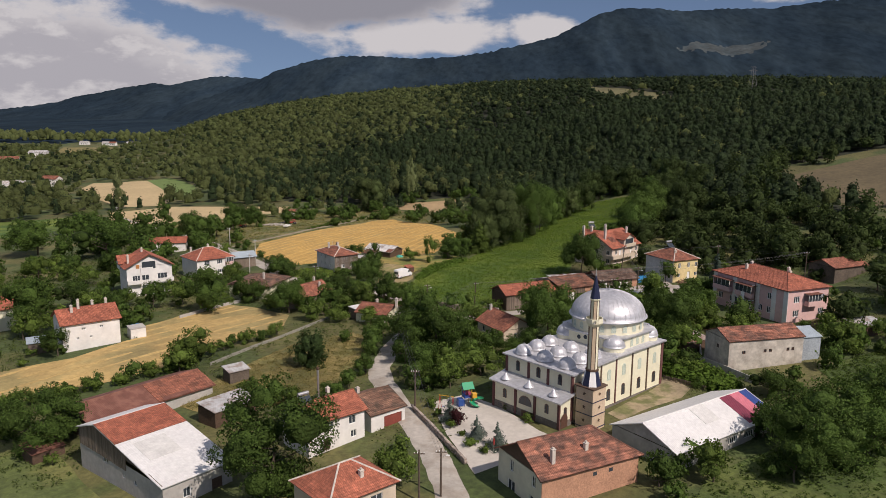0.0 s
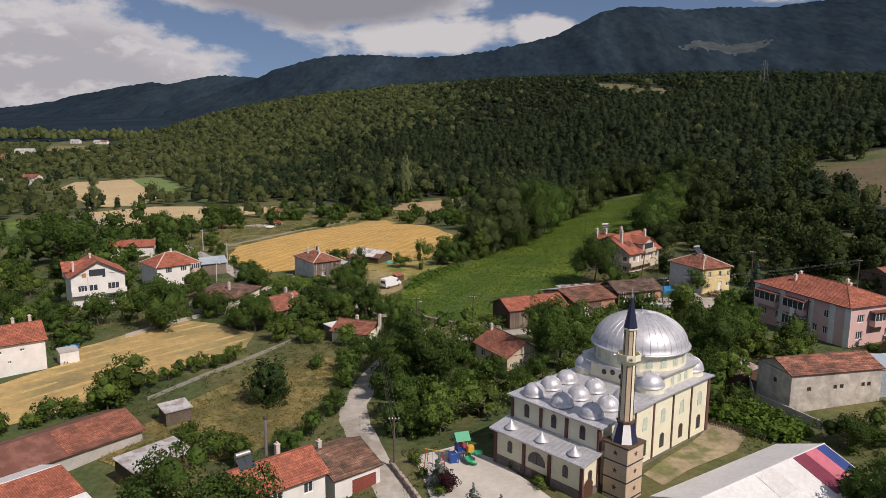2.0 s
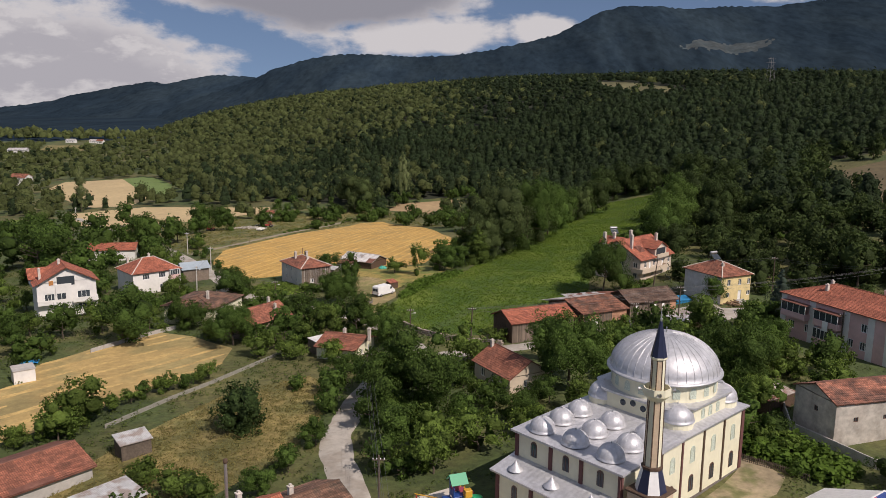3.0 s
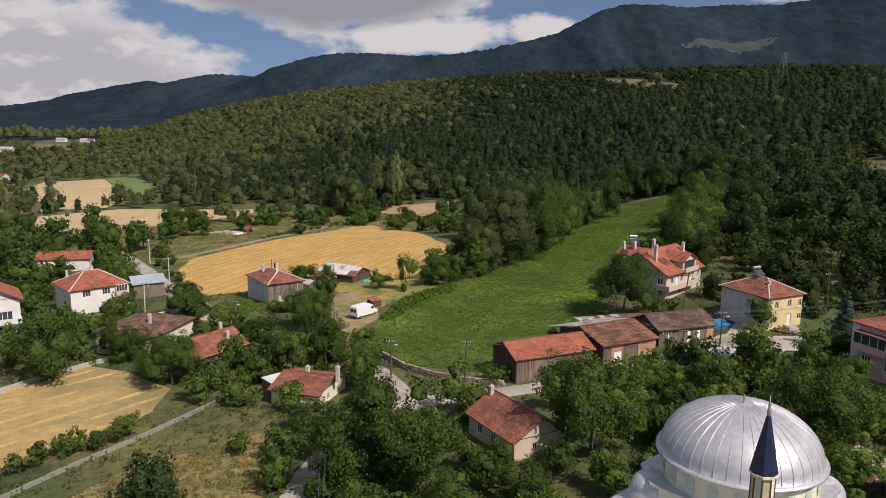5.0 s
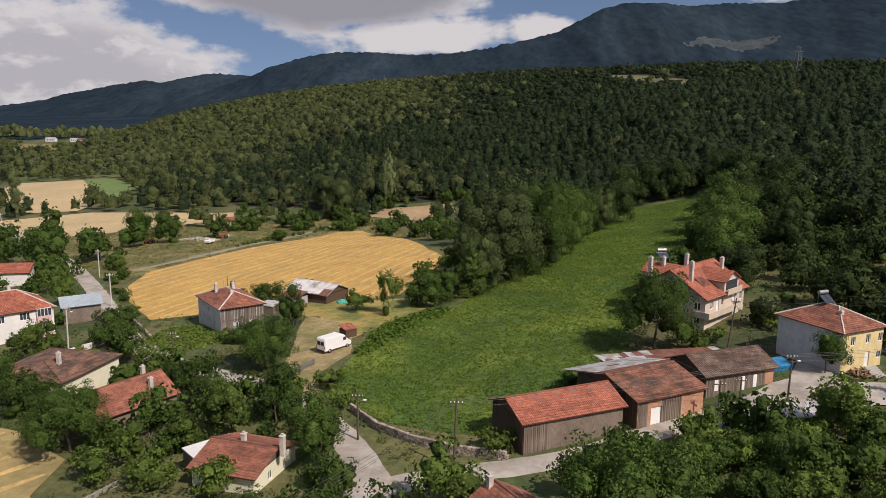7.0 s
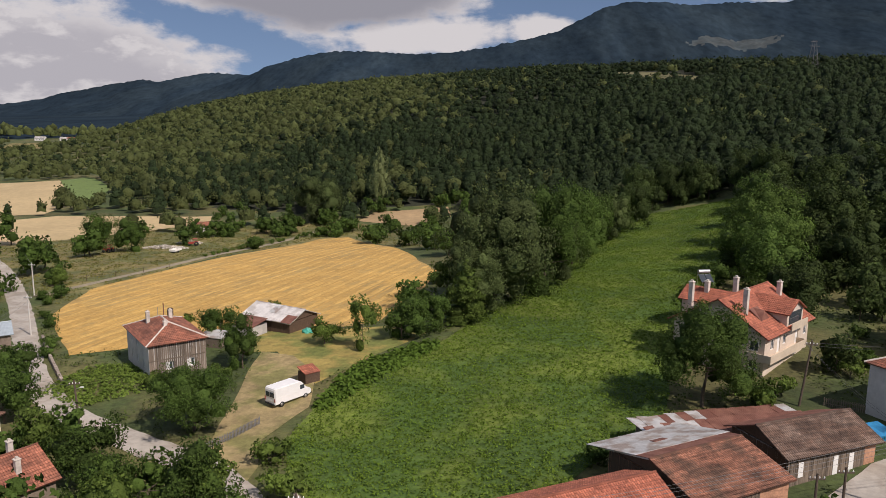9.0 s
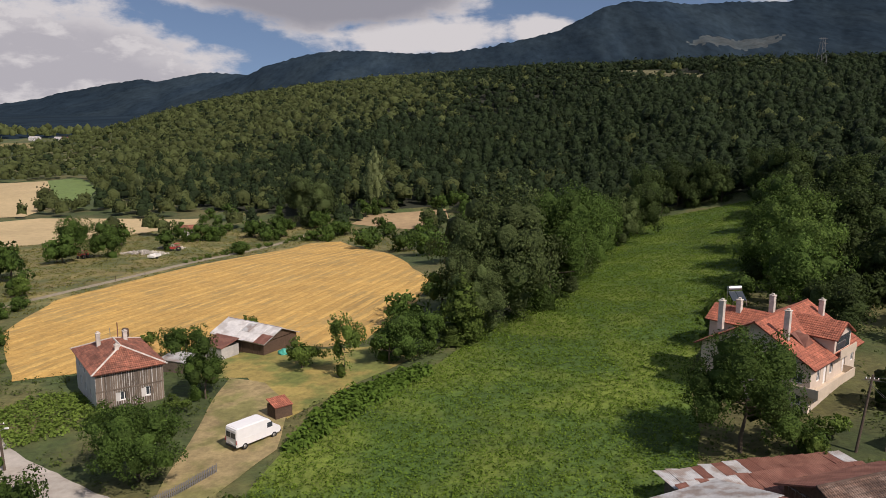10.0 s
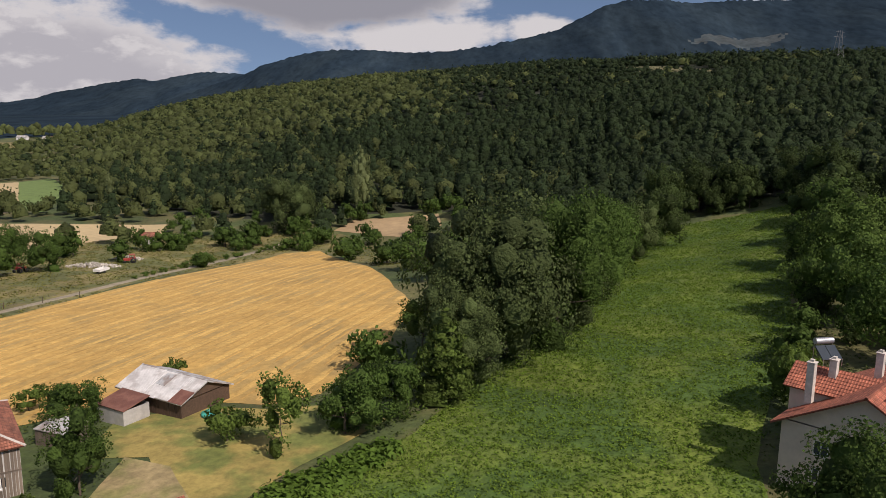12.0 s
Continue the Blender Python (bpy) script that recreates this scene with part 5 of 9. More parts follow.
# trees of the orchards and hedges farther off, and of the slope behind the houses
for area, many, low, high in (((-200, -92, 232, 400), 48, 3.4, 6.0), ((70, 215, 150, 362), 190, 3.6, 6.2), ((-92, 20, 396, 452), 40, 2.2, 4.6), ((-78, -28, 396, 430), 26, 1.8, 3.2)):
    count = 0
    while count < many:
        x, y = _rng.uniform(*area[:2]), _rng.uniform(*area[2:])
        count += 1
        if not is_free(x, y, 2.5) or abs(x) > 20 + 0.62 * y or (x > 82 and math.hypot(x - 100, y - 191) < 14):
            continue
        r = _rng.uniform(low, high)
        # past x 69 the leaf colour carries the cloud shade
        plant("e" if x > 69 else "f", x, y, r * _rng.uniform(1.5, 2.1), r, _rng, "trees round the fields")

# ---- woods ----
EDGE_X = [-420, -300, -165, -90, -45, -25, 12, 30, 45, 75, 103, 106, 140, 150, 240, 420]
EDGE_Y = [640, 650, 560, 470, 445, 455, 456, 400, 352, 380, 368, 262, 258, 360, 362, 300]


def wooded(x, y):
    """Chance of a tree at x, y."""
    x, y = np.asarray(x, float), np.asarray(y, float)
    e = np.interp(x, EDGE_X, EDGE_Y)
    w = np.where(y > e, 1.0, 0.0)
    side = (x > 84) & (y > 175) & (y < e)
    w = np.where(side, 0.0, w)
    grove = (x < -92) & (y > 400) & (y < e)
    w = np.where(grove, 0.30, w)
    # behind the straw fields
    w = np.where((x > -92) & (x < 30) & (y > 402) & (y < e), 0.10, w)
    # the valley floor on the far side is half open
    w = np.where((x < -0.33 * y) & (y > 560), 0.4 * w, w)
    for p in (HILL_FIELD, FIELD_H, FIELD_C, FIELD_D, FIELD_E, FIELD_F, FIELD_G, MEADOW, FIELD_B):
        w = np.where(inside(x, y, p), 0.0, w)
    for p in (CLEARING, CLEARING_B):
        w = np.where(inside(x, y + 45, p), 0.06, w)
        w = np.where(inside(x, y, p), 0.05, w)
    for l in (ROAD_B, ROAD_C):
        w = np.where(near_line(x, y, l, 4), 0.0, w)
    return w


def bough_crown(seed, lobes, tiers):
    """A tree crown of a few lumpy boughs, one unit wide to each side and one high: corners, faces, out-pointing normals. tiers: a pine, its boughs in flat tiers."""
    rng = np.random.default_rng(seed)
    vs, fs, ds, at = [], [], [], 0
    low = BALL[0][BALL[1]].mean(1)[:, 2] < -0.45
    f = BALL[1][~low]
    for i in range(lobes):
        t = (i + 0.5) / lobes
        if tiers:
            a = rng.uniform(0, 6.28)
            w = 0.72 * (1 - t) ** 0.6 + 0.34
            c = np.array([math.cos(a) * 0.34 * (1 - t), math.sin(a) * 0.34 * (1 - t), 0.28 + 0.64 * t])
            r = np.array([w * 0.8, w * 0.8, 0.16 + 0.1 * (1 - t)])
        else:
            a = rng.uniform(0, 6.28)
            o = 0.0 if i == 0 else rng.uniform(0.3, 0.62)
            w = rng.uniform(0.62, 0.8) if i == 0 else rng.uniform(0.34, 0.55)
            c = np.array([math.cos(a) * o, math.sin(a) * o, 0.6 if i == 0 else rng.uniform(0.36, 0.84)])
            r = np.array([w, w, w * rng.uniform(0.5, 0.66)])
        b = BALL[0] * (1 + 0.17 * rng.normal(0, 1, (len(BALL[0]), 1)))
        q = rng.uniform(0, 6.28)
        b = b @ np.array([[math.cos(q), -math.sin(q), 0], [math.sin(q), math.cos(q), 0], [0, 0, 1]])
        vs.append(c + b * r)
        fs.append(f + at)
        ds.append(b / np.linalg.norm(b, axis=1)[:, None])
        at += len(b)
    return np.concatenate(vs), np.concatenate(fs), np.concatenate(ds)


def forest(name, label, mat, seed, share, lobes, tiers, leaves, leaf, size, tall, near, far, cell):
    rng = np.random.default_rng(seed)
    xs, ys = np.meshgrid(np.arange(-860, 860, cell), np.arange(near, far, cell))
    x = xs.ravel() + rng.uniform(-0.48, 0.48, xs.size) * cell
    y = ys.ravel() + rng.uniform(-0.48, 0.48, xs.size) * cell
    ok = (np.abs(x) < 30 + 0.60 * y) & (rng.random(x.size) < wooded(x, y)) & (rng.random(x.size) < share(x, y))
    x, y = x[ok], y[ok]
    z = land(x, y)
    quads, crowns, faces, ways, at = [], [], [], [], 0
    which = rng.integers(0, 10, len(x))
    for i in range(10):
        sel = which == i
        m = sel.sum()
        if not m:
            continue
        v, f, d = bough_crown(seed * 31 + i, lobes, tiers)
        upper = np.nonzero(d[:, 2] > -0.35)[0]
        pick = rng.choice(upper, leaves)
        p = v[pick] * rng.uniform(0.97, 1.10, (leaves, 1)) + rng.normal(0, 0.13, (leaves, 3)) * np.array([1, 1, 0.7])
        a = rng.uniform(0, 2 * np.pi, m)
        r = size * np.clip(np.exp(rng.normal(0, 0.3, m)), 0.45, 1.5)
        h = tall * rng.uniform(0.8, 1.2, m) * (0.5 * r + 0.5 * size)
        ca, sa = np.cos(a)[:, None], np.sin(a)[:, None]

        def placed(q):
            return np.stack([(q[:, 0] * ca - q[:, 1] * sa) * r[:, None] + x[sel][:, None], (q[:, 0] * sa + q[:, 1] * ca) * r[:, None] + y[sel][:, None], q[:, 2] * h[:, None] + z[sel][:, None] - 0.5], 2).reshape(-1, 3)

        def turned(q):
            return np.stack([q[:, 0] * ca - q[:, 1] * sa, q[:, 0] * sa + q[:, 1] * ca, np.broadcast_to(q[:, 2], (m, len(q)))], 2).reshape(-1, 3)
        quads.append(leaf_cloud(placed(p), turned(d[pick]), leaf, rng, 0.9, 0.75, 0.7))
        crowns.append(placed(v))
        ways.append(turned(d))
        faces.append((np.arange(m)[:, None, None] * len(v) + f[None]).reshape(-1, 3) + at)
        at += m * len(v)
    me = quads_mesh(name, tuple(np.concatenate(c) for c in zip(*quads)), [mat], (np.concatenate(crowns), np.concatenate(faces), np.concatenate(ways)))
    me.attributes.remove(me.attributes["custom_normal"])
    return tagged(new(name, me), label, "forest", kind="stuff")


def pines_and_shade(x, y):
    # pines cover the slope from the hollow onwards, in place of cloud shade, and a patch above the straw fields
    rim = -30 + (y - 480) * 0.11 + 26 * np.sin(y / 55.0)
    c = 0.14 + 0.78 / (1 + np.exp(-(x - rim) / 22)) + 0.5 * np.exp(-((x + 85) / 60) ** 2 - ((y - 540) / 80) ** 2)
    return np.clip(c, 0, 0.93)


LEAF_WOOD = leafy("oak_wood_leaves", (0.070, 0.096, 0.029), 0.36, (0.128, 0.145, 0.050), clumps=(1.4, 0.35))
# needles are this dark to carry the cloud shade on the slope
NEEDLE_SHADED_WOOD = leafy("shaded_pine_needles", (0.021, 0.037, 0.014), 0.35, (0.036, 0.055, 0.020), clumps=(1.4, 0.35))
forest("oak_wood", "mixed green oak wood on the hill", LEAF_WOOD, 11, lambda x, y: (1 - pines_and_shade(x, y)), 4, False, 54, 0.62, 3.6, 1.95, 250, 620, 5.2)
forest("pine_wood", "pine wood on the hill, dark in colour for cloud shade", NEEDLE_SHADED_WOOD, 12, pines_and_shade, 4, True, 50, 0.58, 3.1, 2.8, 250, 620, 5.2)
forest("upper_oak_wood", "distant oak wood up to the crest", LEAF_WOOD, 13, lambda x, y: (1 - pines_and_shade(x, y)), 2, False, 15, 1.05, 4.2, 1.65, 620, 1200, 7.2)
forest("upper_pine_wood", "distant pine wood up to the crest, cloud shade in its dark colour", NEEDLE_SHADED_WOOD, 14, pines_and_shade, 2, True, 15, 1.0, 3.6, 2.2, 620, 1200, 7.2)
forest("valley_wood", "belt of tall trees far down the valley", LEAF_WOOD, 15, lambda x, y: np.where(x < -0.27 * y, 1.0, 0.0), 3, False, 7, 0.8, 7.5, 2.0, 1345, 1480, 12.0)
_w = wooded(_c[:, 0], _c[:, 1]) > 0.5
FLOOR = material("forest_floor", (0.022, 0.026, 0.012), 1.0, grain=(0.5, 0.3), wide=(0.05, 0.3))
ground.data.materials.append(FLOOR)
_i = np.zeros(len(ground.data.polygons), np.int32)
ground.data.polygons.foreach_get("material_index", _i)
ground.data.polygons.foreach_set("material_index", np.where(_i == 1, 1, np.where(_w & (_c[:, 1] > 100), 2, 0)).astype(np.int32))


# ---- low growth ----


def scrub(name, label, mat, poly, clumps, leaves, r, h, leaf, seed, free=None, patchy=0.0):
    """Low rounded plants, each a clump of leaves close over the ground."""
    rng = np.random.default_rng(seed)
    p = np.array(poly)
    lo, hi = p.min(0), p.max(0)
    x, y = rng.uniform(lo[0], hi[0], clumps * 4), rng.uniform(lo[1], hi[1], clumps * 4)
    ok = inside(x, y, poly)
    if free is not None:
        ok &= free(x, y)
    if patchy:
        wave = np.sin(x * 0.21 + 2 * np.sin(y * 0.13)) + np.sin(y * 0.17 + 2 * np.sin(x * 0.11 + 1))
        ok &= wave + rng.normal(0, 0.5, len(x)) > -patchy
    x, y = x[ok][:clumps], y[ok][:clumps]
    n = len(x)
    size = rng.uniform(0.55, 1.4, n)[:, None]
    d = rng.normal(0, 1, (n, leaves, 3))
    d[:, :, 2] = np.abs(d[:, :, 2]) + 0.25
    d /= np.linalg.norm(d, axis=2)[:, :, None]
    q = np.stack([x[:, None] + d[:, :, 0] * r * size, y[:, None] + d[:, :, 1] * r * size, land(x, y)[:, None] + 0.08 + d[:, :, 2] * h * size * rng.uniform(0.5, 1.05, (n, leaves))], 2)
    d[:, :, 2] += 0.6
    v = leaf_cloud(q.reshape(-1, 3), d.reshape(-1, 3), leaf, rng, 1.0, 0.35, 0.3)
    me = quads_mesh(name, v, [mat])
    me.attributes.remove(me.attributes["custom_normal"])
    return tagged(new(name, me), label, "plants", kind="stuff")


scrub("meadow_plants", "lush green meadow plants", leafy("meadow_leaves", (0.066, 0.130, 0.015), 0.45, (0.140, 0.195, 0.022)), MEADOW, 27000, 5, 0.42, 0.3, 0.13, 21)
scrub("pasture_growth", "rough grass clumps and weeds beyond the field", leafy("pasture_leaves", (0.14, 0.145, 0.045), 0.4), PASTURE, 3200, 8, 0.9, 0.3, 0.2, 27, lambda x, y: is_free(x, y, 0.0))
VILLAGE_LAND = [(-125, 96), (90, 96), (125, 200), (112, 300), (60, 262), (-55, 262), (-120, 300), (-150, 230)]
scrub("garden_weeds", "rough weeds and nettles between the gardens", leafy("weed_leaves", (0.066, 0.108, 0.024), 0.4, (0.115, 0.140, 0.036)), VILLAGE_LAND, 8500, 9, 0.8, 0.6, 0.17, 22, lambda x, y: is_free(x, y, 0.2) & ~inside(x, y, YARD) & ~inside(x, y, BARN_YARD) & ~inside(x, y, BACK_LAWN), 0.5)
for i, plot in enumerate((LAWN, LAWN_B)):
    scrub("lawn_weeds", "low green growth on a grass plot", leafy("lawn_leaves", (0.066, 0.108, 0.020), 0.35), plot, 900, 7, 0.5, 0.3, 0.16, 24 + i)
scrub("lot_grass", "dry grass clumps and weeds on the lot", leafy("dry_grass", (0.25, 0.205, 0.075), 0.3, (0.17, 0.17, 0.055)), LOT, 2600, 8, 0.5, 0.28, 0.11, 23)

# ---- houses ----
MATS["red_gate"] = material("red_steel_gate", (0.22, 0.055, 0.04), 0.6)
TAN = material("tan_render", (0.56, 0.47, 0.36), 0.9, grain=(1.5, 0.06), wide=(0.4, 0.12))
win = lambda *cs, s=1.0, w=1.1, h=1.3: [(c, s, w, h) for c in cs]
house("white_house", "white two-storey house with red tile roof", -75.7, 158.0, 37.1, 12.1, 9.8, 5.8, 2.4, z=1.9, tiles=TILES_NEW, wall=PLASTER, holes={"S": win(-2, 1.5, s=4.3, w=0.8, h=0.5) + win(-3.2, -0.6, s=2.4, w=0.6, h=0.5), "W": win(-2, 2, s=3.6) + win(-2, 2, s=1)}, chimneys=((-3, -1.2, 1.3), (-1.5, -0.4, 1.8), (1.5, 0.6, 1.1), (4.2, 0.4, 1.2)))
house("timber_house", "weathered timber house with plastered side wall", -32.3, 232.1, 35.4, 8.8, 12.8, 4.9, 1.9, "hip", z=3.2, wall=material("pale_grey_plaster", (0.58, 0.56, 0.53), 0.95, grain=(1.2, 0.1), wide=(0.35, 0.2)), tiles=TILES, holes={"S": win(-1.2, 1.8, s=1.1, w=1.0, h=1.1), "W": win(-3.5, -0.5, 2.5, s=1.0, w=0.8, h=1.1) + win(-3.5, -0.5, s=3.3, w=0.8, h=1.1)}, chimneys=((-0.6, -2.5, 1.0), (-1.8, 2, 1.4), (1.6, 2.6, 1.2)), ridge_mat=CHIMNEY)
house("beige_house", "beige three-storey house with balconies and tile roofs", 49.46, 226.18, 44.3, 15.4, 14.0, 4.9, 4.0, z=7.7, wall=BEIGE, tiles=TILES_NEW, holes={"S": win(-5.6, -2.2, 2.2, 5.2, s=0.6, w=1.0, h=1.1) + win(-5.4, -1.6, 5.2, s=2.9, w=1.0, h=1.3) + [(-3.4, 2.15, 1.0, 2.1, "white"), (2.4, 2.15, 1.0, 2.1, "white")], "W": win(-3.8, 0.4, 4.2, s=2.9, w=1.2, h=1.3) + win(-3.8, 0.4, 4.2, s=0.5)}, over=0.7)
house("yellow_house", "ochre two-storey house with hipped tile roof", 61.8, 202.5, 25.9, 9.2, 11.5, 5.4, 2.3, "hip", z=8.0, wall=OCHRE, tiles=TILES, holes={"S": win(-2.5, 0.6, s=3.3, w=0.9, h=1.3) + win(-2.7, s=0.9, w=1.1, h=1.0) + [(0.7, 0.05, 1.0, 2.1, "white")] + win(3.2, s=0.9, w=1.0, h=1.0) + win(3.2, s=3.3, w=0.9, h=1.2), "W": win(-3, 0, 3, s=3.3)}, chimneys=((-1.2, -2.5, 0.7),), ridge_mat=CHIMNEY)
house("timber_barn", "old board barn with dark lichened tile roof", 44.1, 195.7, 20.8, 12.2, 8.6, 3.0, 1.8, z=6.2, wall=GREY_WALL, tiles=TILES_DARK, back=RUSTY, gable=TIMBER, category="barn", over=0.6)
house("cart_barn", "barn with tile roof patched with sheet metal", 31.3, 189.0, 27.0, 11.3, 12.5, 3.6, 1.6, z=5.6, wall=BRICK, tiles=TILES_BROWN, gable=TIMBER, back=GREY_SHEET, category="barn", holes={"S": [(-2.6, 0.2, 2.0, 2.2, "white")]})
house("red_barn", "small board barn with bright red roof", 19.9, 181.7, 24.0, 14.2, 8.2, 3.4, 1.75, z=5.4, wall=BOARDS, tiles=TILES_NEW, gable=TIMBER, category="barn")
house("apartment_house", "rose and white two-storey house with glazed balconies", 72.9, 166.5, 22.1, 12.6, 22.3, 6.8, 2.3, "hip", z=8.8, wall=ROSE, tiles=TILES_NEW, hip=6.3, over=0.5, frame_bars=2, holes={"W": win(-9, -5.4, 3, 5.6, s=0.9, w=1.4, h=1.4) + win(-9, -1, 5.6, s=3.9, w=1.5, h=1.4), "S": win(-3.5, 3.5, s=3.9, w=1.6, h=1.4) + win(-3.5, 3.5, s=0.9, w=1.6, h=1.4)}, chimneys=((0.4, 6, 1.4), (-2.5, 4.5, 1.0), (0.5, -5, 1.2), (2.2, -3.0, 1.0)))
house("block_shed", "grey rendered shed with old red tiles", 56.8, 134.1, 13.9, 15.6, 7.8, 4.1, 1.5, z=8.4, wall=material("stained_render", (0.50, 0.46, 0.40), 0.95, grain=(1.2, 0.12), wide=(0.3, 0.3), tint=(0.40, 0.36, 0.31)), tiles=TILES_WORN, over=0.25, category="shed", holes={"S": win(-4.8, s=1.6, w=0.7, h=0.6) + win(-0.5, 0.6, s=1.6, w=0.6, h=0.6) + win(4.2, 5.2, s=1.6, w=0.6, h=0.6), "W": win(0, s=2.0, w=0.7, h=0.7)}, frame_mat=DARK_FRAME)
house("workshop", "grey workshop with white sheet-metal roof", 37.0, 104.8, 34.8, 23.4, 11.9, 2.6, 2.3, z=5.5, wall=GREY_WALL, tiles=WHITE_SHEET, over=0.35, category="workshop", holes={"W": win(2.6, s=1.3, w=1.3, h=0.9), "S": win(0.6, 4.2, 8.6, s=0.9, w=2.2, h=1.0) + [(6.4, 0.05, 1.1, 2.0, "door")]}, frame_bars=2)
house("brick_house", "raw brick and cream house with worn tile roof", 16.4, 92.0, 28.2, 16.0, 10.5, 5.2, 2.9, "half", z=3.9, wall=BRICK, tiles=TILES_WORN, hip=4.8, gable=TIMBER, over=0.5, holes={"W": win(-2.2, s=3.4, w=0.8, h=1.5) + win(2.6, s=3.4, w=0.8, h=1.5) + win(-2.2, 2.6, s=0.8, w=1.6, h=1.4), "S": win(0.5, 3.0, s=3.9, w=0.6, h=0.5)}, chimneys=((-5.0, -3.4, 1.7), (0.5, -2.8, 0.8)))
house("hipped_house", "cream house with hipped red tile roof", -11.3, 84.6, 41.1, 10.2, 8.6, 5.2, 2.5, "hip", z=3.4, wall=TAN, tiles=TILES_NEW, hip=4.3, holes={"S": win(1.4, s=2.9, w=1.7, h=1.5) + win(-2.4, s=2.9, w=1.5, h=1.3), "W": win(0, s=2.9)}, chimneys=((0.8, -2.2, 0.7),), ridge_mat=CHIMNEY)
house("garage_house", "white house with red tile roof beside the road", -17.2, 106.6, 41.3, 10.5, 7.9, 4.6, 2.0, z=3.8, wall=PLASTER, tiles=TILES_NEW, holes={"S": win(2.2, -1.6, s=2.9, w=1.2, h=1.3) + win(2.4, s=0.8, w=1.0, h=1.1) + [(-2.2, 0.05, 1.1, 1.7, "door")]}, chimneys=((1.5, 1.2, 1.3),), hip=3.6)
house("garage", "garage with red gate under old tiles", -10.9, 113.6, 41.3, 7.0, 9.5, 3.0, 1.9, z=3.9, wall=PLASTER, tiles=TILES_OLD, over=0.3, holes={"S": [(0.6, 0.05, 3.4, 2.2, "gate")]}, chimneys=((-1.5, 1.5, 0.9),))
house("long_barn", "long barn with rusty metal and red tile roof", -50.9, 122.6, 50.9, 22.8, 11.0, 3.3, 1.7, z=0.8, wall=GREY_WALL, tiles=RUSTY, gable=TIMBER, category="barn")
house("sheet_roof_barn", "barn with white sheet and red tile roof", -39.6, 99.0, 49.4, 10.6, 23.0, 3.8, 3.4, z=2.0, wall=GREY_WALL, tiles=WHITE_SHEET, gable=BOARDS, ridge_at=6.0, back_lift=1.6, over=0.3, category="barn", holes={"W": win(4, 1, s=1.6, w=0.7, h=0.7) + win(-4, s=2.2, w=1.4, h=1.2), "S": [(2.4, 0.05, 1.6, 2.2, "door")] + win(-2, s=1.2)})
house("small_house", "small cottage with red tile roof and board gable", -14.8, 173.5, -18.1, 8.2, 9.5, 2.6, 1.4, z=3.3, wall=CREAM, tiles=TILES, gable=BOARDS, chimneys=((-0.6, 0.8, 0.8), (4.6, 0, 1.4)), holes={"E": win(-1.5, 1.5, s=0.9, w=0.8, h=1.0)})
house("tile_cottage", "cottage with long faded red tile roof", 13.4, 156.3, -60.4, 10.8, 8.2, 2.7, 2.4, z=4.8, wall=TAN, tiles=TILES, gable=TAN, chimneys=((-4.6, -0.6, 1.0),), holes={"E": win(-1.2, 1.4, s=1.0, w=0.7, h=1.1), "S": win(-3, 0, s=0.9)})
house("farm_house", "low farmhouse with old tile roof", -34.5, 189.0, 55.0, 12.0, 8.2, 3.0, 2.4, z=2.8, wall=BOARDS, tiles=TILES, chimneys=((3, -2.0, 1.2), (3.6, 0.5, 1.2), (-3, 2, 1.0)))
house("cream_house", "low cream-walled house with old tile roof", -49.0, 201.6, -12.7, 12.5, 13, 4.2, 1.5, "hip", z=1.8, wall=CREAM, tiles=TILES_OLD, hip=4, chimneys=((2.2, -2.0, 1.5),), holes={"S": win(-1, 2.5, s=1.2, w=0.9, h=1.2)})
house("villa", "white two-storey villa with hipped red roof", -71.5, 230.0, 42.5, 12.8, 11.2, 5.7, 2.9, "hip", z=1.2, wall=PLASTER, tiles=TILES_NEW, hip=5.0, frame_bars=2, holes={"S": win(-3.2, 0.8, s=4.0, w=1.7, h=1.4) + win(1.0, s=1.2, w=1.7, h=1.2), "E": win(-3, 0, 3, s=3.9, w=1.8, h=1.3) + win(-3, 0, 3, s=1.0, w=1.8, h=1.4)}, chimneys=((-4, 3, 1.3), (0.4, 0.6, 0.9)), ridge_mat=CHIMNEY)
house("unfinished_house", "white unfinished three-storey house with open balconies", -82.0, 207.8, 123.4, 10.8, 13.2, 7.7, 3.6, z=1.3, wall=PLASTER, tiles=TILES_NEW, over=0.7, holes={"W": win(-1.2, s=1.6, w=1.7, h=1.3) + win(-1.2, s=4.3, w=1.7, h=1.3) + win(-4.2, s=3.9, w=2.0, h=1.7) + win(2.6, s=3.9, w=2.6, h=1.8) + win(2.6, s=1.2, w=2.6, h=1.7), "N": win(-2.8, 0, 2.8, s=4.0, w=0.9, h=1.2) + win(-2.8, 0, 2.8, s=1.0, w=0.9, h=1.2)}, chimneys=((-2.0, 4.9, 2.2), (1.0, 0.6, 1.0)))
house("field_barn", "board barn with weathered sheet-metal roof", -19.5, 251.5, -30.0, 11.0, 8.0, 2.7, 1.6, z=2.8, wall=TIMBER, tiles=GREY_SHEET, gable=TIMBER, category="barn", over=0.4)

# ---- mosque ----
COURSE = material("stone_plinth", (0.17, 0.15, 0.13), 0.95, grain=(2.5, 0.3), wide=(0.5, 0.3), bump=0.05)
MAROON = material("maroon_pilaster", (0.13, 0.055, 0.05), 0.85, grain=(2, 0.1), wide=(0.4, 0.15))
SAND = material("sand_cladding", (0.55, 0.43, 0.30), 0.8, grain=(3, 0.12), wide=(0.5, 0.12))
NAVY = material("navy_cladding", (0.02, 0.025, 0.06), 0.35, grain=(2, 0.1), wide=(0.4, 0.1))
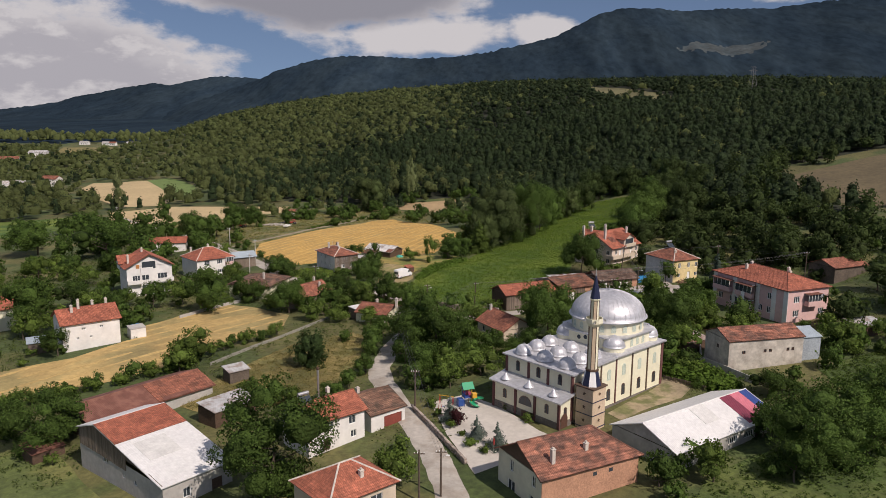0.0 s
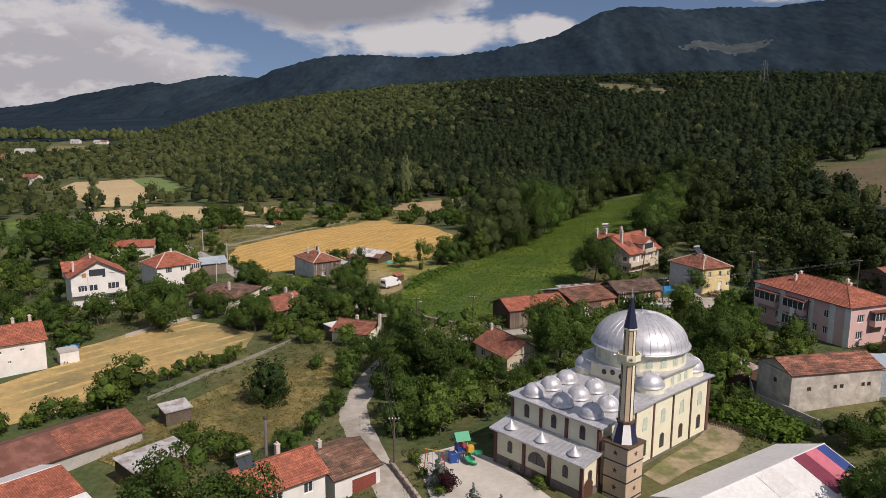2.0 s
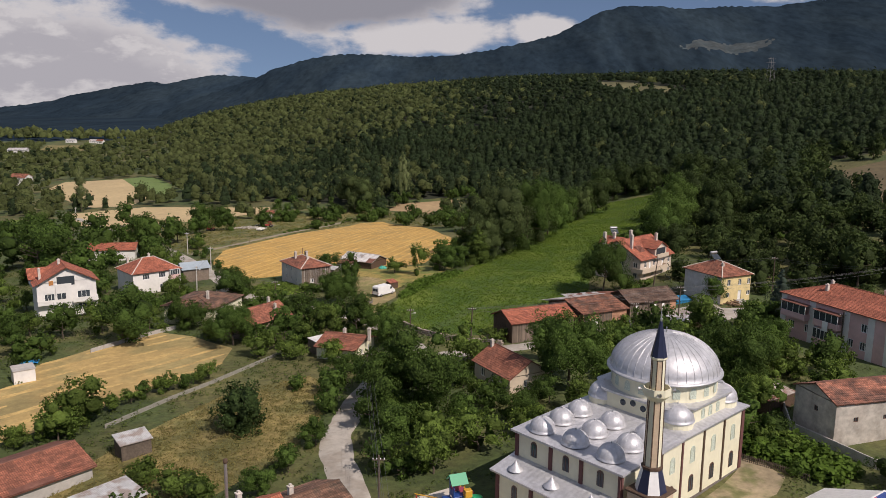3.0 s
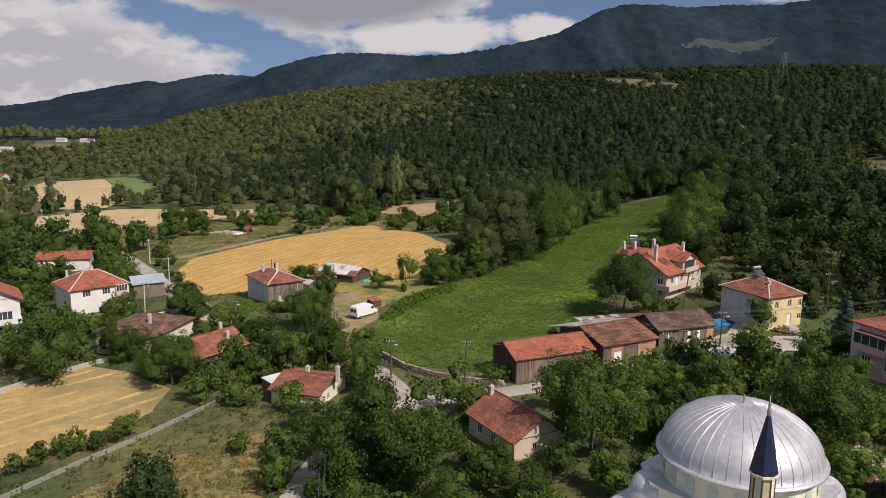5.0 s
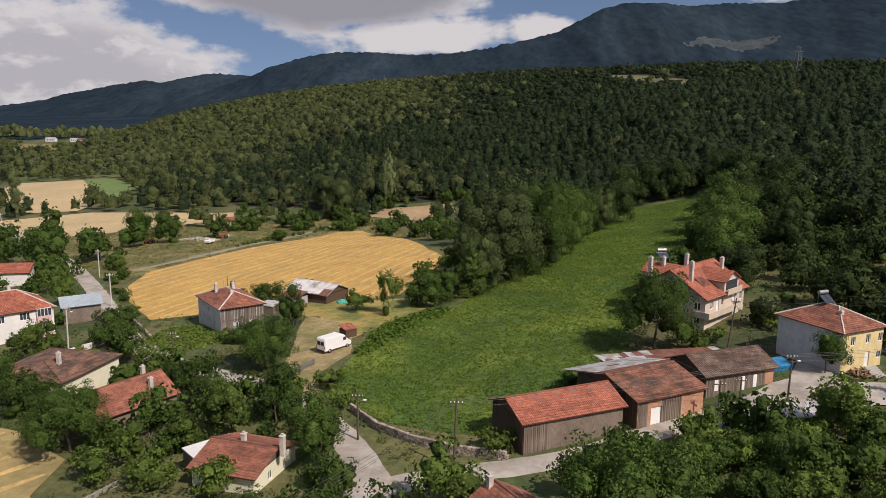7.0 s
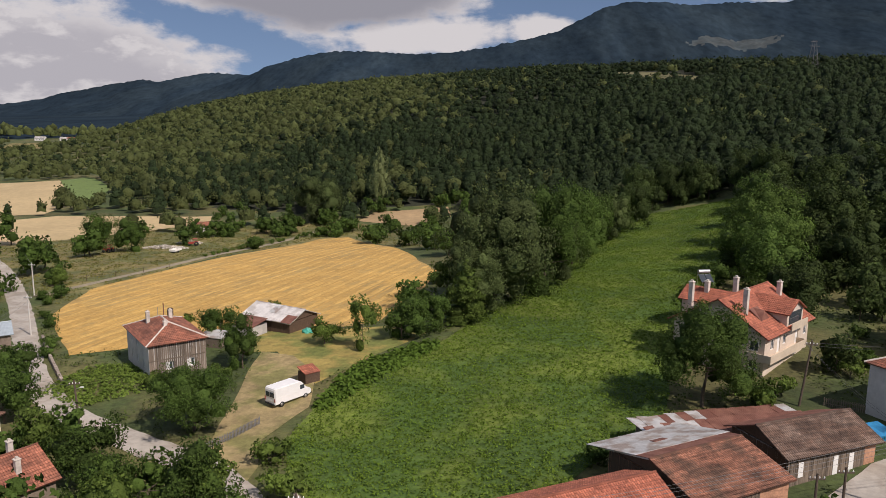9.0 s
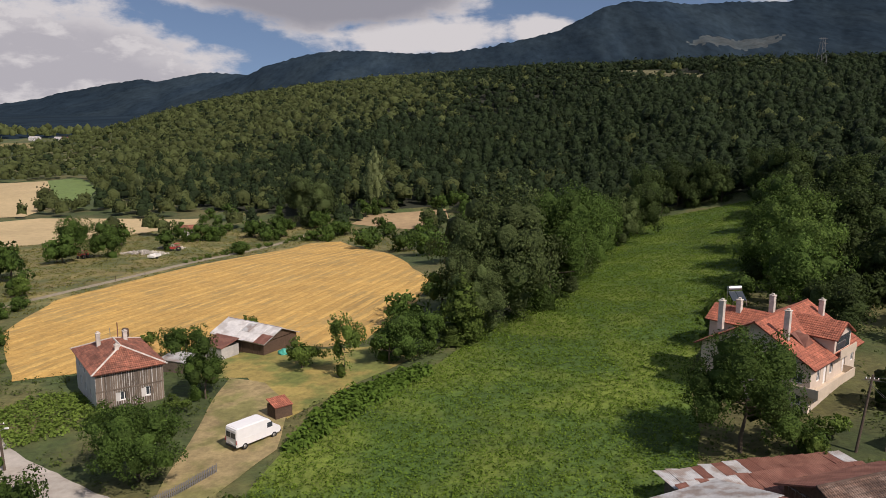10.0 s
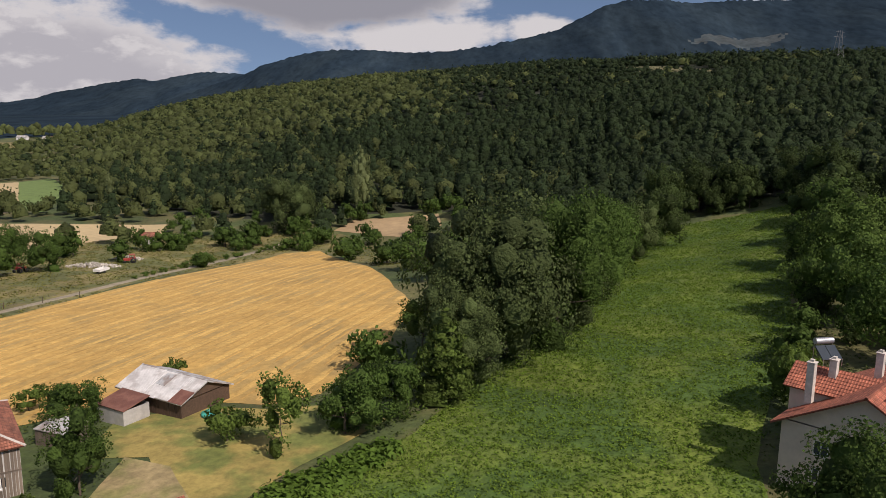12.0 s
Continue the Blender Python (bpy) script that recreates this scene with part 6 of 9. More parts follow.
LATTICE = material("pierced_white_panel", (0.50, 0.56, 0.47), 0.8, grain=(9, 0.45), wide=(0.5, 0.1))
MW, MP, ML, MM = 14.33, 2.93, 10.98, 14.28      # width, and depths of porch, low hall and main hall
mosque = thing("mosque", "cream mosque with silver lead domes and minaret", "mosque", 17.38, 105.93, 5.4, -47.63)
Z_PORCH, Z_LOW, Z_MAIN = 4.5, 8.15, 8.5
IN = 0.55                                        # how far the eaves stand out


def lead_roof(name, x0, y0, x1, y1, z0, z1, thick=0.22):
    """A nearly flat leaded roof: y0 edge at z0, y1 edge at z1."""
    bm = bmesh.new()
    slab_roof(bm, [(x0, y0, z0), (x1, y0, z0), (x1, y1, z1), (x0, y1, z1)], thick)
    return part(name, bm, LEAD, mosque)


def hall(x0, y0, x1, y1, z0, z1):
    bm = bmesh.new()
    for p, q in (((x0, y0), (x1, y0)), ((x1, y0), (x1, y1)), ((x1, y1), (x0, y1)), ((x0, y1), (x0, y0))):
        wall_face(bm, p, q, z0, z1, [])
    return part("wall", bm, CREAM, mosque)


def block(name, x0, y0, z0, x1, y1, z1, mat, bevel=0.0, parent=None):
    bm = bmesh.new()
    box(bm, x0, y0, z0, x1, y1, z1, bevel)
    return part(name, bm, mat, parent or mosque)


def arch_window(face, s, z, w, h, mat=None, pane=None, bars=True):
    """A round-headed window on the front (face F, y given) or the right wall (face R, x given)."""
    side, d = face

    def put(px, off, pz):
        return (px, d - off, pz) if side == "F" else (d + off, px, pz)
    n = 8
    arc = [(w / 2 * math.cos(math.pi * i / n), h - w / 2 + w / 2 * math.sin(math.pi * i / n)) for i in range(n + 1)]
    out = [(-w / 2, 0), (w / 2, 0)] + arc
    q = 1 - 0.16 / w
    inn = [(x * q, 0.08 + (y - 0.08) * (1 - 0.16 / h)) for x, y in out]
    bm = bmesh.new()
    for off in (0.05,):
        vo = [bm.verts.new(put(s + x, off, z + y)) for x, y in out]
        vi = [bm.verts.new(put(s + x, off, z + y)) for x, y in inn]
        vb = [bm.verts.new(put(s + x, -0.1, z + y)) for x, y in out]
        for i in range(len(out)):
            k = (i + 1) % len(out)
            bm.faces.new((vo[i], vo[k], vi[k], vi[i]))
            bm.faces.new((vo[i], vb[i], vb[k], vo[k]))
    if bars:
        a, b = put(s - 0.03, 0.045, z + 0.05), put(s + 0.03, 0.02, z + h - 0.1)
        box(bm, min(a[0], b[0]), min(a[1], b[1]), a[2], max(a[0], b[0]), max(a[1], b[1]), b[2])
    f = part("window", bm, mat or DARK_FRAME, mosque)
    bm = bmesh.new()
    bm.faces.new([bm.verts.new(put(s + x, 0.015, z + y)) for x, y in inn])
    part("pane", bm, pane or GLASS, f)


def dome(name, x, y, z, r, h, ribs=16, flare=0.1, parent=None):
    """A lead dome with raised seams and a small finial."""
    bm = bmesh.new()
    prof = [(r + flare, 0.0), (r + flare, 0.12), (r, 0.18)]
    k = 12
    prof += [(r * math.cos(math.pi / 2 * i / k), 0.18 + h * math.sin(math.pi / 2 * i / k)) for i in range(1, k)] + [(0, 0.18 + h)]
    lathe(bm, prof, 48 if r > 3 else 24, (x, y, z))
    d = part(name, bm, LEAD, parent or mosque)
    bm = bmesh.new()
    for j in range(ribs):
        a = 2 * math.pi * j / ribs
        for i in range(k - 1):
            t0, t1 = math.pi / 2 * i / k, math.pi / 2 * (i + 1) / k
            p, q = [(x + r * 1.003 * math.cos(t) * math.cos(a), y + r * 1.003 * math.cos(t) * math.sin(a), z + 0.18 + h * 1.003 * math.sin(t)) for t in (t0, t1)]
            tube(bm, p, q, 0.02 if r > 3 else 0.012, n=4, cap=False)
    part("seam", bm, LEAD, d)
    bm = bmesh.new()
    lathe(bm, [(0.12, 0), (0.05, 0.15), (0.13, 0.3), (0.04, 0.42), (0.08, 0.52), (0, 0.8)] if r > 3 else [(0.06, 0), (0.07, 0.12), (0, 0.35)], 8, (x, y, z + 0.16 + h))
    part("finial", bm, STEEL, d)
    return d


# porch, low hall and main hall
hall(-MW + IN, IN, -IN, MP + 1, -1.0, Z_PORCH - 0.1)
hall(-MW + IN, MP + IN, -IN, MP + ML, -1.0, Z_LOW - 0.12)
hall(-MW + IN, MP + ML, -IN, MP + ML + MM - IN, -1.0, Z_MAIN - 0.12)
block("plinth", -MW + IN - 0.08, IN - 0.08, -1.2, -IN + 0.08, MP + 1, 1.15, COURSE)
block("plinth", -MW + IN - 0.08, MP + 1.2, -1.2, -IN + 0.08, MP + ML + MM - IN + 0.08, 0.75, COURSE)
lead_roof("porch_roof", -MW - 0.1, -0.1, 0.1, MP + IN + 0.3, Z_PORCH, Z_PORCH + 0.75)
lead_roof("low_roof", -MW, MP, 0, MP + ML + 0.1, Z_LOW, Z_LOW + 0.35)
bm = bmesh.new()
y0, y1 = MP + ML - 0.1, MP + ML + MM
for q in ([(-MW, y0, Z_MAIN), (0, y0, Z_MAIN), (-1.4, y0 + 1.4, Z_MAIN + 0.35), (-MW + 1.4, y0 + 1.4, Z_MAIN + 0.35)], [(0, y0, Z_MAIN), (0, y1, Z_MAIN), (-1.4, y1 - 1.4, Z_MAIN + 0.35), (-1.4, y0 + 1.4, Z_MAIN + 0.35)],
          [(0, y1, Z_MAIN), (-MW, y1, Z_MAIN), (-MW + 1.4, y1 - 1.4, Z_MAIN + 0.35), (-1.4, y1 - 1.4, Z_MAIN + 0.35)], [(-MW, y1, Z_MAIN), (-MW, y0, Z_MAIN), (-MW + 1.4, y0 + 1.4, Z_MAIN + 0.35), (-MW + 1.4, y1 - 1.4, Z_MAIN + 0.35)]):
    slab_roof(bm, q, 0.25)
part("main_roof", bm, LEAD, mosque)
# upper tier with cut corners, drum and great dome
CX, CY = -MW / 2, MP + ML + MM / 2


def prism(name, pts, z0, z1, mat):
    bm = bmesh.new()
    lo, hi = [bm.verts.new((x, y, z0)) for x, y in pts], [bm.verts.new((x, y, z1)) for x, y in pts]
    uv = bm.loops.layers.uv.verify()
    for i in range(len(pts)):
        k = (i + 1) % len(pts)
        bm.faces.new((lo[i], lo[k], hi[k], hi[i]))
    bm.faces.new(hi)
    bm.faces.new(lo[::-1])
    for f in bm.faces:
        for lp in f.loops:
            lp[uv].uv = lp.vert.co.xy
    return part(name, bm, mat, mosque)


def cut_square(s, c):
    return [(CX + x, CY + y) for x, y in ((-s + c, -s), (s - c, -s), (s, -s + c), (s, s - c), (s - c, s), (-s + c, s), (-s, s - c), (-s, -s + c))]


prism("upper_wall", cut_square(6.0, 2.6), Z_MAIN, 10.6, CREAM)
prism("cornice", cut_square(6.45, 2.5), 10.6, 10.82, LEAD)
for sx, sy in ((-1, -1), (1, -1), (1, 1), (-1, 1)):
    x, y = CX + sx * 4.75, CY + sy * 4.75
    bm = bmesh.new()
    lathe(bm, [(1.75, 0), (1.75, 0.75)], 20, (x, y, Z_MAIN + 0.1), smooth=False)
    part("turret_wall", bm, CREAM, mosque)
    dome("small_dome", x, y, Z_MAIN + 0.85, 1.75, 1.55, 12)
    # stepped buttress that climbs to the drum
    for i in range(3):
        a, b = 6.2 - i * 0.5, 0.55
        block("buttress_step", CX + sx * (a - 1.2) - b, CY + sy * 2.9 - b, 8.6, CX + sx * (a - 1.2) + b, CY + sy * 2.9 + b, 9.5 + 0.5 * i, CREAM, 0.04)
bm = bmesh.new()
lathe(bm, [(5.95, 0), (5.95, 2.1)], 32, (CX, CY, 10.75), smooth=False)
part("drum", bm, CREAM, mosque)
for i in range(20):
    a = 2 * math.pi * (i + 0.5) / 20
    bm = bmesh.new()
    w, r = 0.40, 5.975
    m = Matrix.Translation((CX, CY, 11.25)) @ Matrix.Rotation(a, 4, "Z")
    q = [(r, -w, 0), (r, w, 0), (r, w, 0.8), (r, w * 0.6, 1.05), (r, 0, 1.15), (r, -w * 0.6, 1.05), (r, -w, 0.8)]
    f = bm.faces.new([bm.verts.new(m @ Vector(p)) for p in q])
    part("drum_window", bm, LATTICE, mosque, "pierced drum window")
bm = bmesh.new()
lathe(bm, [(5.95, 0), (6.5, 0.05), (6.5, 0.2), (6.15, 0.3)], 48, (CX, CY, 12.75))
part("cornice", bm, LEAD, mosque)
dome("great_dome", CX, CY, 12.9, 6.12, 3.95, 40)
# nine domes over the low hall, small peaks on the porch
for i in range(3):
    for j in range(3):
        dome("hall_dome", -MW + 2.6 + i * 4.4, MP + 2.2 + j * 3.2, Z_LOW + 0.12 + 0.1 * j, 1.38, 1.3, 14)
for i in range(3):
    bm = bmesh.new()
    lathe(bm, [(0.85, 0), (0.8, 0.12), (0.42, 0.45), (0.2, 0.8), (0.05, 1.05), (0, 1.15)], 12, (-MW + 2.3 + i * 4.85, 1.35, Z_PORCH + 0.3))
    part("porch_peak", bm, LEAD, mosque)
# pilasters
for x in (-MW + IN, -MW + 5.2, -5.2, -IN):
    block("pilaster", x - 0.22, IN - 0.16, 0, x + 0.22, IN + 0.1, Z_PORCH - 0.2, MAROON)
for x in (-MW + IN, -MW + 5.2, -5.2, -IN):
    block("pilaster", x - 0.22, MP + IN - 0.14, 4.9, x + 0.22, MP + IN + 0.1, Z_LOW - 0.25, MAROON)
for i, y in enumerate((MP + IN, MP + ML - 3.4, MP + ML + 0.6, MP + ML + 5.0, MP + ML + 9.4, MP + ML + MM - IN)):
    block("pilaster", -IN - 0.1, y - (0.3 if i in (0, 5) else 0.13), 0.75, -IN + 0.14, y + (0.3 if i in (0, 5) else 0.13), (Z_LOW if i < 2 else Z_MAIN) - 0.3, MAROON if i in (0, 2, 5) else TIMBER)
# windows
for x, w in ((-MW + 2.9, 0.75), (-2.9, 0.75)):
    arch_window(("F", IN), x, 2.0, w, 1.5)
arch_window(("F", IN), CX, 2.0, 2.6, 1.5)
for x in (-MW + 2.9, CX, -2.9):
    arch_window(("F", MP + IN), x, 5.75, 0.8, 1.7)
for y in (MP + ML + 2.8, MP + ML + 7.2, MP + ML + 11.6):
    arch_window(("R", -IN), y, 1.6, 0.95, 1.9)
    arch_window(("R", -IN), y, 4.9, 0.95, 1.9, LATTICE, LATTICE, False)
for y in (MP + 3.3, MP + ML - 1.2):
    arch_window(("R", -IN), y, 4.9, 0.95, 1.8, LATTICE, LATTICE, False)
arch_window(("R", -IN), MP + ML - 1.2, 1.6, 0.95, 1.9)
arch_window(("R", -IN), 2.0, 1.9, 0.7, 1.4)
for y in (CY - 1.6, CY, CY + 1.6):
    arch_window(("R", CX + 6.0), y, 8.95, 0.7, 1.2, LATTICE, LATTICE, False)
for x in (CX - 1.3, CX, CX + 1.3):
    bm = bmesh.new()
    lathe(bm, [(0, 0.05), (0.36, 0.05), (0.36, 0)], 14)
    bm.transform(Matrix.Translation((x, CY - 6.0, 9.75 + (0.25 if x == CX else 0))) @ Matrix.Rotation(math.pi / 2, 4, "X"))
    part("round_window", bm, GLASS, mosque)
block("door", -3.6 - 4.2, IN - 0.12, -0.3, -3.6 - 3.2, IN - 0.06, 1.1, TIMBER)
for x in (-MW + 2.0, -9.2, -5.9):
    block("cellar_window", x - 0.4, IN - 0.11, 0.35, x + 0.4, IN - 0.07, 0.9, GLASS)
bm = bmesh.new()
q = [(0, 0.9, 0), (0, 2.5, 0), (0, 2.5, 1.7), (0, 2.2, 2.2), (0, 1.7, 2.45), (0, 1.2, 2.2), (0, 0.9, 1.7)]
f = bm.faces.new([bm.verts.new((-IN + 0.12 + x, y, z)) for x, y, z in q])
part("side_door", bm, DARK_FRAME, mosque)
# minaret
TX, TY = 1.75, 5.0
block("tower", TX - 1.55, TY - 1.55, -1.2, TX + 1.55, TY + 1.55, 6.6, SAND, 0.05)
for z in (0.5, 2.55, 4.6):
    block("band", TX - 1.6, TY - 1.6, z, TX + 1.6, TY + 1.6, z + 0.13, NAVY)
    for fx, fy, rot in ((0, -1.6, 0), (1.6, 0, 90)):
        bm = bmesh.new()
        pts = [(math.sin(math.pi * i / 5) * (0.36 if i % 2 == 0 else 0.15), math.cos(math.pi * i / 5) * (0.36 if i % 2 == 0 else 0.15)) for i in range(10)]
        bm.faces.new([bm.verts.new((x, -0.01, y)) for x, y in pts])
        bm.transform(Matrix.Translation((TX + fx, TY + fy, z + 1.15)) @ Matrix.Rotation(radians(rot), 4, "Z"))
        part("star", bm, TIMBER, mosque)
block("tower_cap", TX - 1.75, TY - 1.75, 6.6, TX + 1.75, TY + 1.75, 6.82, TIMBER, 0.04)


def octagon(name, profile, mat, every=None):
    bm = bmesh.new()
    lathe(bm, profile, 8, (0, 0, 0), smooth=False)
    if every is not None:
        for i, f in enumerate(bm.faces):
            f.material_index = i % 2
    bm.transform(Matrix.Translation((TX, TY, 0)) @ Matrix.Rotation(math.pi / 8, 4, "Z"))
    return part(name, bm, [mat, every or mat], mosque)


octagon("transition", [(1.5, 6.82), (0.95, 9.0), (0, 9.0)], FRAME, NAVY)
octagon("collar", [(1.02, 9.0), (1.02, 9.25), (0.8, 9.3)], TIMBER)
octagon("shaft", [(0.80, 9.2), (0.74, 16.0)], SAND, CREAM)
octagon("balcony", [(0.75, 15.7), (1.0, 16.0), (1.3, 16.3), (1.3, 17.0), (1.2, 17.0), (1.2, 16.4), (0.6, 16.4)], CREAM)
octagon("upper_shaft", [(0.64, 16.4), (0.62, 19.8)], SAND, CREAM)
octagon("collar", [(0.62, 19.6), (0.78, 19.75), (0.78, 19.9), (0.7, 19.92)], CREAM)
octagon("spire", [(0.76, 19.9), (0.45, 21.5), (0.12, 23.2), (0, 23.3)], NAVY)
bm = bmesh.new()
lathe(bm, [(0.08, 23.2), (0.14, 23.45), (0.05, 23.6), (0.1, 23.8), (0.03, 24.0), (0, 24.6)], 8, (TX, TY, 0))
part("finial", bm, STEEL, mosque)
for z in range(4):
    a = math.pi / 2 * z + 0.7
    bm = bmesh.new()
    lathe(bm, [(0.06, 0), (0.22, 0.3), (0.22, 0.33)], 8)
    bm.transform(Matrix.Translation((TX + 1.35 * math.cos(a), TY + 1.35 * math.sin(a), 16.7)) @ Matrix.Rotation(a, 4, "Z") @ Matrix.Rotation(math.pi / 2, 4, "Y"))
    part("loudspeaker", bm, STEEL, mosque)
for i in range(8):
    a = math.pi / 4 * i + math.pi / 8
    bm = bmesh.new()
    tube(bm, (TX + 0.80 * math.cos(a), TY + 0.80 * math.sin(a), 9.25), (TX + 0.74 * math.cos(a), TY + 0.74 * math.sin(a), 15.9), 0.06, n=4)
    tube(bm, (TX + 0.64 * math.cos(a), TY + 0.64 * math.sin(a), 16.5), (TX + 0.62 * math.cos(a), TY + 0.62 * math.sin(a), 19.7), 0.05, n=4)
    part("stripe", bm, TIMBER, mosque)

# ---- additions to the houses ----
by_name = lambda name: bpy.data.objects[name]


def local_slab(top, pts, mat, name="roof_sheet", tiled=False, lift=0.05):
    bm = bmesh.new()
    slab_roof(bm, [(x, y, z + lift) for x, y, z in pts], 0.04, tiled=tiled)
    return part(name, bm, mat, top)


def on_slope(top, L, W, he, hr, u0, u1, t0, t1, mat, ridge=0.0, name="roof_sheet", tiled=False, lift=0.06):
    """A sheet laid on the near slope of a gabled roof, from t0 to t1 of the way up."""
    y0, y1 = -W / 2 + (ridge + W / 2) * t0, -W / 2 + (ridge + W / 2) * t1
    z0, z1 = he + hr * t0, he + hr * t1
    return local_slab(top, [(u0, y0, z0), (u1, y0, z0), (u1, y1, z1), (u0, y1, z1)], mat, name, tiled, lift)


ws = by_name("workshop")
for u0, u1, name, c in ((5.0, 7.4, "burgundy_sheet", (0.20, 0.035, 0.06)), (7.4, 9.7, "pink_sheet", (0.55, 0.16, 0.20)), (9.7, 11.5, "blue_sheet", (0.03, 0.06, 0.22))):
    on_slope(ws, 23.4, 11.9, 2.6, 2.3, u0, u1, 0.1, 0.99, ribbed(name, c, 0.3, rough=0.5))
on_slope(ws, 23.4, 11.9, 2.6, 2.3, -2.2, 1.0, 0.45, 0.97, ribbed("cream_sheet", (0.63, 0.62, 0.59), 0.3), lift=0.055)
sb = by_name("sheet_roof_barn")
on_slope(sb, 10.6, 23.0, 3.8, 3.4, -5.3, 5.3, 0.66, 1.0, TILES_NEW, 6.0, tiled=True)
on_slope(sb, 10.6, 23.0, 3.8, 3.4, -3.4, 1.2, 0.34, 0.6, MATS["cream_sheet"], 6.0)
lb = by_name("long_barn")
on_slope(lb, 22.8, 11.0, 3.3, 1.7, 0.6, 11.4, 0.02, 0.99, TILES, tiled=True)
on_slope(lb, 22.8, 11.0, 3.3, 1.7, 1.5, 6.5, 0.0, 0.16, RUSTY, lift=0.14)
cb = by_name("cart_barn")
local_slab(cb, [(5.9, 8.4, 3.05), (-5.9, 8.4, 3.05), (-5.75, 1.7, 4.78), (5.9, 1.7, 4.78)], GREY_SHEET, lift=0.08)
local_slab(cb, [(5.7, 1.8, 4.74), (-5.65, 1.8, 4.74), (-5.65, 0.1, 5.18), (5.7, 0.1, 5.18)], RUSTY)
local_slab(cb, [(0.2, 4.6, 4.03), (-1.4, 4.6, 4.03), (-1.4, 3.9, 4.21), (0.2, 3.9, 4.21)], RUSTY, lift=0.13)
sr = thing("sheet_roof_shed", "low shed under rusty and pale corrugated sheets", "shed", 38.0, 200.6, 5.8, 14)
bm = bmesh.new()
box(bm, -8.6, -2.6, -1.5, 8.6, 2.8, 2.25)
part("wall", bm, BOARDS, sr)
_sr = random.Random(12)
for row in range(2):
    u = -9.4
    while u < 9.3:
        w = _sr.uniform(0.9, 1.5)
        y0, y1 = (-3.1, 0.2) if row == 0 else (-0.1, 3.3)
        tip = 0.5 - 0.5 * abs(u) / 9.4
        local_slab(sr, [(u, y0, 2.45 - 0.1 * row + _sr.uniform(0, 0.08)), (u + w + 0.1, y0 + _sr.uniform(-0.2, 0.2), 2.45 - 0.1 * row), (u + w + 0.1, y1 + tip, 2.75 - 0.45 * row), (u, y1 + tip + _sr.uniform(-0.3, 0.3), 2.75 - 0.45 * row)], RUSTY if _sr.random() < (0.45 if u < -2 else 0.85) else MATS["galvanised_sheet"], lift=0.03 + 0.03 * _sr.random())
        u += w
# raw brick facing on the long side of the brick house, cream on the rest
bh = by_name("brick_house")
next(c for c in bh.children if c.name.startswith("wall")).data.materials[0] = material("pale_green_plaster", (0.60, 0.59, 0.47), 0.9, grain=(1.5, 0.06), wide=(0.4, 0.12))
bm = bmesh.new()
box(bm, -7.5, -4.79, -1.5, 7.5, -4.752, 5.35)
part("brick_facing", bm, BRICK, bh, "raw orange brick facing")
for x in (0.5, 3.0):
    bm = bmesh.new()
    box(bm, x - 0.3, -4.81, 3.9, x + 0.3, -4.80, 4.4)
    part("vent_window", bm, GLASS, bh)


def planks(top, x0, y0, x1, y1, z0, z1, seed, w=0.24, out=0.05, mat=None, level=None):
    """Upright boards side by side over a wall; each one a piece of its own."""
    rng = np.random.default_rng(seed)
    n = max(2, int(math.hypot(x1 - x0, y1 - y0) / w))
    bm = bmesh.new()
    box(bm, -0.5, -0.5, 0, 0.5, 0.5, 1)
    me = bpy.data.meshes.new("plank")
    bm.to_mesh(me)
    bm.free()
    me.materials.append(mat or BOARDS)
    a = math.atan2(y1 - y0, x1 - x0)
    for i in range(n):
        t = (i + 0.5) / n
        ob = new("plank", me)
        ob.parent = top
        hi = level(t) if level else z1
        lo = z0 + rng.uniform(-0.12, 0.05)
        ob.matrix_basis = Matrix.Translation((x0 + (x1 - x0) * t + math.sin(a) * (out + rng.uniform(-0.012, 0.012)), y0 + (y1 - y0) * t - math.cos(a) * (out + rng.uniform(-0.012, 0.012)), lo)) @ Matrix.Rotation(a, 4, "Z") @ Matrix.Rotation(rng.normal(0, 0.006), 4, "Y") @ Matrix.Diagonal((w * rng.uniform(0.82, 0.97), 0.03, hi - lo + rng.uniform(-0.05, 0.05), 1))


th = by_name("timber_house")
for x0, x1, z0, z1 in ((-3.95, -1.75, 0.1, 5.0), (-0.65, 1.25, 0.1, 5.0), (2.35, 3.95, 0.1, 5.0), (-1.75, -0.65, 2.25, 5.0), (1.25, 2.35, 2.25, 5.0), (-1.75, -0.65, 0.1, 1.05), (1.25, 2.35, 0.1, 1.05)):
    planks(th, x0, -5.95, x1, -5.95, z0, z1, int(x0 * 10) + 90)
bm = bmesh.new()
box(bm, -4.0, -6.04, 2.55, 4.0, -5.99, 2.7)
part("batten", bm, BOARDS, th)
planks(by_name("timber_barn"), -5.5, -3.7, 4.1, -3.7, -0.2, 3.15, 3)
planks(by_name("timber_barn"), -5.5, 3.7, -5.5, -3.7, -0.2, 3.1, 4, mat=TIMBER)
bm = bmesh.new()
box(bm, 4.1, -3.76, -0.2, 5.5, -3.702, 3.0)
part("brick_panel", bm, BRICK, by_name("timber_barn"), "orange brick end panel")
for x in (-3.9, 0.4, 2.4):
    bm = bmesh.new()
    box(bm, x - 0.3, -3.80, 0.8 if x < -3 else 0.1, x + 0.3, -3.785, 2.3)
    part("pale_board", bm, FRAME, by_name("timber_barn"))
planks(by_name("cart_barn"), -5.15, -5.78, -3.7, -5.78, -0.2, 3.5, 13)
planks(by_name("cart_barn"), -1.5, -5.78, 1.6, -5.78, -0.2, 3.5, 14)
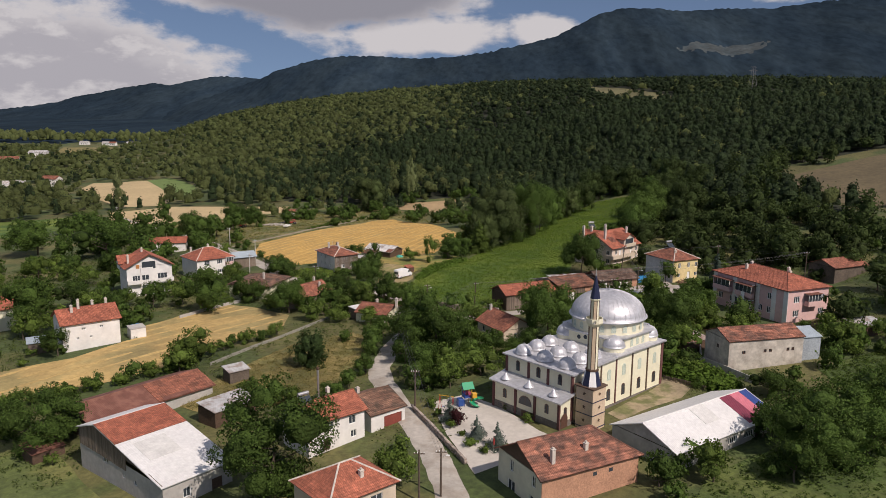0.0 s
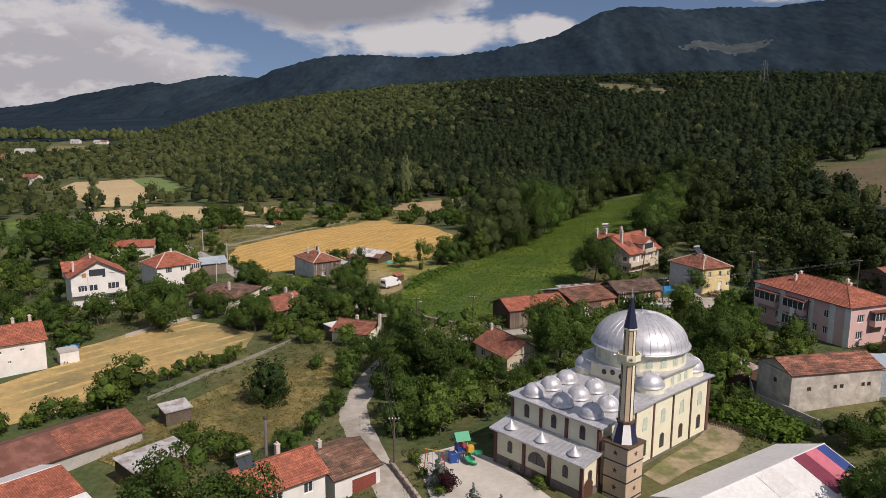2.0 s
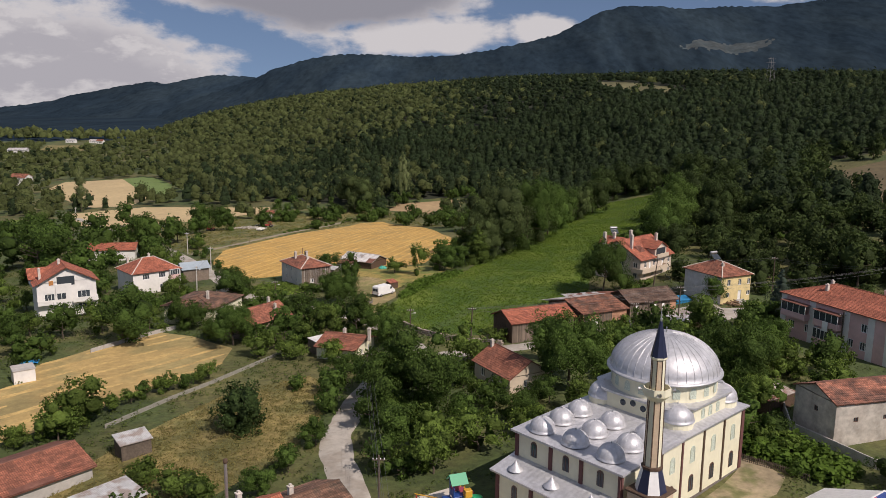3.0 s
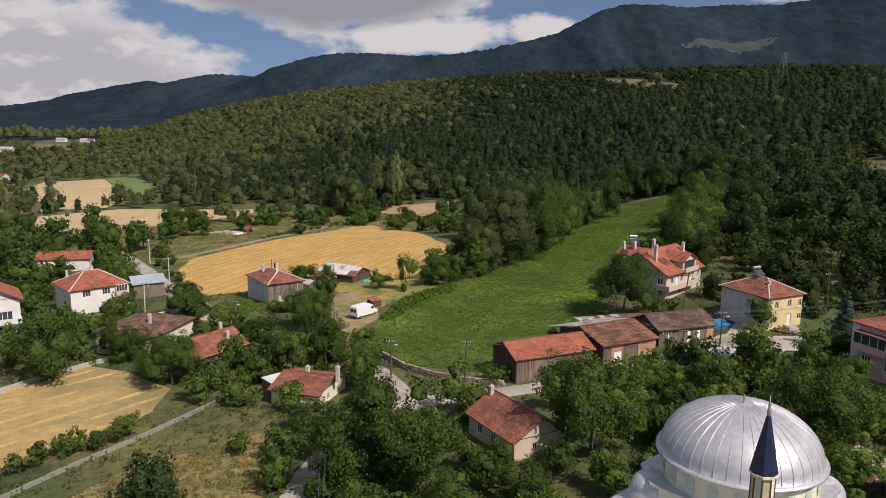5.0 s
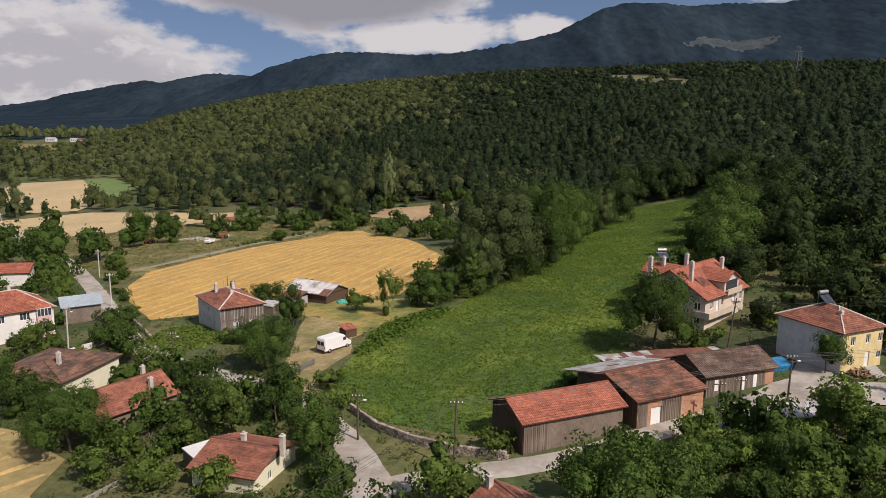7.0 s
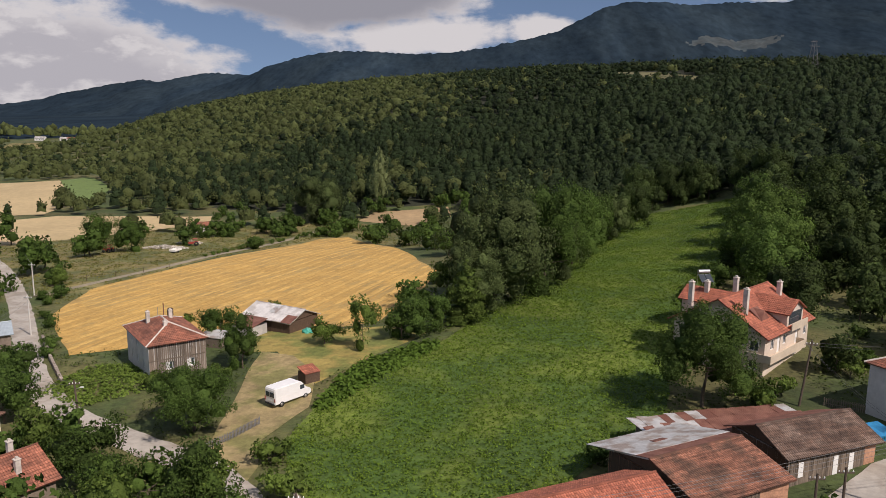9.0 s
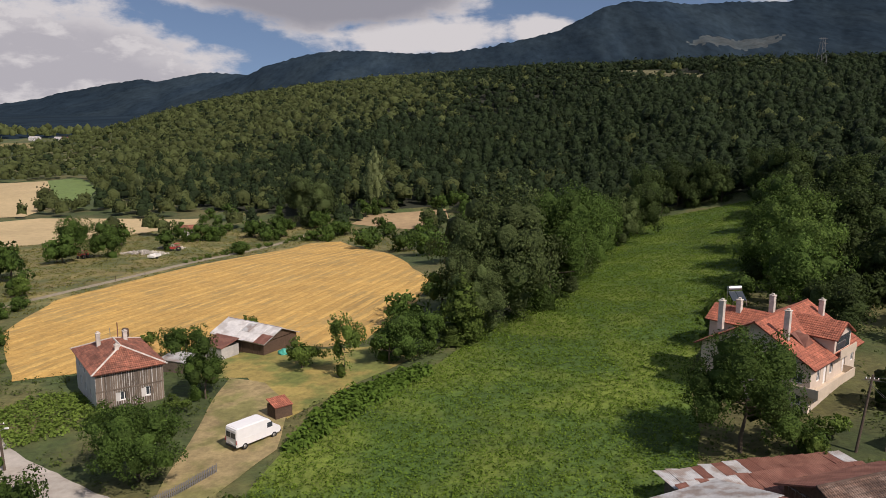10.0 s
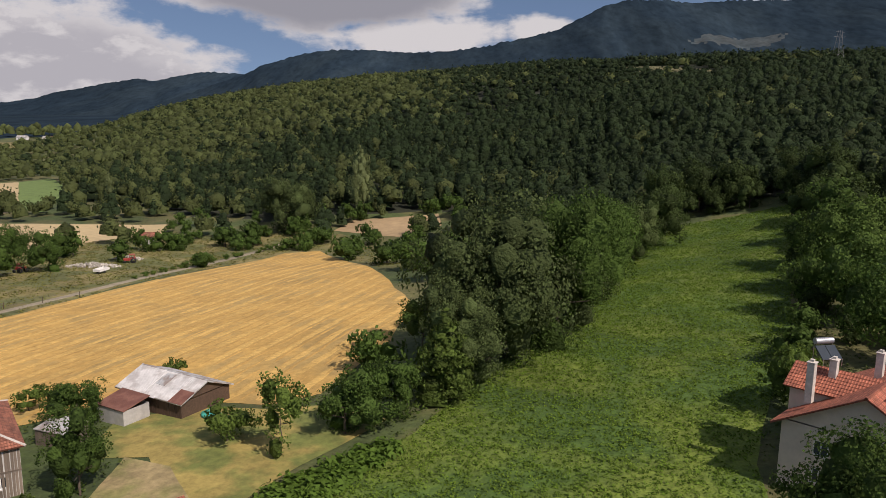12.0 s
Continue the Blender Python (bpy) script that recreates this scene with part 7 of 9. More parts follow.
planks(by_name("cart_barn"), -5.18, 5.7, -5.18, -5.7, -0.2, 3.6, 15, mat=TIMBER)
planks(by_name("red_barn"), -6.65, 3.6, -6.65, -3.6, -0.2, 3.55, 5, mat=TIMBER)
planks(by_name("red_barn"), -6.65, -3.65, -3.2, -3.65, -0.2, 3.45, 6)
planks(by_name("field_barn"), -5.1, -3.6, 5.1, -3.6, -0.2, 2.8, 7, mat=TIMBER)
planks(by_name("sheet_roof_barn"), -5.0, 11.1, -5.0, -2.2, 3.0, 5.0, 8, level=lambda t: 5.4 + (1.5 * t / 0.38 if t < 0.38 else 1.5 - 1.75 * (t - 0.38) / 0.62))
planks(by_name("long_barn"), -10.95, 5.0, -10.95, -5.0, -0.2, 3.3, 9, mat=TIMBER)


def glazed_bay(top, face, s, width, z0, z1, depth, awning=True, parapet=0.9, n=4):
    """A balcony closed with white framed glass, standing out of a wall. face: 'W' with its x, or 'S' with its y."""
    side, d = face

    def bx(bm, s0, o0, a0, s1, o1, a1):
        if side == "W":
            box(bm, d - o1, s0, a0, d - o0, s1, a1)
        else:
            box(bm, s0, d - o1, a0, s1, d - o0, a1)
    bm = bmesh.new()
    bx(bm, s - width / 2, 0, z0 - 0.15, s + width / 2, depth, z0)
    bx(bm, s - width / 2, depth - 0.1, z0, s + width / 2, depth, z0 + parapet)
    bx(bm, s - width / 2, 0, z0, s - width / 2 + 0.1, depth - 0.1, z0 + parapet)
    bx(bm, s + width / 2 - 0.1, 0, z0, s + width / 2, depth - 0.1, z0 + parapet)
    bay = part("balcony", bm, ROSE, top)
    bm = bmesh.new()
    for i in range(n + 1):
        x = s - width / 2 + (width - 0.08) * i / n
        bx(bm, x, depth - 0.08, z0 + parapet, x + 0.08, depth - 0.01, z1)
    bx(bm, s - width / 2, depth - 0.08, z1 - 0.1, s + width / 2, depth - 0.01, z1)
    bx(bm, s - width / 2, 0, z1 - 0.1, s - width / 2 + 0.08, depth - 0.08, z1)
    bx(bm, s + width / 2 - 0.08, 0, z1 - 0.1, s + width / 2, depth - 0.08, z1)
    part("glazing_frame", bm, FRAME, bay)
    bm = bmesh.new()
    bx(bm, s - width / 2 + 0.05, depth - 0.06, z0 + parapet, s + width / 2 - 0.05, depth - 0.05, z1 - 0.1)
    part("pane", bm, GLASS, bay)
    if awning:
        bm = bmesh.new()
        bx(bm, s - width / 2 - 0.15, 0, z1, s + width / 2 + 0.15, depth + 0.25, z1 + 0.12)
        part("awning", bm, RUSTY, bay)


ap = by_name("apartment_house")
AX = -6.3 + 0.5
glazed_bay(ap, ("W", AX), 7.2, 5.2, 3.3, 5.7, 1.3)
glazed_bay(ap, ("W", AX), 0.4, 4.8, 3.3, 5.7, 1.3)
glazed_bay(ap, ("W", AX), 0.4, 4.8, 0.4, 2.7, 1.2, False, 0.6, 6)
glazed_bay(ap, ("S", -11.15 + 0.5), 0.8, 3.4, 3.3, 5.7, 1.2)
for y in (10.4, 4.2, -2.6, -7.2, -10.4):
    bm = bmesh.new()
    box(bm, AX - 0.06, y - 0.6, -1.4, AX - 0.003, y + 0.6, 6.6)
    part("white_stripe", bm, PLASTER, ap, "white plaster stripe")
bm = bmesh.new()
box(bm, AX - 1.55, -0.4, 2.6, AX - 1.52, 0.7, 4.3)
part("laundry", bm, FRAME, ap, "white sheet hung from the balcony")
for i in range(8):
    bm = bmesh.new()
    box(bm, AX - 2.6, -4.0 - i * 0.3, -1.4, AX - 1.4, -3.7 - i * 0.3, 0.4 - i * 0.2)
    part("step", bm, CONCRETE, ap)

# wings and balconies of the beige house
be = by_name("beige_house")


def wing(top, x0, y0, x1, y1, z1, hr, along, tiles, over=0.45, wall=None, z0=-1.5):
    bm = bmesh.new()
    box(bm, x0, y0, z0, x1, y1, z1)
    mx, my = (x0 + x1) / 2, (y0 + y1) / 2
    if along == "y":
        for y in (y0 + 0.01, y1 - 0.01):
            bm.faces.new([bm.verts.new(v) for v in ((x0, y, z1), (x1, y, z1), (mx, y, z1 + hr))])
    else:
        for x in (x0 + 0.01, x1 - 0.01):
            bm.faces.new([bm.verts.new(v) for v in ((x, y0, z1), (x, y1, z1), (x, my, z1 + hr))])
    w = part("wing", bm, wall or BEIGE, top)
    bm = bmesh.new()
    o = over
    if along == "y":
        k = hr / (mx - x0)
        for s, xe in ((-1, x0 - o), (1, x1 + o)):
            slab_roof(bm, [(xe, y0 - o, z1 - o * k + 0.14), (xe, y1 + o, z1 - o * k + 0.14), (mx, y1 + o, z1 + hr + 0.14), (mx, y0 - o, z1 + hr + 0.14)], 0.12, tiled=True)
    else:
        k = hr / (my - y0)
        for s, ye in ((-1, y0 - o), (1, y1 + o)):
            slab_roof(bm, [(x0 - o, ye, z1 - o * k + 0.14), (x1 + o, ye, z1 - o * k + 0.14), (x1 + o, my, z1 + hr + 0.14), (x0 - o, my, z1 + hr + 0.14)], 0.12, tiled=True)
    part("wing_roof", bm, tiles, w)
    return w


wing(be, -3.7, 0.0, 0.3, 7.1, 7.25, 1.35, "y", TILES_NEW, z0=4.0)
w = wing(be, -1.0, -6.45, 4.2, 0.0, 7.0, 1.4, "y", TILES_NEW, 0.4, z0=4.3)
# dark sheet stands in for the shaded open balcony of the dormer
bm = bmesh.new()
box(bm, -0.4, -6.52, 5.4, 3.6, -6.47, 7.0)
part("pane", bm, GLASS, w)
bm = bmesh.new()
box(bm, -1.0, -7.2, 4.75, 4.2, -6.5, 4.9)
box(bm, -1.0, -7.2, 4.9, 4.2, -7.08, 5.75)
part("balcony", bm, TAN, w)
# the long balcony wraps round the front corner
bm = bmesh.new()
box(bm, -8.1, -7.6, 1.95, 3.2, -6.3, 2.1)
box(bm, -8.1, -7.6, 2.1, 3.2, -7.48, 3.0)
box(bm, 3.08, -7.48, 2.1, 3.2, -6.3, 3.0)
box(bm, -8.1, -7.48, 2.1, -7.98, -4.2, 3.0)
box(bm, -8.1, -6.3, 1.95, -7.0, -4.2, 2.1)
part("balcony", bm, TAN, be)
# small peaked roof light on the near slope
bm = bmesh.new()
for q in ([(-4.6, -4.6, 6.3), (-4.6, -2.9, 7.6), (-3.4, -2.9, 7.6)], [(-2.2, -4.6, 6.3), (-2.2, -2.9, 7.6), (-3.4, -2.9, 7.6)], [(-4.6, -4.6, 6.3), (-3.4, -4.4, 7.5), (-3.4, -2.9, 7.6)], [(-2.2, -4.6, 6.3), (-3.4, -4.4, 7.5), (-3.4, -2.9, 7.6)], [(-4.6, -4.6, 6.3), (-2.2, -4.6, 6.3), (-3.4, -4.4, 7.5)]):
    bm.faces.new([bm.verts.new(v) for v in q])
part("roof_light", bm, RUSTY, be)
for x, y, z, h in ((-5.4, 4.9, 7.4, 2.6), (-2.3, 4.2, 8.1, 1.6), (0.9, 1.6, 8.6, 1.6), (-5.8, -2.9, 7.6, 2.8), (6.4, -2.2, 7.6, 1.8)):
    chimney_part(be, x, y, z, h, 0.6)
# balconies of the unfinished house, facing the road
un = by_name("unfinished_house")
bm = bmesh.new()
box(bm, -5.0, -0.9, -1.5, -4.69, 2.3, 7.6)
part("stair_bay", bm, PLASTER, un, "white projecting bay")
bm = bmesh.new()
for z in (1.6, 4.3):
    box(bm, -5.03, 0.35, z, -5.005, 2.05, z + 1.3)
part("pane", bm, GLASS, un)
bm = bmesh.new()
for z in (1.6, 4.3):
    box(bm, -5.05, 1.15, z, -5.032, 1.25, z + 1.3)
part("window_frame", bm, FRAME, un)
for y0, y1, levels in ((-6.0, -0.9, (0.95, 3.65)), (2.3, 6.0, (3.65,))):
    for z in levels:
        bm = bmesh.new()
        box(bm, -6.0, y0, z - 0.2, -4.69, y1, z)
        box(bm, -6.0, y0, z, -5.88, y1, z + 0.85)
        box(bm, -5.88, y0 if y0 < 0 else y1 - 0.12, z, -4.69, (y0 if y0 < 0 else y1 - 0.12) + 0.12, z + 0.85)
        part("balcony", bm, PLASTER, un)
# dark panel before the wall draws the shade of the unglazed attic
bm = bmesh.new()
box(bm, -4.74, -1.6, 7.2, -4.705, 1.9, 9.2)
part("attic_opening", bm, GLASS, un, "dark panel for the shade inside the open attic")
bm = bmesh.new()
box(bm, -4.75, 2.6, 7.5, -4.705, 3.5, 8.5)
part("shutter_board", bm, material("orange_board", (0.45, 0.20, 0.06), 0.8), un, "orange boarded window")
wing(un, 0.2, 0.6, 4.9, 6.5, 8.5, 1.7, "y", TILES_NEW, 0.5, PLASTER, 6.5)
# porch glazing on the villa's end
vi = by_name("villa")
glazed_bay(vi, ("S", -5.15), 4.2, 2.4, 3.6, 5.9, 0.9, False)
glazed_bay(vi, ("S", -5.15), 4.2, 2.4, 0.7, 3.0, 0.9, False)

ye = by_name("yellow_house")
bm = bmesh.new()
box(bm, -4.2, -5.27, -1.2, -4.155, 5.27, 5.3)
part("side_facing", bm, MATS["pale_grey_plaster"], ye, "pale plastered side wall")
fb = by_name("field_barn")
PALE_SHEET = ribbed("pale_weathered_sheet", (0.66, 0.64, 0.61), 0.2, rough=0.6, tint=(0.48, 0.45, 0.42))
for u0, u1, t0, t1, m_, up in ((-5.5, -3.2, 0.0, 1.0, PALE_SHEET, 0.06), (-3.3, -0.9, 0.02, 1.0, PALE_SHEET, 0.075), (-1.0, 1.3, -0.02, 1.0, PALE_SHEET, 0.06), (1.2, 3.4, 0.0, 1.0, PALE_SHEET, 0.075), (3.3, 5.5, 0.5, 1.0, PALE_SHEET, 0.06), (3.3, 5.5, 0.0, 0.52, RUSTY, 0.05), (-0.6, 0.9, 0.45, 0.9, MATS["galvanised_sheet"], 0.1)):
    on_slope(fb, 11.0, 8.0, 2.7, 1.6, u0, u1, t0, t1, m_, lift=up)
# water tank and stove pipe on the timber house
bm = bmesh.new()
lathe(bm, [(0.0, 0.0), (0.42, 0.0), (0.45, 0.1), (0.45, 1.0), (0.36, 1.12), (0.0, 1.16)], 16, (1.9, 3.6, 6.2))
part("water_tank", bm, TIMBER, th, "dark round water tank")
bm = bmesh.new()
tube(bm, (1.0, 3.9, 5.8), (1.0, 3.9, 8.2), 0.07, n=8)
part("stove_pipe", bm, RUSTY, th)
bm = bmesh.new()
tube(bm, (-0.2, 2.6, 6.2), (-0.2, 2.6, 8.0), 0.03, n=6)
part("aerial", bm, STEEL, th)
# ---- sheds and outbuildings ----
house("leaning_shed", "open shed under pale sheet metal", -34.5, 117.8, 50.9, 8.5, 5.0, 3.2, 0.5, "shed", z=1.9, wall=TIMBER, tiles=GREY_SHEET, category="shed", over=0.2)
house("rusty_shed", "low shed with rusty sheet roof", -59.0, 106.5, 52, 5.0, 4.0, 1.8, 0.6, "shed", z=0.6, wall=TIMBER, tiles=RUSTY, category="shed", over=0.15)
house("board_shed", "small grey board shed by the lot", -37.5, 134.0, 40, 4.2, 3.2, 2.2, 0.5, "shed", wall=BOARDS, tiles=GREY_SHEET, category="shed", over=0.2)
house("garden_shed", "small shed with blue-grey sheet roof", -83.5, 152.5, 30, 4.2, 3.2, 2.4, 0.6, "shed", wall=BOARDS, tiles=ribbed("blue_grey_sheet", (0.34, 0.40, 0.44), 0.2), category="shed", over=0.25)
house("lean_annex", "small white flat-roofed annex of the house", -66.6, 161.6, 37, 3.4, 3.0, 2.3, 0.2, "shed", wall=PLASTER, tiles=CONCRETE, category="annex", over=0.1)
house("corner_house", "cream house with red tile roof behind the yard", -105.0, 173.0, 40, 11, 9, 5.2, 2.2, wall=CREAM, tiles=TILES_NEW, chimneys=((0, 0.5, 1.0),))
house("lane_shed", "grey board shed with pale blue roof", -63.5, 240.0, 33, 7.5, 6.0, 3.4, 1.4, wall=BOARDS, tiles=MATS["blue_grey_sheet"], gable=BOARDS, category="shed")
house("red_hut", "tiny hut with red roof in the yard", -9.8, 223.2, 40, 2.4, 2.2, 1.5, 0.5, "shed", wall=TIMBER, tiles=TILES_NEW, category="hut", over=0.1)
house("low_lean_to", "low lean-to with rusty roof at the barn", -23.6, 246.6, -30, 4.6, 3.6, 1.9, 0.7, "shed", wall=CONCRETE, tiles=RUSTY, category="shed", over=0.1)
house("sheet_annex", "low annex under a white sheet beside the cottage", -18.9, 175.2, 43, 5.6, 2.8, 2.7, 0.15, "shed", z=3.4, wall=BOARDS, tiles=WHITE_SHEET, category="shed", over=0.1)
house("hen_house", "pale sheet-roofed hen house between trees", -27.5, 240.5, -20, 4.4, 3.0, 1.7, 0.4, "shed", wall=BOARDS, tiles=GREY_SHEET, category="shed", over=0.1)
house("annex_shed", "annex with blue-grey sheet roof beside the shed", 66.2, 136.9, 13.9, 4.6, 7.0, 3.6, 1.0, "gable", z=8.4, wall=material("blue_grey_wall", (0.33, 0.37, 0.40), 0.9), tiles=MATS["blue_grey_sheet"], category="shed", over=0.2)
house("roadside_shack", "shack under grey corrugated sheets", 47.0, 179.8, 8, 8.5, 3.4, 1.9, 0.5, "shed", wall=TIMBER, tiles=GREY_SHEET, category="shed", over=0.15)
house("collapsed_shack", "collapsing shack under rusty and white sheets", 38.2, 177.8, -50, 4.4, 3.0, 1.3, 1.2, "shed", wall=TIMBER, tiles=ribbed("patched_sheet", (0.45, 0.40, 0.36), 0.2, tint=(0.22, 0.09, 0.06)), category="shed", over=0.15)
house("hill_barn", "grey board barn with red tile roof on the slope", 100.6, 191.0, 25, 12.5, 8.5, 3.4, 1.6, wall=BOARDS, tiles=TILES, gable=BOARDS, category="barn")
house("hill_shed", "small shed with pale sheet roof on the slope", 97.0, 212.0, 20, 6.5, 4.0, 2.4, 0.6, "shed", wall=TIMBER, tiles=GREY_SHEET, category="shed", over=0.2)
house("junk_shed", "dark shed among junk", 84.0, 147.0, 15, 7.0, 4.5, 2.2, 0.5, "shed", wall=TIMBER, tiles=GREY_SHEET, category="shed", over=0.2)
house("tin_shed", "low shed with striped rusty sheets", 47.6, 141.5, 35, 6.5, 4.6, 2.2, 0.7, "shed", wall=TIMBER, tiles=MATS["patched_sheet"], category="shed", over=0.15)
house("far_shed", "small red-roofed shed beyond the field", -82.7, 410.0, 20, 7, 5, 2.6, 1.2, wall=GREY_WALL, tiles=TILES, category="shed")
house("orchard_house", "red-roofed farmhouse half hidden by trees", -103.0, 283.0, 10, 15, 8, 3.6, 1.8, wall=PLASTER, tiles=TILES_NEW)
for i, (x, y, a, L, W, h) in enumerate(((-505, 965, 10, 22, 14, 7), (-500, 880, 20, 30, 12, 5), (-318, 624, -10, 14, 10, 6), (-470, 1290, 0, 14, 8, 3.5), (-497, 1302, 14, 10, 7, 3.5), (-520, 1292, 4, 16, 9, 4), (-548, 1285, -8, 12, 8, 4), (-566, 1300, 0, 12, 8, 3.5), (-602, 1300, -6, 16, 9, 4), (-440, 1278, 8, 10, 7, 3.5), (-330, 590, 30, 16, 9, 5))):
    house("valley_house", "distant white building in the valley", x, y, a, L, W, h, 2.5, wall=PLASTER, tiles=TILES if i in (1, 2, 6) else GREY_SHEET, holes={"S": [(c, 1.2, 1.6, 1.6) for c in (-L / 4, 0, L / 4)]}, group="buildings in the far valley")

# ---- poles and wires ----
WOOD_POLE = material("tarred_pole", (0.10, 0.075, 0.055), 0.9, grain=(3, 0.25), wide=(0.5, 0.2))
PALE_POLE = material("concrete_pole", (0.55, 0.53, 0.49), 0.9, grain=(3, 0.08), wide=(0.5, 0.12))
HEADS = {}


def pole(x, y, h, kind="wood", lean=(0, 0), lamp=False, turn=0.0):
    label = "tall pale concrete power pole beside the lane" if kind == "pale" else "tarred wooden power pole with crossarm"
    p = thing("utility_pole", label, "utility pole", x, y, float(land(x, y)), turn, "power poles of the village")
    p.rotation_euler[0], p.rotation_euler[1] = lean
    bm = bmesh.new()
    tube(bm, (0, 0, -0.6), (0, 0, h), 0.15, 0.10, 8)
    part("shaft", bm, PALE_POLE if kind == "pale" else WOOD_POLE, p)
    bm = bmesh.new()
    box(bm, -0.7, -0.05, h - 0.55, 0.7, 0.05, h - 0.43)
    part("crossarm", bm, STEEL if kind == "pale" else WOOD_POLE, p)
    for s in (-0.6, -0.2, 0.2, 0.6):
        bm = bmesh.new()
        lathe(bm, [(0.05, 0), (0.06, 0.08), (0.03, 0.16), (0, 0.17)], 6, (s, 0, h - 0.43))
        part("insulator", bm, FRAME, p)
    if lamp:
        bm = bmesh.new()
        tube(bm, (0, 0, h - 1.2), (0.7, 0, h - 0.9), 0.03, n=5)
        part("lamp_arm", bm, STEEL, p)
        bm = bmesh.new()
        box(bm, 0.6, -0.1, h - 0.98, 1.05, 0.1, h - 0.86, 0.02)
        part("lamp_head", bm, FRAME, p)
    HEADS[(x, y)] = float(land(x, y)) + h - 0.3
    return p


for x, y, h, k, lean, lamp in ((-100.9, 319.8, 7.2, "pale", (0, 0), True), (-80.3, 286, 7.2, "pale", (0, 0), False), (-62, 250.3, 7.2, "pale", (0, 0), False), (-56.4, 220.1, 7.6, "pale", (0, 0.02), True), (48.2, 184.6, 7.3, "wood", (0, 0.02), True), (42.2, 184, 5.0, "wood", (0, 0), False), (39.4, 183.2, 5.0, "wood", (0, 0), False), (7.6, 172.9, 8.0, "wood", (0, 0.03), False),
                               (-4.1, 115.8, 7.0, "wood", (0, 0), False), (-8.6, 150, 7.5, "wood", (0, 0), False), (49.6, 208.1, 8.0, "wood", (0.02, 0.09), False), (-35.3, 210.9, 5.6, "wood", (0, -0.05), True), (0.1, 88.8, 6.5, "wood", (0, 0), True), (-2.6, 88.0, 6.8, "wood", (0, 0), False), (-3.5, 181, 6.0, "wood", (0, 0), True), (92, 190, 8, "wood", (0, 0), False), (75, 205, 8, "wood", (0, 0), False), (68, 162, 7, "wood", (0, 0), False), (-174, 407, 7, "pale", (0, 0), False)):
    pole(x, y, h, k, lean, lamp)
WIRE = material("wire", (0.12, 0.12, 0.12), 0.6)


def wire(a, b, sag, off=0.0, drop=0.0):
    bm = bmesh.new()
    pa, pb = Vector((*a, HEADS[a])), Vector((*b, HEADS[b]))
    d = (pb - pa).normalized()
    s = Vector((-d.y, d.x, 0)) * off
    pts = [pa.lerp(pb, i / 14) + s + Vector((0, 0, -drop - sag * 4 * (i / 14) * (1 - i / 14))) for i in range(15)]
    side = Vector((-d.y, d.x, 0)).normalized()
    rings = [[bm.verts.new(p + side * 0.016 * math.cos(k * 2.094) + Vector((0, 0, 0.016 * math.sin(k * 2.094)))) for k in range(3)] for p in pts]
    for r0, r1 in zip(rings, rings[1:]):
        for k in range(3):
            bm.faces.new((r0[k], r0[(k + 1) % 3], r1[(k + 1) % 3], r1[k]))
    return tagged(finish("overhead_wire", bm, WIRE), "thin dark overhead wire between power poles", "cable", "overhead wires")


for a, b in (((48.2, 184.6), (7.6, 172.9)), ((92, 190), (48.2, 184.6)), ((-4.1, 115.8), (-8.6, 150)), ((-8.6, 150), (7.6, 172.9)), ((0.1, 88.8), (-4.1, 115.8))):
    for o, dr in ((-0.5, 0), (0.0, 0), (0.5, 0), (0.1, 0.7)):
        wire(a, b, 0.7, o, dr)
for a, b in (((-100.9, 319.8), (-80.3, 286)), ((-80.3, 286), (-62, 250.3)), ((-62, 250.3), (-56.4, 220.1)), ((49.6, 208.1), (48.2, 184.6)), ((-35.3, 210.9), (-56.4, 220.1)), ((75, 205), (92, 190)), ((49.6, 208.1), (75, 205))):
    wire(a, b, 0.6)
    wire(a, b, 0.7, 0.3, 0.4)

# lattice pylon on the hill
GREY_STEEL = material("weathered_steel", (0.20, 0.20, 0.20), 0.7, 0.3, grain=(3, 0.1), wide=(1, 0.1))
py = thing("pylon", "grey steel lattice pylon on the wooded hill", "pylon", 263.8, 669.7, float(land(263.8, 669.7)), 20)
for sx in (-1, 1):
    for sy in (-1, 1):
        bm = bmesh.new()
        tube(bm, (sx * 3, sy * 3, -1), (sx * 0.7, sy * 0.7, 22), 0.11, 0.08, 4)
        part("leg", bm, GREY_STEEL, py)
for i in range(6):
    a, b = 3 - 2.3 * i / 7, 3 - 2.3 * (i + 1) / 7
    for q in (((-a, -a), (b, -b)), ((a, -a), (b, b)), ((a, a), (-b, b)), ((-a, a), (-b, -b))):
        bm = bmesh.new()
        tube(bm, (*q[0], i * 3.3), (*q[1], (i + 1) * 3.3), 0.06, n=4)
        part("brace", bm, GREY_STEEL, py)
for z, w in ((18, 4.5), (21, 3.5)):
    bm = bmesh.new()
    tube(bm, (-w, 0, z), (w, 0, z), 0.1, n=4)
    part("arm", bm, GREY_STEEL, py)

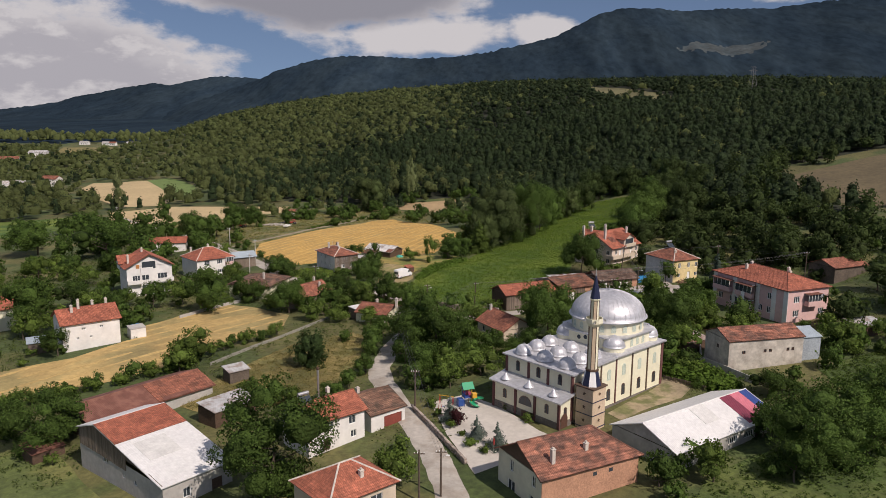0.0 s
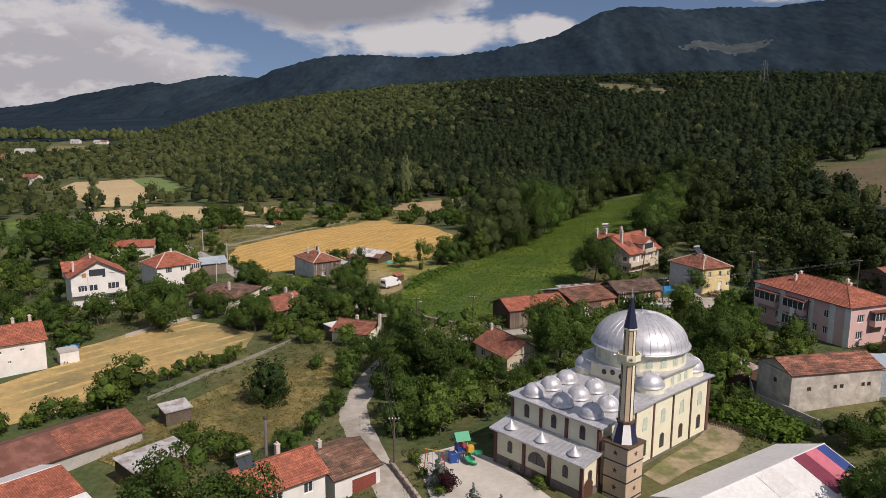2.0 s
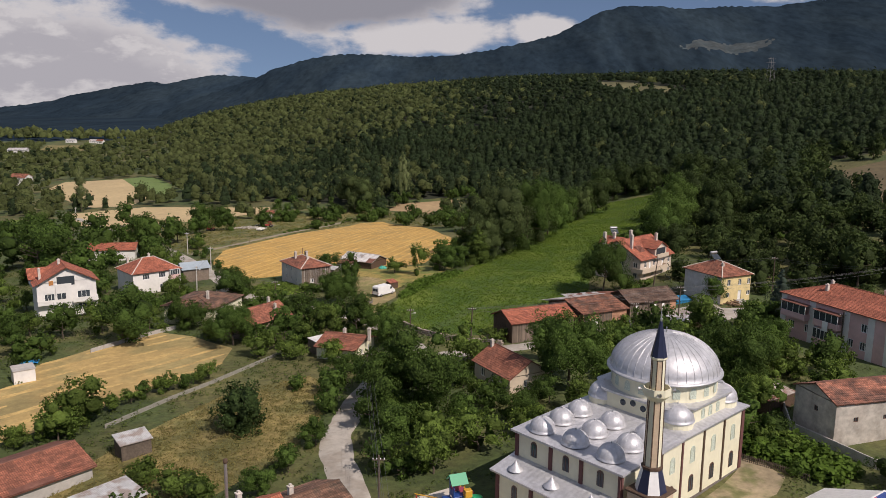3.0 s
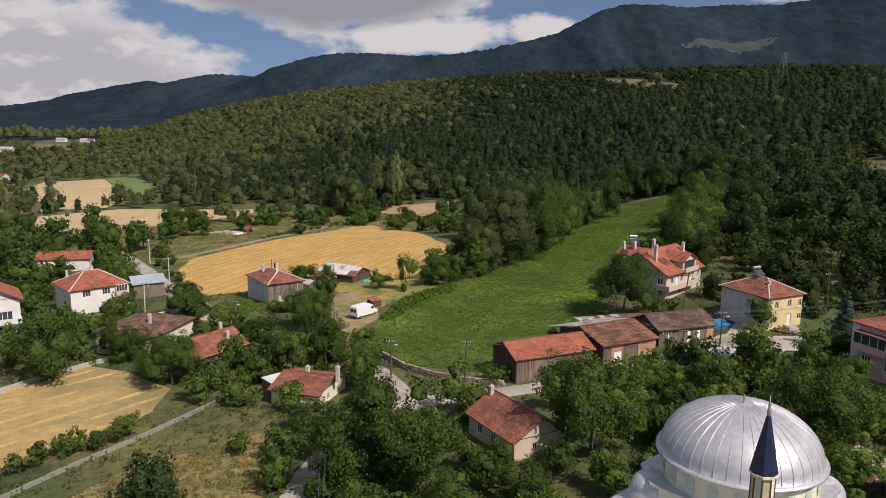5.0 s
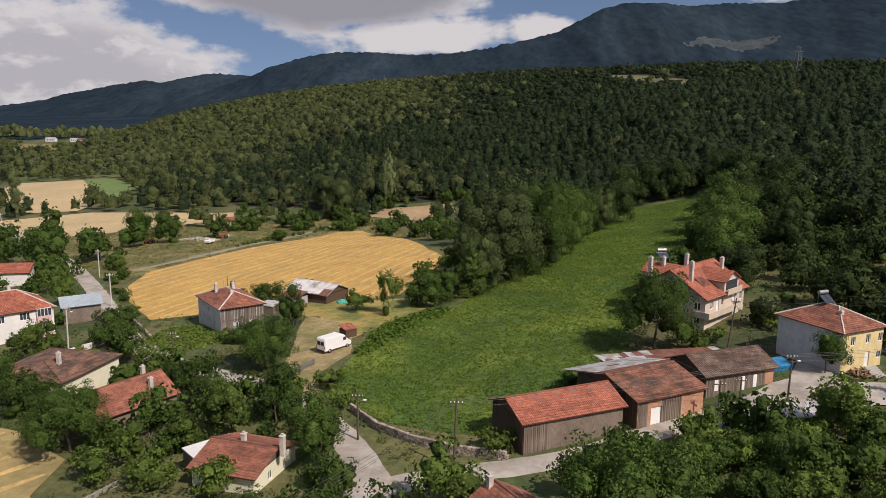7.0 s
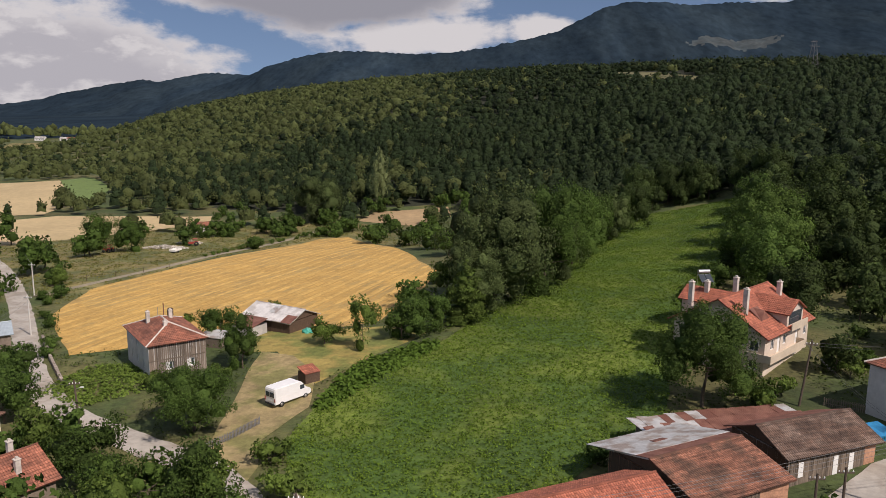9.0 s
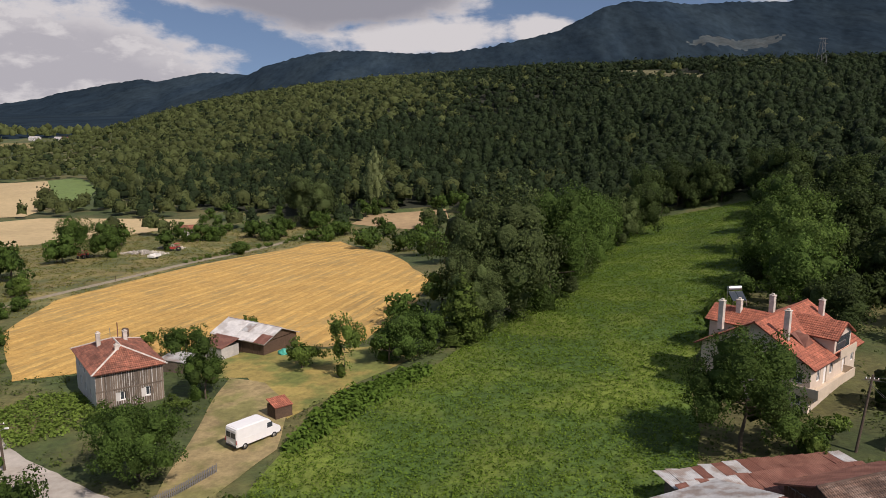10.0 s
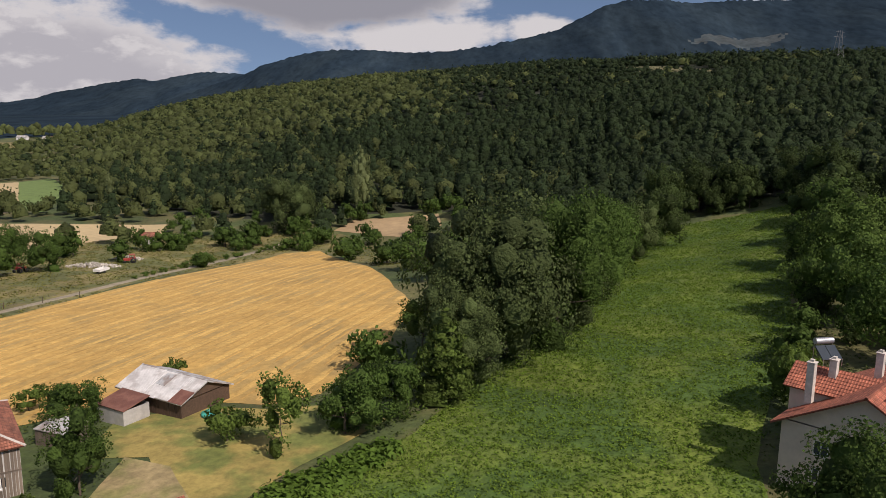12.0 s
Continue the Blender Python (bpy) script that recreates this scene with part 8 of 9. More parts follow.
# ---- solar water heaters ----


def solar_heater(x, y, z, turn):
    t = thing("solar_heater", "solar water heater with silver tank on roof", "solar heater", x, y, z, turn, "solar heaters on the roofs")
    for s in (-0.48, 0.48):
        bm = bmesh.new()
        v = [(s - 0.45, -0.7, 0.25), (s + 0.45, -0.7, 0.25), (s + 0.45, 0.5, 1.15), (s - 0.45, 0.5, 1.15)]
        slab_roof(bm, v, 0.06)
        part("panel", bm, GLASS, t)
    bm = bmesh.new()
    tube(bm, (-0.85, 0.7, 1.5), (0.85, 0.7, 1.5), 0.28, n=14)
    part("tank", bm, STEEL, t)
    for a, b in (((-0.9, -0.7, -0.4), (-0.9, -0.7, 0.25)), ((0.9, -0.7, -0.4), (0.9, -0.7, 0.25)), ((-0.9, 0.7, -0.4), (-0.9, 0.7, 1.3)), ((0.9, 0.7, -0.4), (0.9, 0.7, 1.3))):
        bm = bmesh.new()
        tube(bm, a, b, 0.03, n=5)
        part("leg", bm, STEEL, t)
    return t


solar_heater(45.3, 229.6, 16.75, 10)
solar_heater(61.5, 203.5, 15.6, 25)
solar_heater(-19.5, 104.8, 9.9, 41)
# tall flue beside the garage house
fl = thing("flue_pipe", "tall steel flue pipe beside the roof", "flue", -18.6, 110.5, 4.0)
bm = bmesh.new()
tube(bm, (0, 0, 0), (0, 0, 9.2), 0.17, n=10)
part("pipe", bm, STEEL, fl)
bm = bmesh.new()
lathe(bm, [(0.2, 9.2), (0.24, 9.3), (0.24, 9.6), (0, 9.7)], 10)
part("cowl", bm, TIMBER, fl)

# ---- van ----
WHITE_PAINT = material("white_car_paint", (0.80, 0.80, 0.79), 0.4, grain=(1, 0), wide=(1.2, 0.05))
RUBBER = material("rubber", (0.02, 0.02, 0.02), 0.8, grain=(5, 0.2), wide=(1, 0.1))
van = thing("van", "white high-roofed delivery van parked in the yard", "van", -11.2, 216.4, float(land(-11.2, 216.4)) + 0.08, 51)
bm = bmesh.new()
prof = [(-2.95, 0.35), (2.75, 0.35), (2.95, 0.6), (2.9, 1.05), (2.1, 1.35), (1.45, 2.25), (1.0, 2.48), (-2.8, 2.5), (-2.95, 2.3)]
lo = [bm.verts.new((x, -0.98, z)) for x, z in prof]
hi = [bm.verts.new((x, 0.98, z)) for x, z in prof]
bm.faces.new(lo)
bm.faces.new(hi[::-1])
for i in range(len(prof)):
    k = (i + 1) % len(prof)
    bm.faces.new((lo[k], lo[i], hi[i], hi[k]))
bmesh.ops.bevel(bm, geom=bm.edges[:], offset=0.09, segments=3, affect="EDGES")
bmesh.ops.recalc_face_normals(bm, faces=bm.faces[:])
part("body", bm, WHITE_PAINT, van)
for name, b in (("rear_window", (-2.975, -0.78, 1.35, -2.955, -0.06, 1.95)), ("rear_window", (-2.975, 0.06, 1.35, -2.955, 0.78, 1.95)), ("side_window", (1.05, -1.0, 1.4, 1.75, -0.985, 1.95)), ("side_window", (1.05, 0.985, 1.4, 1.75, 1.0, 1.95)), ("bumper", (-3.03, -0.9, 0.35, -2.94, 0.9, 0.55)), ("bumper", (2.88, -0.9, 0.35, 3.02, 0.9, 0.6)), ("plate", (-2.985, -0.26, 0.75, -2.96, 0.26, 0.87)), ("rail", (-2.3, -1.0, 1.2, 0.6, -0.985, 1.24))):
    bm = bmesh.new()
    box(bm, *b)
    part(name, bm, GLASS if "window" in name else (FRAME if name == "plate" else (WHITE_PAINT if name == "rail" else RUBBER)), van)
bm = bmesh.new()
slab_roof(bm, [(2.12, -0.82, 1.38), (2.12, 0.82, 1.38), (1.5, 0.78, 2.24), (1.5, -0.78, 2.24)], 0.02)
part("windscreen", bm, GLASS, van)
for s in (-1, 1):
    bm = bmesh.new()
    box(bm, -2.985, s * 0.93 - 0.06, 0.8, -2.95, s * 0.93 + 0.06, 1.25)
    part("tail_light", bm, material("red_lens", (0.35, 0.02, 0.02), 0.3), van)
    for x in (-1.9, 1.95):
        bm = bmesh.new()
        lathe(bm, [(0.2, -0.11), (0.34, -0.11), (0.36, 0), (0.34, 0.11), (0.2, 0.11)], 18)
        bm.transform(Matrix.Translation((x, s * 0.9, 0.3)) @ Matrix.Rotation(math.pi / 2, 4, "X"))
        wh = part("wheel", bm, RUBBER, van)
        bm = bmesh.new()
        lathe(bm, [(0, -0.08), (0.2, -0.1), (0.2, 0.1), (0, 0.08)], 14)
        bm.transform(Matrix.Translation((x, s * 0.9, 0.3)) @ Matrix.Rotation(math.pi / 2, 4, "X"))
        part("rim", bm, STEEL, wh)

# ---- tractor and cart by the track ----
RED_PAINT = material("faded_red_paint", (0.35, 0.05, 0.035), 0.5)
tr = thing("tractor", "small faded red tractor by the track", "tractor", -72.9, 371, float(land(-72.9, 371)), 200)
for name, b, m in (("bonnet", (0.1, -0.4, 0.7, 1.9, 0.4, 1.4), RED_PAINT), ("seat", (-0.9, -0.35, 1.2, -0.4, 0.35, 1.6), RUBBER), ("mudguard", (-1.2, -0.95, 1.1, 0.0, -0.55, 1.5), RED_PAINT), ("mudguard", (-1.2, 0.55, 1.1, 0.0, 0.95, 1.5), RED_PAINT), ("roof", (-1.1, -0.8, 2.3, 0.4, 0.8, 2.4), RED_PAINT)):
    bm = bmesh.new()
    box(bm, *b, 0.05)
    part(name, bm, m, tr)
for x, y, r in ((-0.7, -0.85, 0.75), (-0.7, 0.85, 0.75), (1.5, -0.65, 0.42), (1.5, 0.65, 0.42)):
    bm = bmesh.new()
    lathe(bm, [(r * 0.5, -0.16), (r * 0.95, -0.16), (r, 0), (r * 0.95, 0.16), (r * 0.5, 0.16)], 18)
    bm.transform(Matrix.Translation((x, y, r)) @ Matrix.Rotation(math.pi / 2, 4, "X"))
    part("wheel", bm, RUBBER, tr)
for x, y in ((-1.0, -0.7), (-1.0, 0.7), (0.3, -0.7), (0.3, 0.7)):
    bm = bmesh.new()
    tube(bm, (x, y, 1.3), (x, y, 2.3), 0.04, n=5)
    part("post", bm, RED_PAINT, tr)
ct = thing("farm_cart", "pale two-wheeled farm trailer on the track", "trailer", -71.9, 350.6, float(land(-71.9, 350.6)), 75)
bm = bmesh.new()
box(bm, -1.8, -1.0, 0.7, 1.8, 1.0, 0.8)
for b in ((-1.8, -1.0, 0.8, 1.8, -0.95, 1.3), (-1.8, 0.95, 0.8, 1.8, 1.0, 1.3), (-1.8, -0.95, 0.8, -1.75, 0.95, 1.3), (1.75, -0.95, 0.8, 1.8, 0.95, 1.3)):
    box(bm, *b)
part("bed", bm, PLASTER, ct)
for y in (-0.9, 0.9):
    bm = bmesh.new()
    lathe(bm, [(0.15, -0.1), (0.38, -0.1), (0.4, 0), (0.38, 0.1), (0.15, 0.1)], 16)
    bm.transform(Matrix.Translation((0, y, 0.4)) @ Matrix.Rotation(math.pi / 2, 4, "X"))
    part("wheel", bm, RUBBER, ct)
bm = bmesh.new()
tube(bm, (1.8, 0, 0.7), (3.2, 0, 0.4), 0.06, n=6)
part("drawbar", bm, STEEL, ct)

# ---- playground ----
P_GREEN, P_BLUE = material("green_plastic", (0.02, 0.30, 0.14), 0.4, grain=(1, 0)), material("blue_plastic", (0.02, 0.07, 0.28), 0.4, grain=(1, 0))
P_YELLOW, P_RED = material("yellow_plastic", (0.60, 0.33, 0.03), 0.4, grain=(1, 0)), material("red_plastic", (0.36, 0.04, 0.03), 0.4, grain=(1, 0))
P_PINK = material("pink_plastic", (0.50, 0.10, 0.16), 0.4, grain=(1, 0))
pg = thing("play_tower", "colourful play tower with green spiral slide", "playground", 4.2, 117.2, float(land(4.2, 117.2)) + 0.09, 20)
for x in (-0.6, 0.6):
    for y in (-0.6, 0.6):
        bm = bmesh.new()
        tube(bm, (x, y, 0), (x, y, 3.0), 0.07, n=8)
        part("post", bm, P_BLUE if x < 0 else P_YELLOW, pg)
bm = bmesh.new()
slab_roof(bm, [(-0.95, -0.95, 2.9), (0.95, -0.95, 2.9), (0.95, 0, 3.8), (-0.95, 0, 3.8)], 0.06)
slab_roof(bm, [(0.95, 0.95, 2.9), (-0.95, 0.95, 2.9), (-0.95, 0, 3.8), (0.95, 0, 3.8)], 0.06)
part("roof", bm, P_GREEN, pg)
for name, b, m in (("deck", (-0.65, -0.65, 1.3, 0.65, 0.65, 1.4), P_BLUE), ("side_panel", (-0.66, -0.62, 1.4, -0.62, 0.62, 2.1), P_BLUE), ("side_panel", (-0.6, 0.62, 1.4, 0.6, 0.66, 2.1), P_PINK), ("canopy", (0.5, -1.2, 1.4, 1.3, -0.5, 2.2), P_YELLOW), ("climbing_wall", (-1.6, -0.5, 0.0, -0.7, 0.5, 1.2), P_BLUE)):
    bm = bmesh.new()
    box(bm, *b, 0.03)
    part(name, bm, m, pg)
bm = bmesh.new()
rows_ = []
for i in range(25):
    a = radians(-90 + i * 15)
    z = 1.5 - 1.35 * i / 24
    c = Vector((1.2, -1.3, z))
    row = []
    for k in range(7):
        b = math.pi * k / 6
        r = 0.75 - 0.38 * math.cos(b)
        row.append(bm.verts.new(c + Vector((r * math.cos(a), r * math.sin(a), 0.32 * (1 - math.sin(b))))))
    rows_.append(row)
for r0, r1 in zip(rows_, rows_[1:]):
    for k in range(6):
        f = bm.faces.new((r0[k], r0[k + 1], r1[k + 1], r1[k]))
        f.smooth = True
part("slide", bm, P_GREEN, pg, "green spiral slide chute")
bm = bmesh.new()
tube(bm, (0.6, 0.3, 1.7), (2.2, 1.2, 0.5), 0.32, n=12)
part("tube_slide", bm, P_PINK, pg)
sw = thing("swing_set", "red-framed swing set with yellow top", "swing", 0.9, 115.4, float(land(0.9, 115.4)) + 0.09, -20)
for x in (-1.1, 1.1):
    for y in (-0.7, 0.7):
        bm = bmesh.new()
        tube(bm, (x, y, 0), (x, 0, 2.3), 0.05, n=6)
        part("leg", bm, P_RED, sw)
bm = bmesh.new()
tube(bm, (-1.3, 0, 2.3), (1.3, 0, 2.3), 0.06, n=6)
part("top_bar", bm, P_YELLOW, sw)
for x in (-0.5, 0.5):
    bm = bmesh.new()
    box(bm, x - 0.25, -0.1, 0.5, x + 0.25, 0.1, 0.55)
    tube(bm, (x - 0.22, 0, 0.55), (x - 0.22, 0, 2.3), 0.012, n=4)
    tube(bm, (x + 0.22, 0, 0.55), (x + 0.22, 0, 2.3), 0.012, n=4)
    part("seat", bm, P_BLUE, sw)
fp = thing("flag_pole", "short pole with a furled red flag", "flag", 7.4, 99.6, float(land(7.4, 99.6)))
bm = bmesh.new()
tube(bm, (0, 0, 0), (0, 0, 2.6), 0.03, n=6)
part("pole", bm, STEEL, fp)
bm = bmesh.new()
lathe(bm, [(0.03, 1.3), (0.14, 1.5), (0.1, 2.1), (0.03, 2.5)], 7)
part("flag", bm, P_RED, fp)

# ---- walls and fences ----


def along(line, step):
    out = []
    for (x0, y0), (x1, y1) in zip(line, line[1:]):
        n = max(1, round(math.hypot(x1 - x0, y1 - y0) / step))
        for i in range(n):
            out.append((x0 + (x1 - x0) * (i + 0.5) / n, y0 + (y1 - y0) * (i + 0.5) / n, math.atan2(y1 - y0, x1 - x0), math.hypot(x1 - x0, y1 - y0) / n))
    return out


def panel_wall(line, h, mat, label, name="garden_wall", thick=0.18, step=2.5):
    t = thing(name, label, "wall", line[0][0], line[0][1], 0)
    for x, y, a, w in along(line, step):
        bm = bmesh.new()
        box(bm, -w / 2 + 0.015, -thick / 2, -0.6, w / 2 - 0.015, thick / 2, h, 0.02)
        p = part("panel", bm, mat, t)
        p.matrix_basis = pose(x - line[0][0], y - line[0][1], float(land(x, y)), 0, 0, math.degrees(a))
    return t


def stone_wall(line, h, label, seed, thick=0.4):
    t = thing("stone_wall", label, "wall", line[0][0], line[0][1], 0)
    rng = np.random.default_rng(seed)
    mat = material("field_stone", (0.30, 0.25, 0.21), 0.95, grain=(3, 0.25), wide=(0.8, 0.2), per="object", spread=0.35, bump=0.03)
    meshes = []
    for i in range(4):
        bm = bmesh.new()
        box(bm, -0.5, -0.5, 0, 0.5, 0.5, 1)
        bmesh.ops.bevel(bm, geom=bm.edges[:], offset=0.12, segments=1, affect="EDGES")
        for v in bm.verts:
            v.co += Vector(rng.normal(0, 0.03, 3))
        me = bpy.data.meshes.new("stone")
        bm.to_mesh(me)
        bm.free()
        me.materials.append(mat)
        meshes.append(me)
    k = max(2, int(h / 0.3))
    for x, y, a, w in along(line, 0.5):
        for j in range(k):
            ob = new("stone", meshes[int(rng.integers(0, 4))])
            ob.parent = t
            sh = (j % 2) * 0.22
            ob.matrix_basis = Matrix.Translation((x - line[0][0] + math.cos(a) * sh, y - line[0][1] + math.sin(a) * sh, float(land(x, y)) - 0.1 + j * h / k)) @ Matrix.Rotation(a + rng.normal(0, 0.06), 4, "Z") @ Matrix.Diagonal((w * rng.uniform(0.85, 1.08), thick * rng.uniform(0.9, 1.2), h / k * rng.uniform(0.92, 1.1), 1))
    return t


def rail_fence(line, h, mat, label, gap=0.22, pales=True):
    t = thing("picket_fence", label, "fence", line[0][0], line[0][1], 0)
    for x, y, a, w in along(line, gap):
        bm = bmesh.new()
        box(bm, -0.05, -0.015, -0.1, 0.05, 0.015, h + 0.1 * noise.noise((x * 3, y * 3, 0)))
        p = part("paling", bm, mat, t)
        p.matrix_basis = pose(x - line[0][0], y - line[0][1], float(land(x, y)), 0, 0, math.degrees(a))
    for x, y, a, w in along(line, 2.0):
        for z in (0.3, 0.75):
            bm = bmesh.new()
            box(bm, -w / 2, 0.02, z * h, w / 2, 0.06, z * h + 0.07)
            p = part("rail", bm, mat, t)
            p.matrix_basis = pose(x - line[0][0], y - line[0][1], float(land(x, y)), 0, 0, math.degrees(a))
    return t


panel_wall([(-44.7, 142), (-39.2, 151.5), (-34.4, 158.8), (-29.8, 167.2), (-24.8, 176.8)], 0.6, material("mossy_concrete", (0.27, 0.26, 0.22), 0.95, grain=(2, 0.2), wide=(0.5, 0.35)), "low mossy concrete garden wall", thick=0.14)
panel_wall([(51.0, 146.5), (47.5, 134), (52.6, 123.7), (57, 120.5)], 1.2, CONCRETE, "grey concrete yard wall below the shed")
panel_wall([(-62.3, 176.5), (-57, 186), (-52, 192.5)], 0.8, CONCRETE, "low grey wall behind the stubble field")
panel_wall([(-55.2, 217.5), (-52.6, 221.5), (-50.5, 225.5)], 1.0, PLASTER, "short white wall along the lane")
panel_wall([(64.5, 180.5), (70, 182.5), (78, 183)], 1.1, CONCRETE, "pale terrace wall beside the road")
stone_wall([(-5.5, 190.5), (-1.5, 184), (2.9, 179.9), (7.3, 177.1), (13.4, 174.6)], 1.15, "old field-stone wall round the meadow corner", 31)
stone_wall([(-4.6, 116.6), (-1.4, 108.9), (1.7, 101), (3.4, 97)], 0.9, "dark stone parapet between road and forecourt", 32)
stone_wall([(-59, 248.3), (-50.9, 235.1), (-44.3, 225)], 0.8, "low stone wall along the lane", 33)
rail_fence([(52.2, 207.8), (56, 205.2), (60.5, 207.5)], 1.0, BOARDS, "grey picket fence of the garden")
rail_fence([(38.5, 126.8), (41.5, 124.2), (44.2, 121.4)], 0.9, BOARDS, "low grey board fence behind the mosque")
rail_fence([(-18.3, 201.6), (-15.6, 205.2), (-13.2, 209.4)], 1.0, GREY_STEEL, "low metal yard fence beside the gate")
rail_fence([(-31, 180.0), (-26.5, 184.5)], 1.5, BOARDS, "grey plank fence below the farmhouse", 0.2)

# ---- odds and ends ----
tp = bmesh.new()
for i in range(9):
    for j in range(7):
        tp.verts.new((i * 0.4 - 1.6, j * 0.35 - 1.0, 0.25 + 0.35 * noise.noise((i * 0.6, j * 0.6, 1.0)) + 0.3 * math.exp(-((i - 4) ** 2 + (j - 3) ** 2) / 6)))
tp.verts.ensure_lookup_table()
for i in range(8):
    for j in range(6):
        tp.faces.new([tp.verts[k] for k in (i * 7 + j, (i + 1) * 7 + j, (i + 1) * 7 + j + 1, i * 7 + j + 1)])
ob = finish("tarpaulin", tp, material("blue_tarpaulin", (0.03, 0.22, 0.45), 0.45))
ob.matrix_basis = pose(-70.6, 170.6, float(land(-70.6, 170.6)), 0, 0, 20)
tagged(ob, "crumpled bright blue tarpaulin over a heap", "tarpaulin")


def log_pile(x, y, n, seed, w=3.0):
    t = thing("log_pile", "heap of split firewood logs", "firewood", x, y, float(land(x, y)))
    rng = np.random.default_rng(seed)
    mat = material("split_log", (0.26, 0.17, 0.10), 0.9, grain=(4, 0.3), wide=(1, 0.2), per="object", spread=0.4)
    bm = bmesh.new()
    tube(bm, (-0.5, 0, 0), (0.5, 0, 0), 0.11, 0.1, 6)
    me = bpy.data.meshes.new("log")
    bm.to_mesh(me)
    bm.free()
    me.materials.append(mat)
    for i in range(n):
        ob = new("log", me)
        ob.parent = t
        q = rng.normal(0, 0.28, 2)
        ob.matrix_basis = Matrix.Translation((q[0] * w, q[1] * w, 0.1 + max(0, 0.9 - abs(q[0]) - abs(q[1])) * rng.random())) @ Matrix.Rotation(rng.uniform(0, 6.28), 4, "Z") @ Matrix.Rotation(rng.normal(0, 0.25), 4, "Y")


log_pile(63.2, 195.6, 60, 41)
log_pile(100, 160, 50, 42, 5)
for i in range(6):
    bm = bmesh.new()
    box(bm, -1.1, 0.0, 0, 1.1, 0.3, 0.17 * (i + 1))
    ob = finish("stair_step", bm, CONCRETE)
    ob.matrix_basis = pose(65.2 - 0.12 * i, 194.6 + 0.28 * i, float(land(65.2, 194.6)), 0, 0, 25)
    tagged(ob, "pale concrete step up to the yellow house", "step", "garden steps", "structure")
bm = bmesh.new()
slab_roof(bm, [(-1.9, -1.2, 0.75), (1.9, -1.2, 0.75), (1.9, 1.2, 1.2), (-1.9, 1.2, 1.2)], 0.9)
ob = finish("covered_car", bm, MATS["blue_tarpaulin"])
ob.matrix_basis = pose(53.2, 199.2, float(land(53.2, 199.2)), 0, 0, 20)
tagged(ob, "car-sized load under dark blue cover", "cover")

def stone_heap(x, y, n, spread, seed):
    """Rubble tipped beside the track."""
    rng = np.random.default_rng(seed)
    bm = bmesh.new()
    for i in range(n):
        r = rng.uniform(0.18, 0.55)
        a, d = rng.uniform(0, 6.28), rng.random() ** 0.6
        px, py = math.cos(a) * d * spread[0], math.sin(a) * d * spread[1]
        b = bmesh.ops.create_icosphere(bm, subdivisions=1, radius=r)
        q = Matrix.Translation((px, py, float(land(x + px, y + py)) - float(land(x, y)) + (1 - d) * 0.9)) @ Euler(rng.uniform(0, 6, 3)).to_matrix().to_4x4() @ Matrix.Diagonal((1.3, 0.9, 0.7, 1))
        bmesh.ops.transform(bm, matrix=q, verts=b["verts"])
    ob = finish("rubble_heap", bm, material("rubble", (0.36, 0.33, 0.28), 0.95, grain=(2, 0.3), wide=(0.5, 0.3), per="island", spread=0.35))
    ob.location = (x, y, float(land(x, y)))
    return tagged(ob, "heap of pale rubble beside the dirt track", "rubble", kind="stuff")


stone_heap(-79.5, 362.5, 150, (7.5, 2.6), 61)
stone_heap(-76, 378, 60, (5.0, 2.0), 62)
pf = thing("wire_fence", "old wire fence with leaning posts in the pasture", "fence")
_ends = []
for x, y in ((-81.3, 297.0), (-76.6, 302.5), (-71.9, 308.0), (-67.2, 313.4), (-62.5, 319.0)):
    z = float(land(x, y))
    bm = bmesh.new()
    tube(bm, (x, y, z - 0.3), (x + 0.1, y, z + 1.35), 0.07, 0.05, 6)
    part("post", bm, TIMBER, pf)
    _ends.append(Vector((x, y, z)))
for a, b in zip(_ends, _ends[1:]):
    for h in (0.6, 1.2):
        bm = bmesh.new()
        tube(bm, a + Vector((0.05, 0, h)), b + Vector((0.05, 0, h)), 0.012, n=4)
        part("strand", bm, WIRE, pf)
copy_thing(tr, pose(-92.5, 352.0, float(land(-92.5, 352.0)), 0, 0, 160))
bm = bmesh.new()
bmesh.ops.create_icosphere(bm, subdivisions=3, radius=1.0)
for v in bm.verts:
    v.co = Vector((v.co.x * 1.1, v.co.y * 0.8, max(v.co.z, -0.1) * 0.75)) * (1 + 0.28 * noise.noise(v.co * 2.3))
ob = finish("tarpaulin_heap", bm, material("teal_tarpaulin", (0.06, 0.36, 0.28), 0.5, grain=(3, 0.2), wide=(0.8, 0.25)))
ob.location = (-13.9, 246.5, float(land(-13.9, 246.5)) + 0.05)
tagged(ob, "heap covered with a crumpled teal tarpaulin", "tarpaulin")

# ---- swaths of straw on the mown fields ----


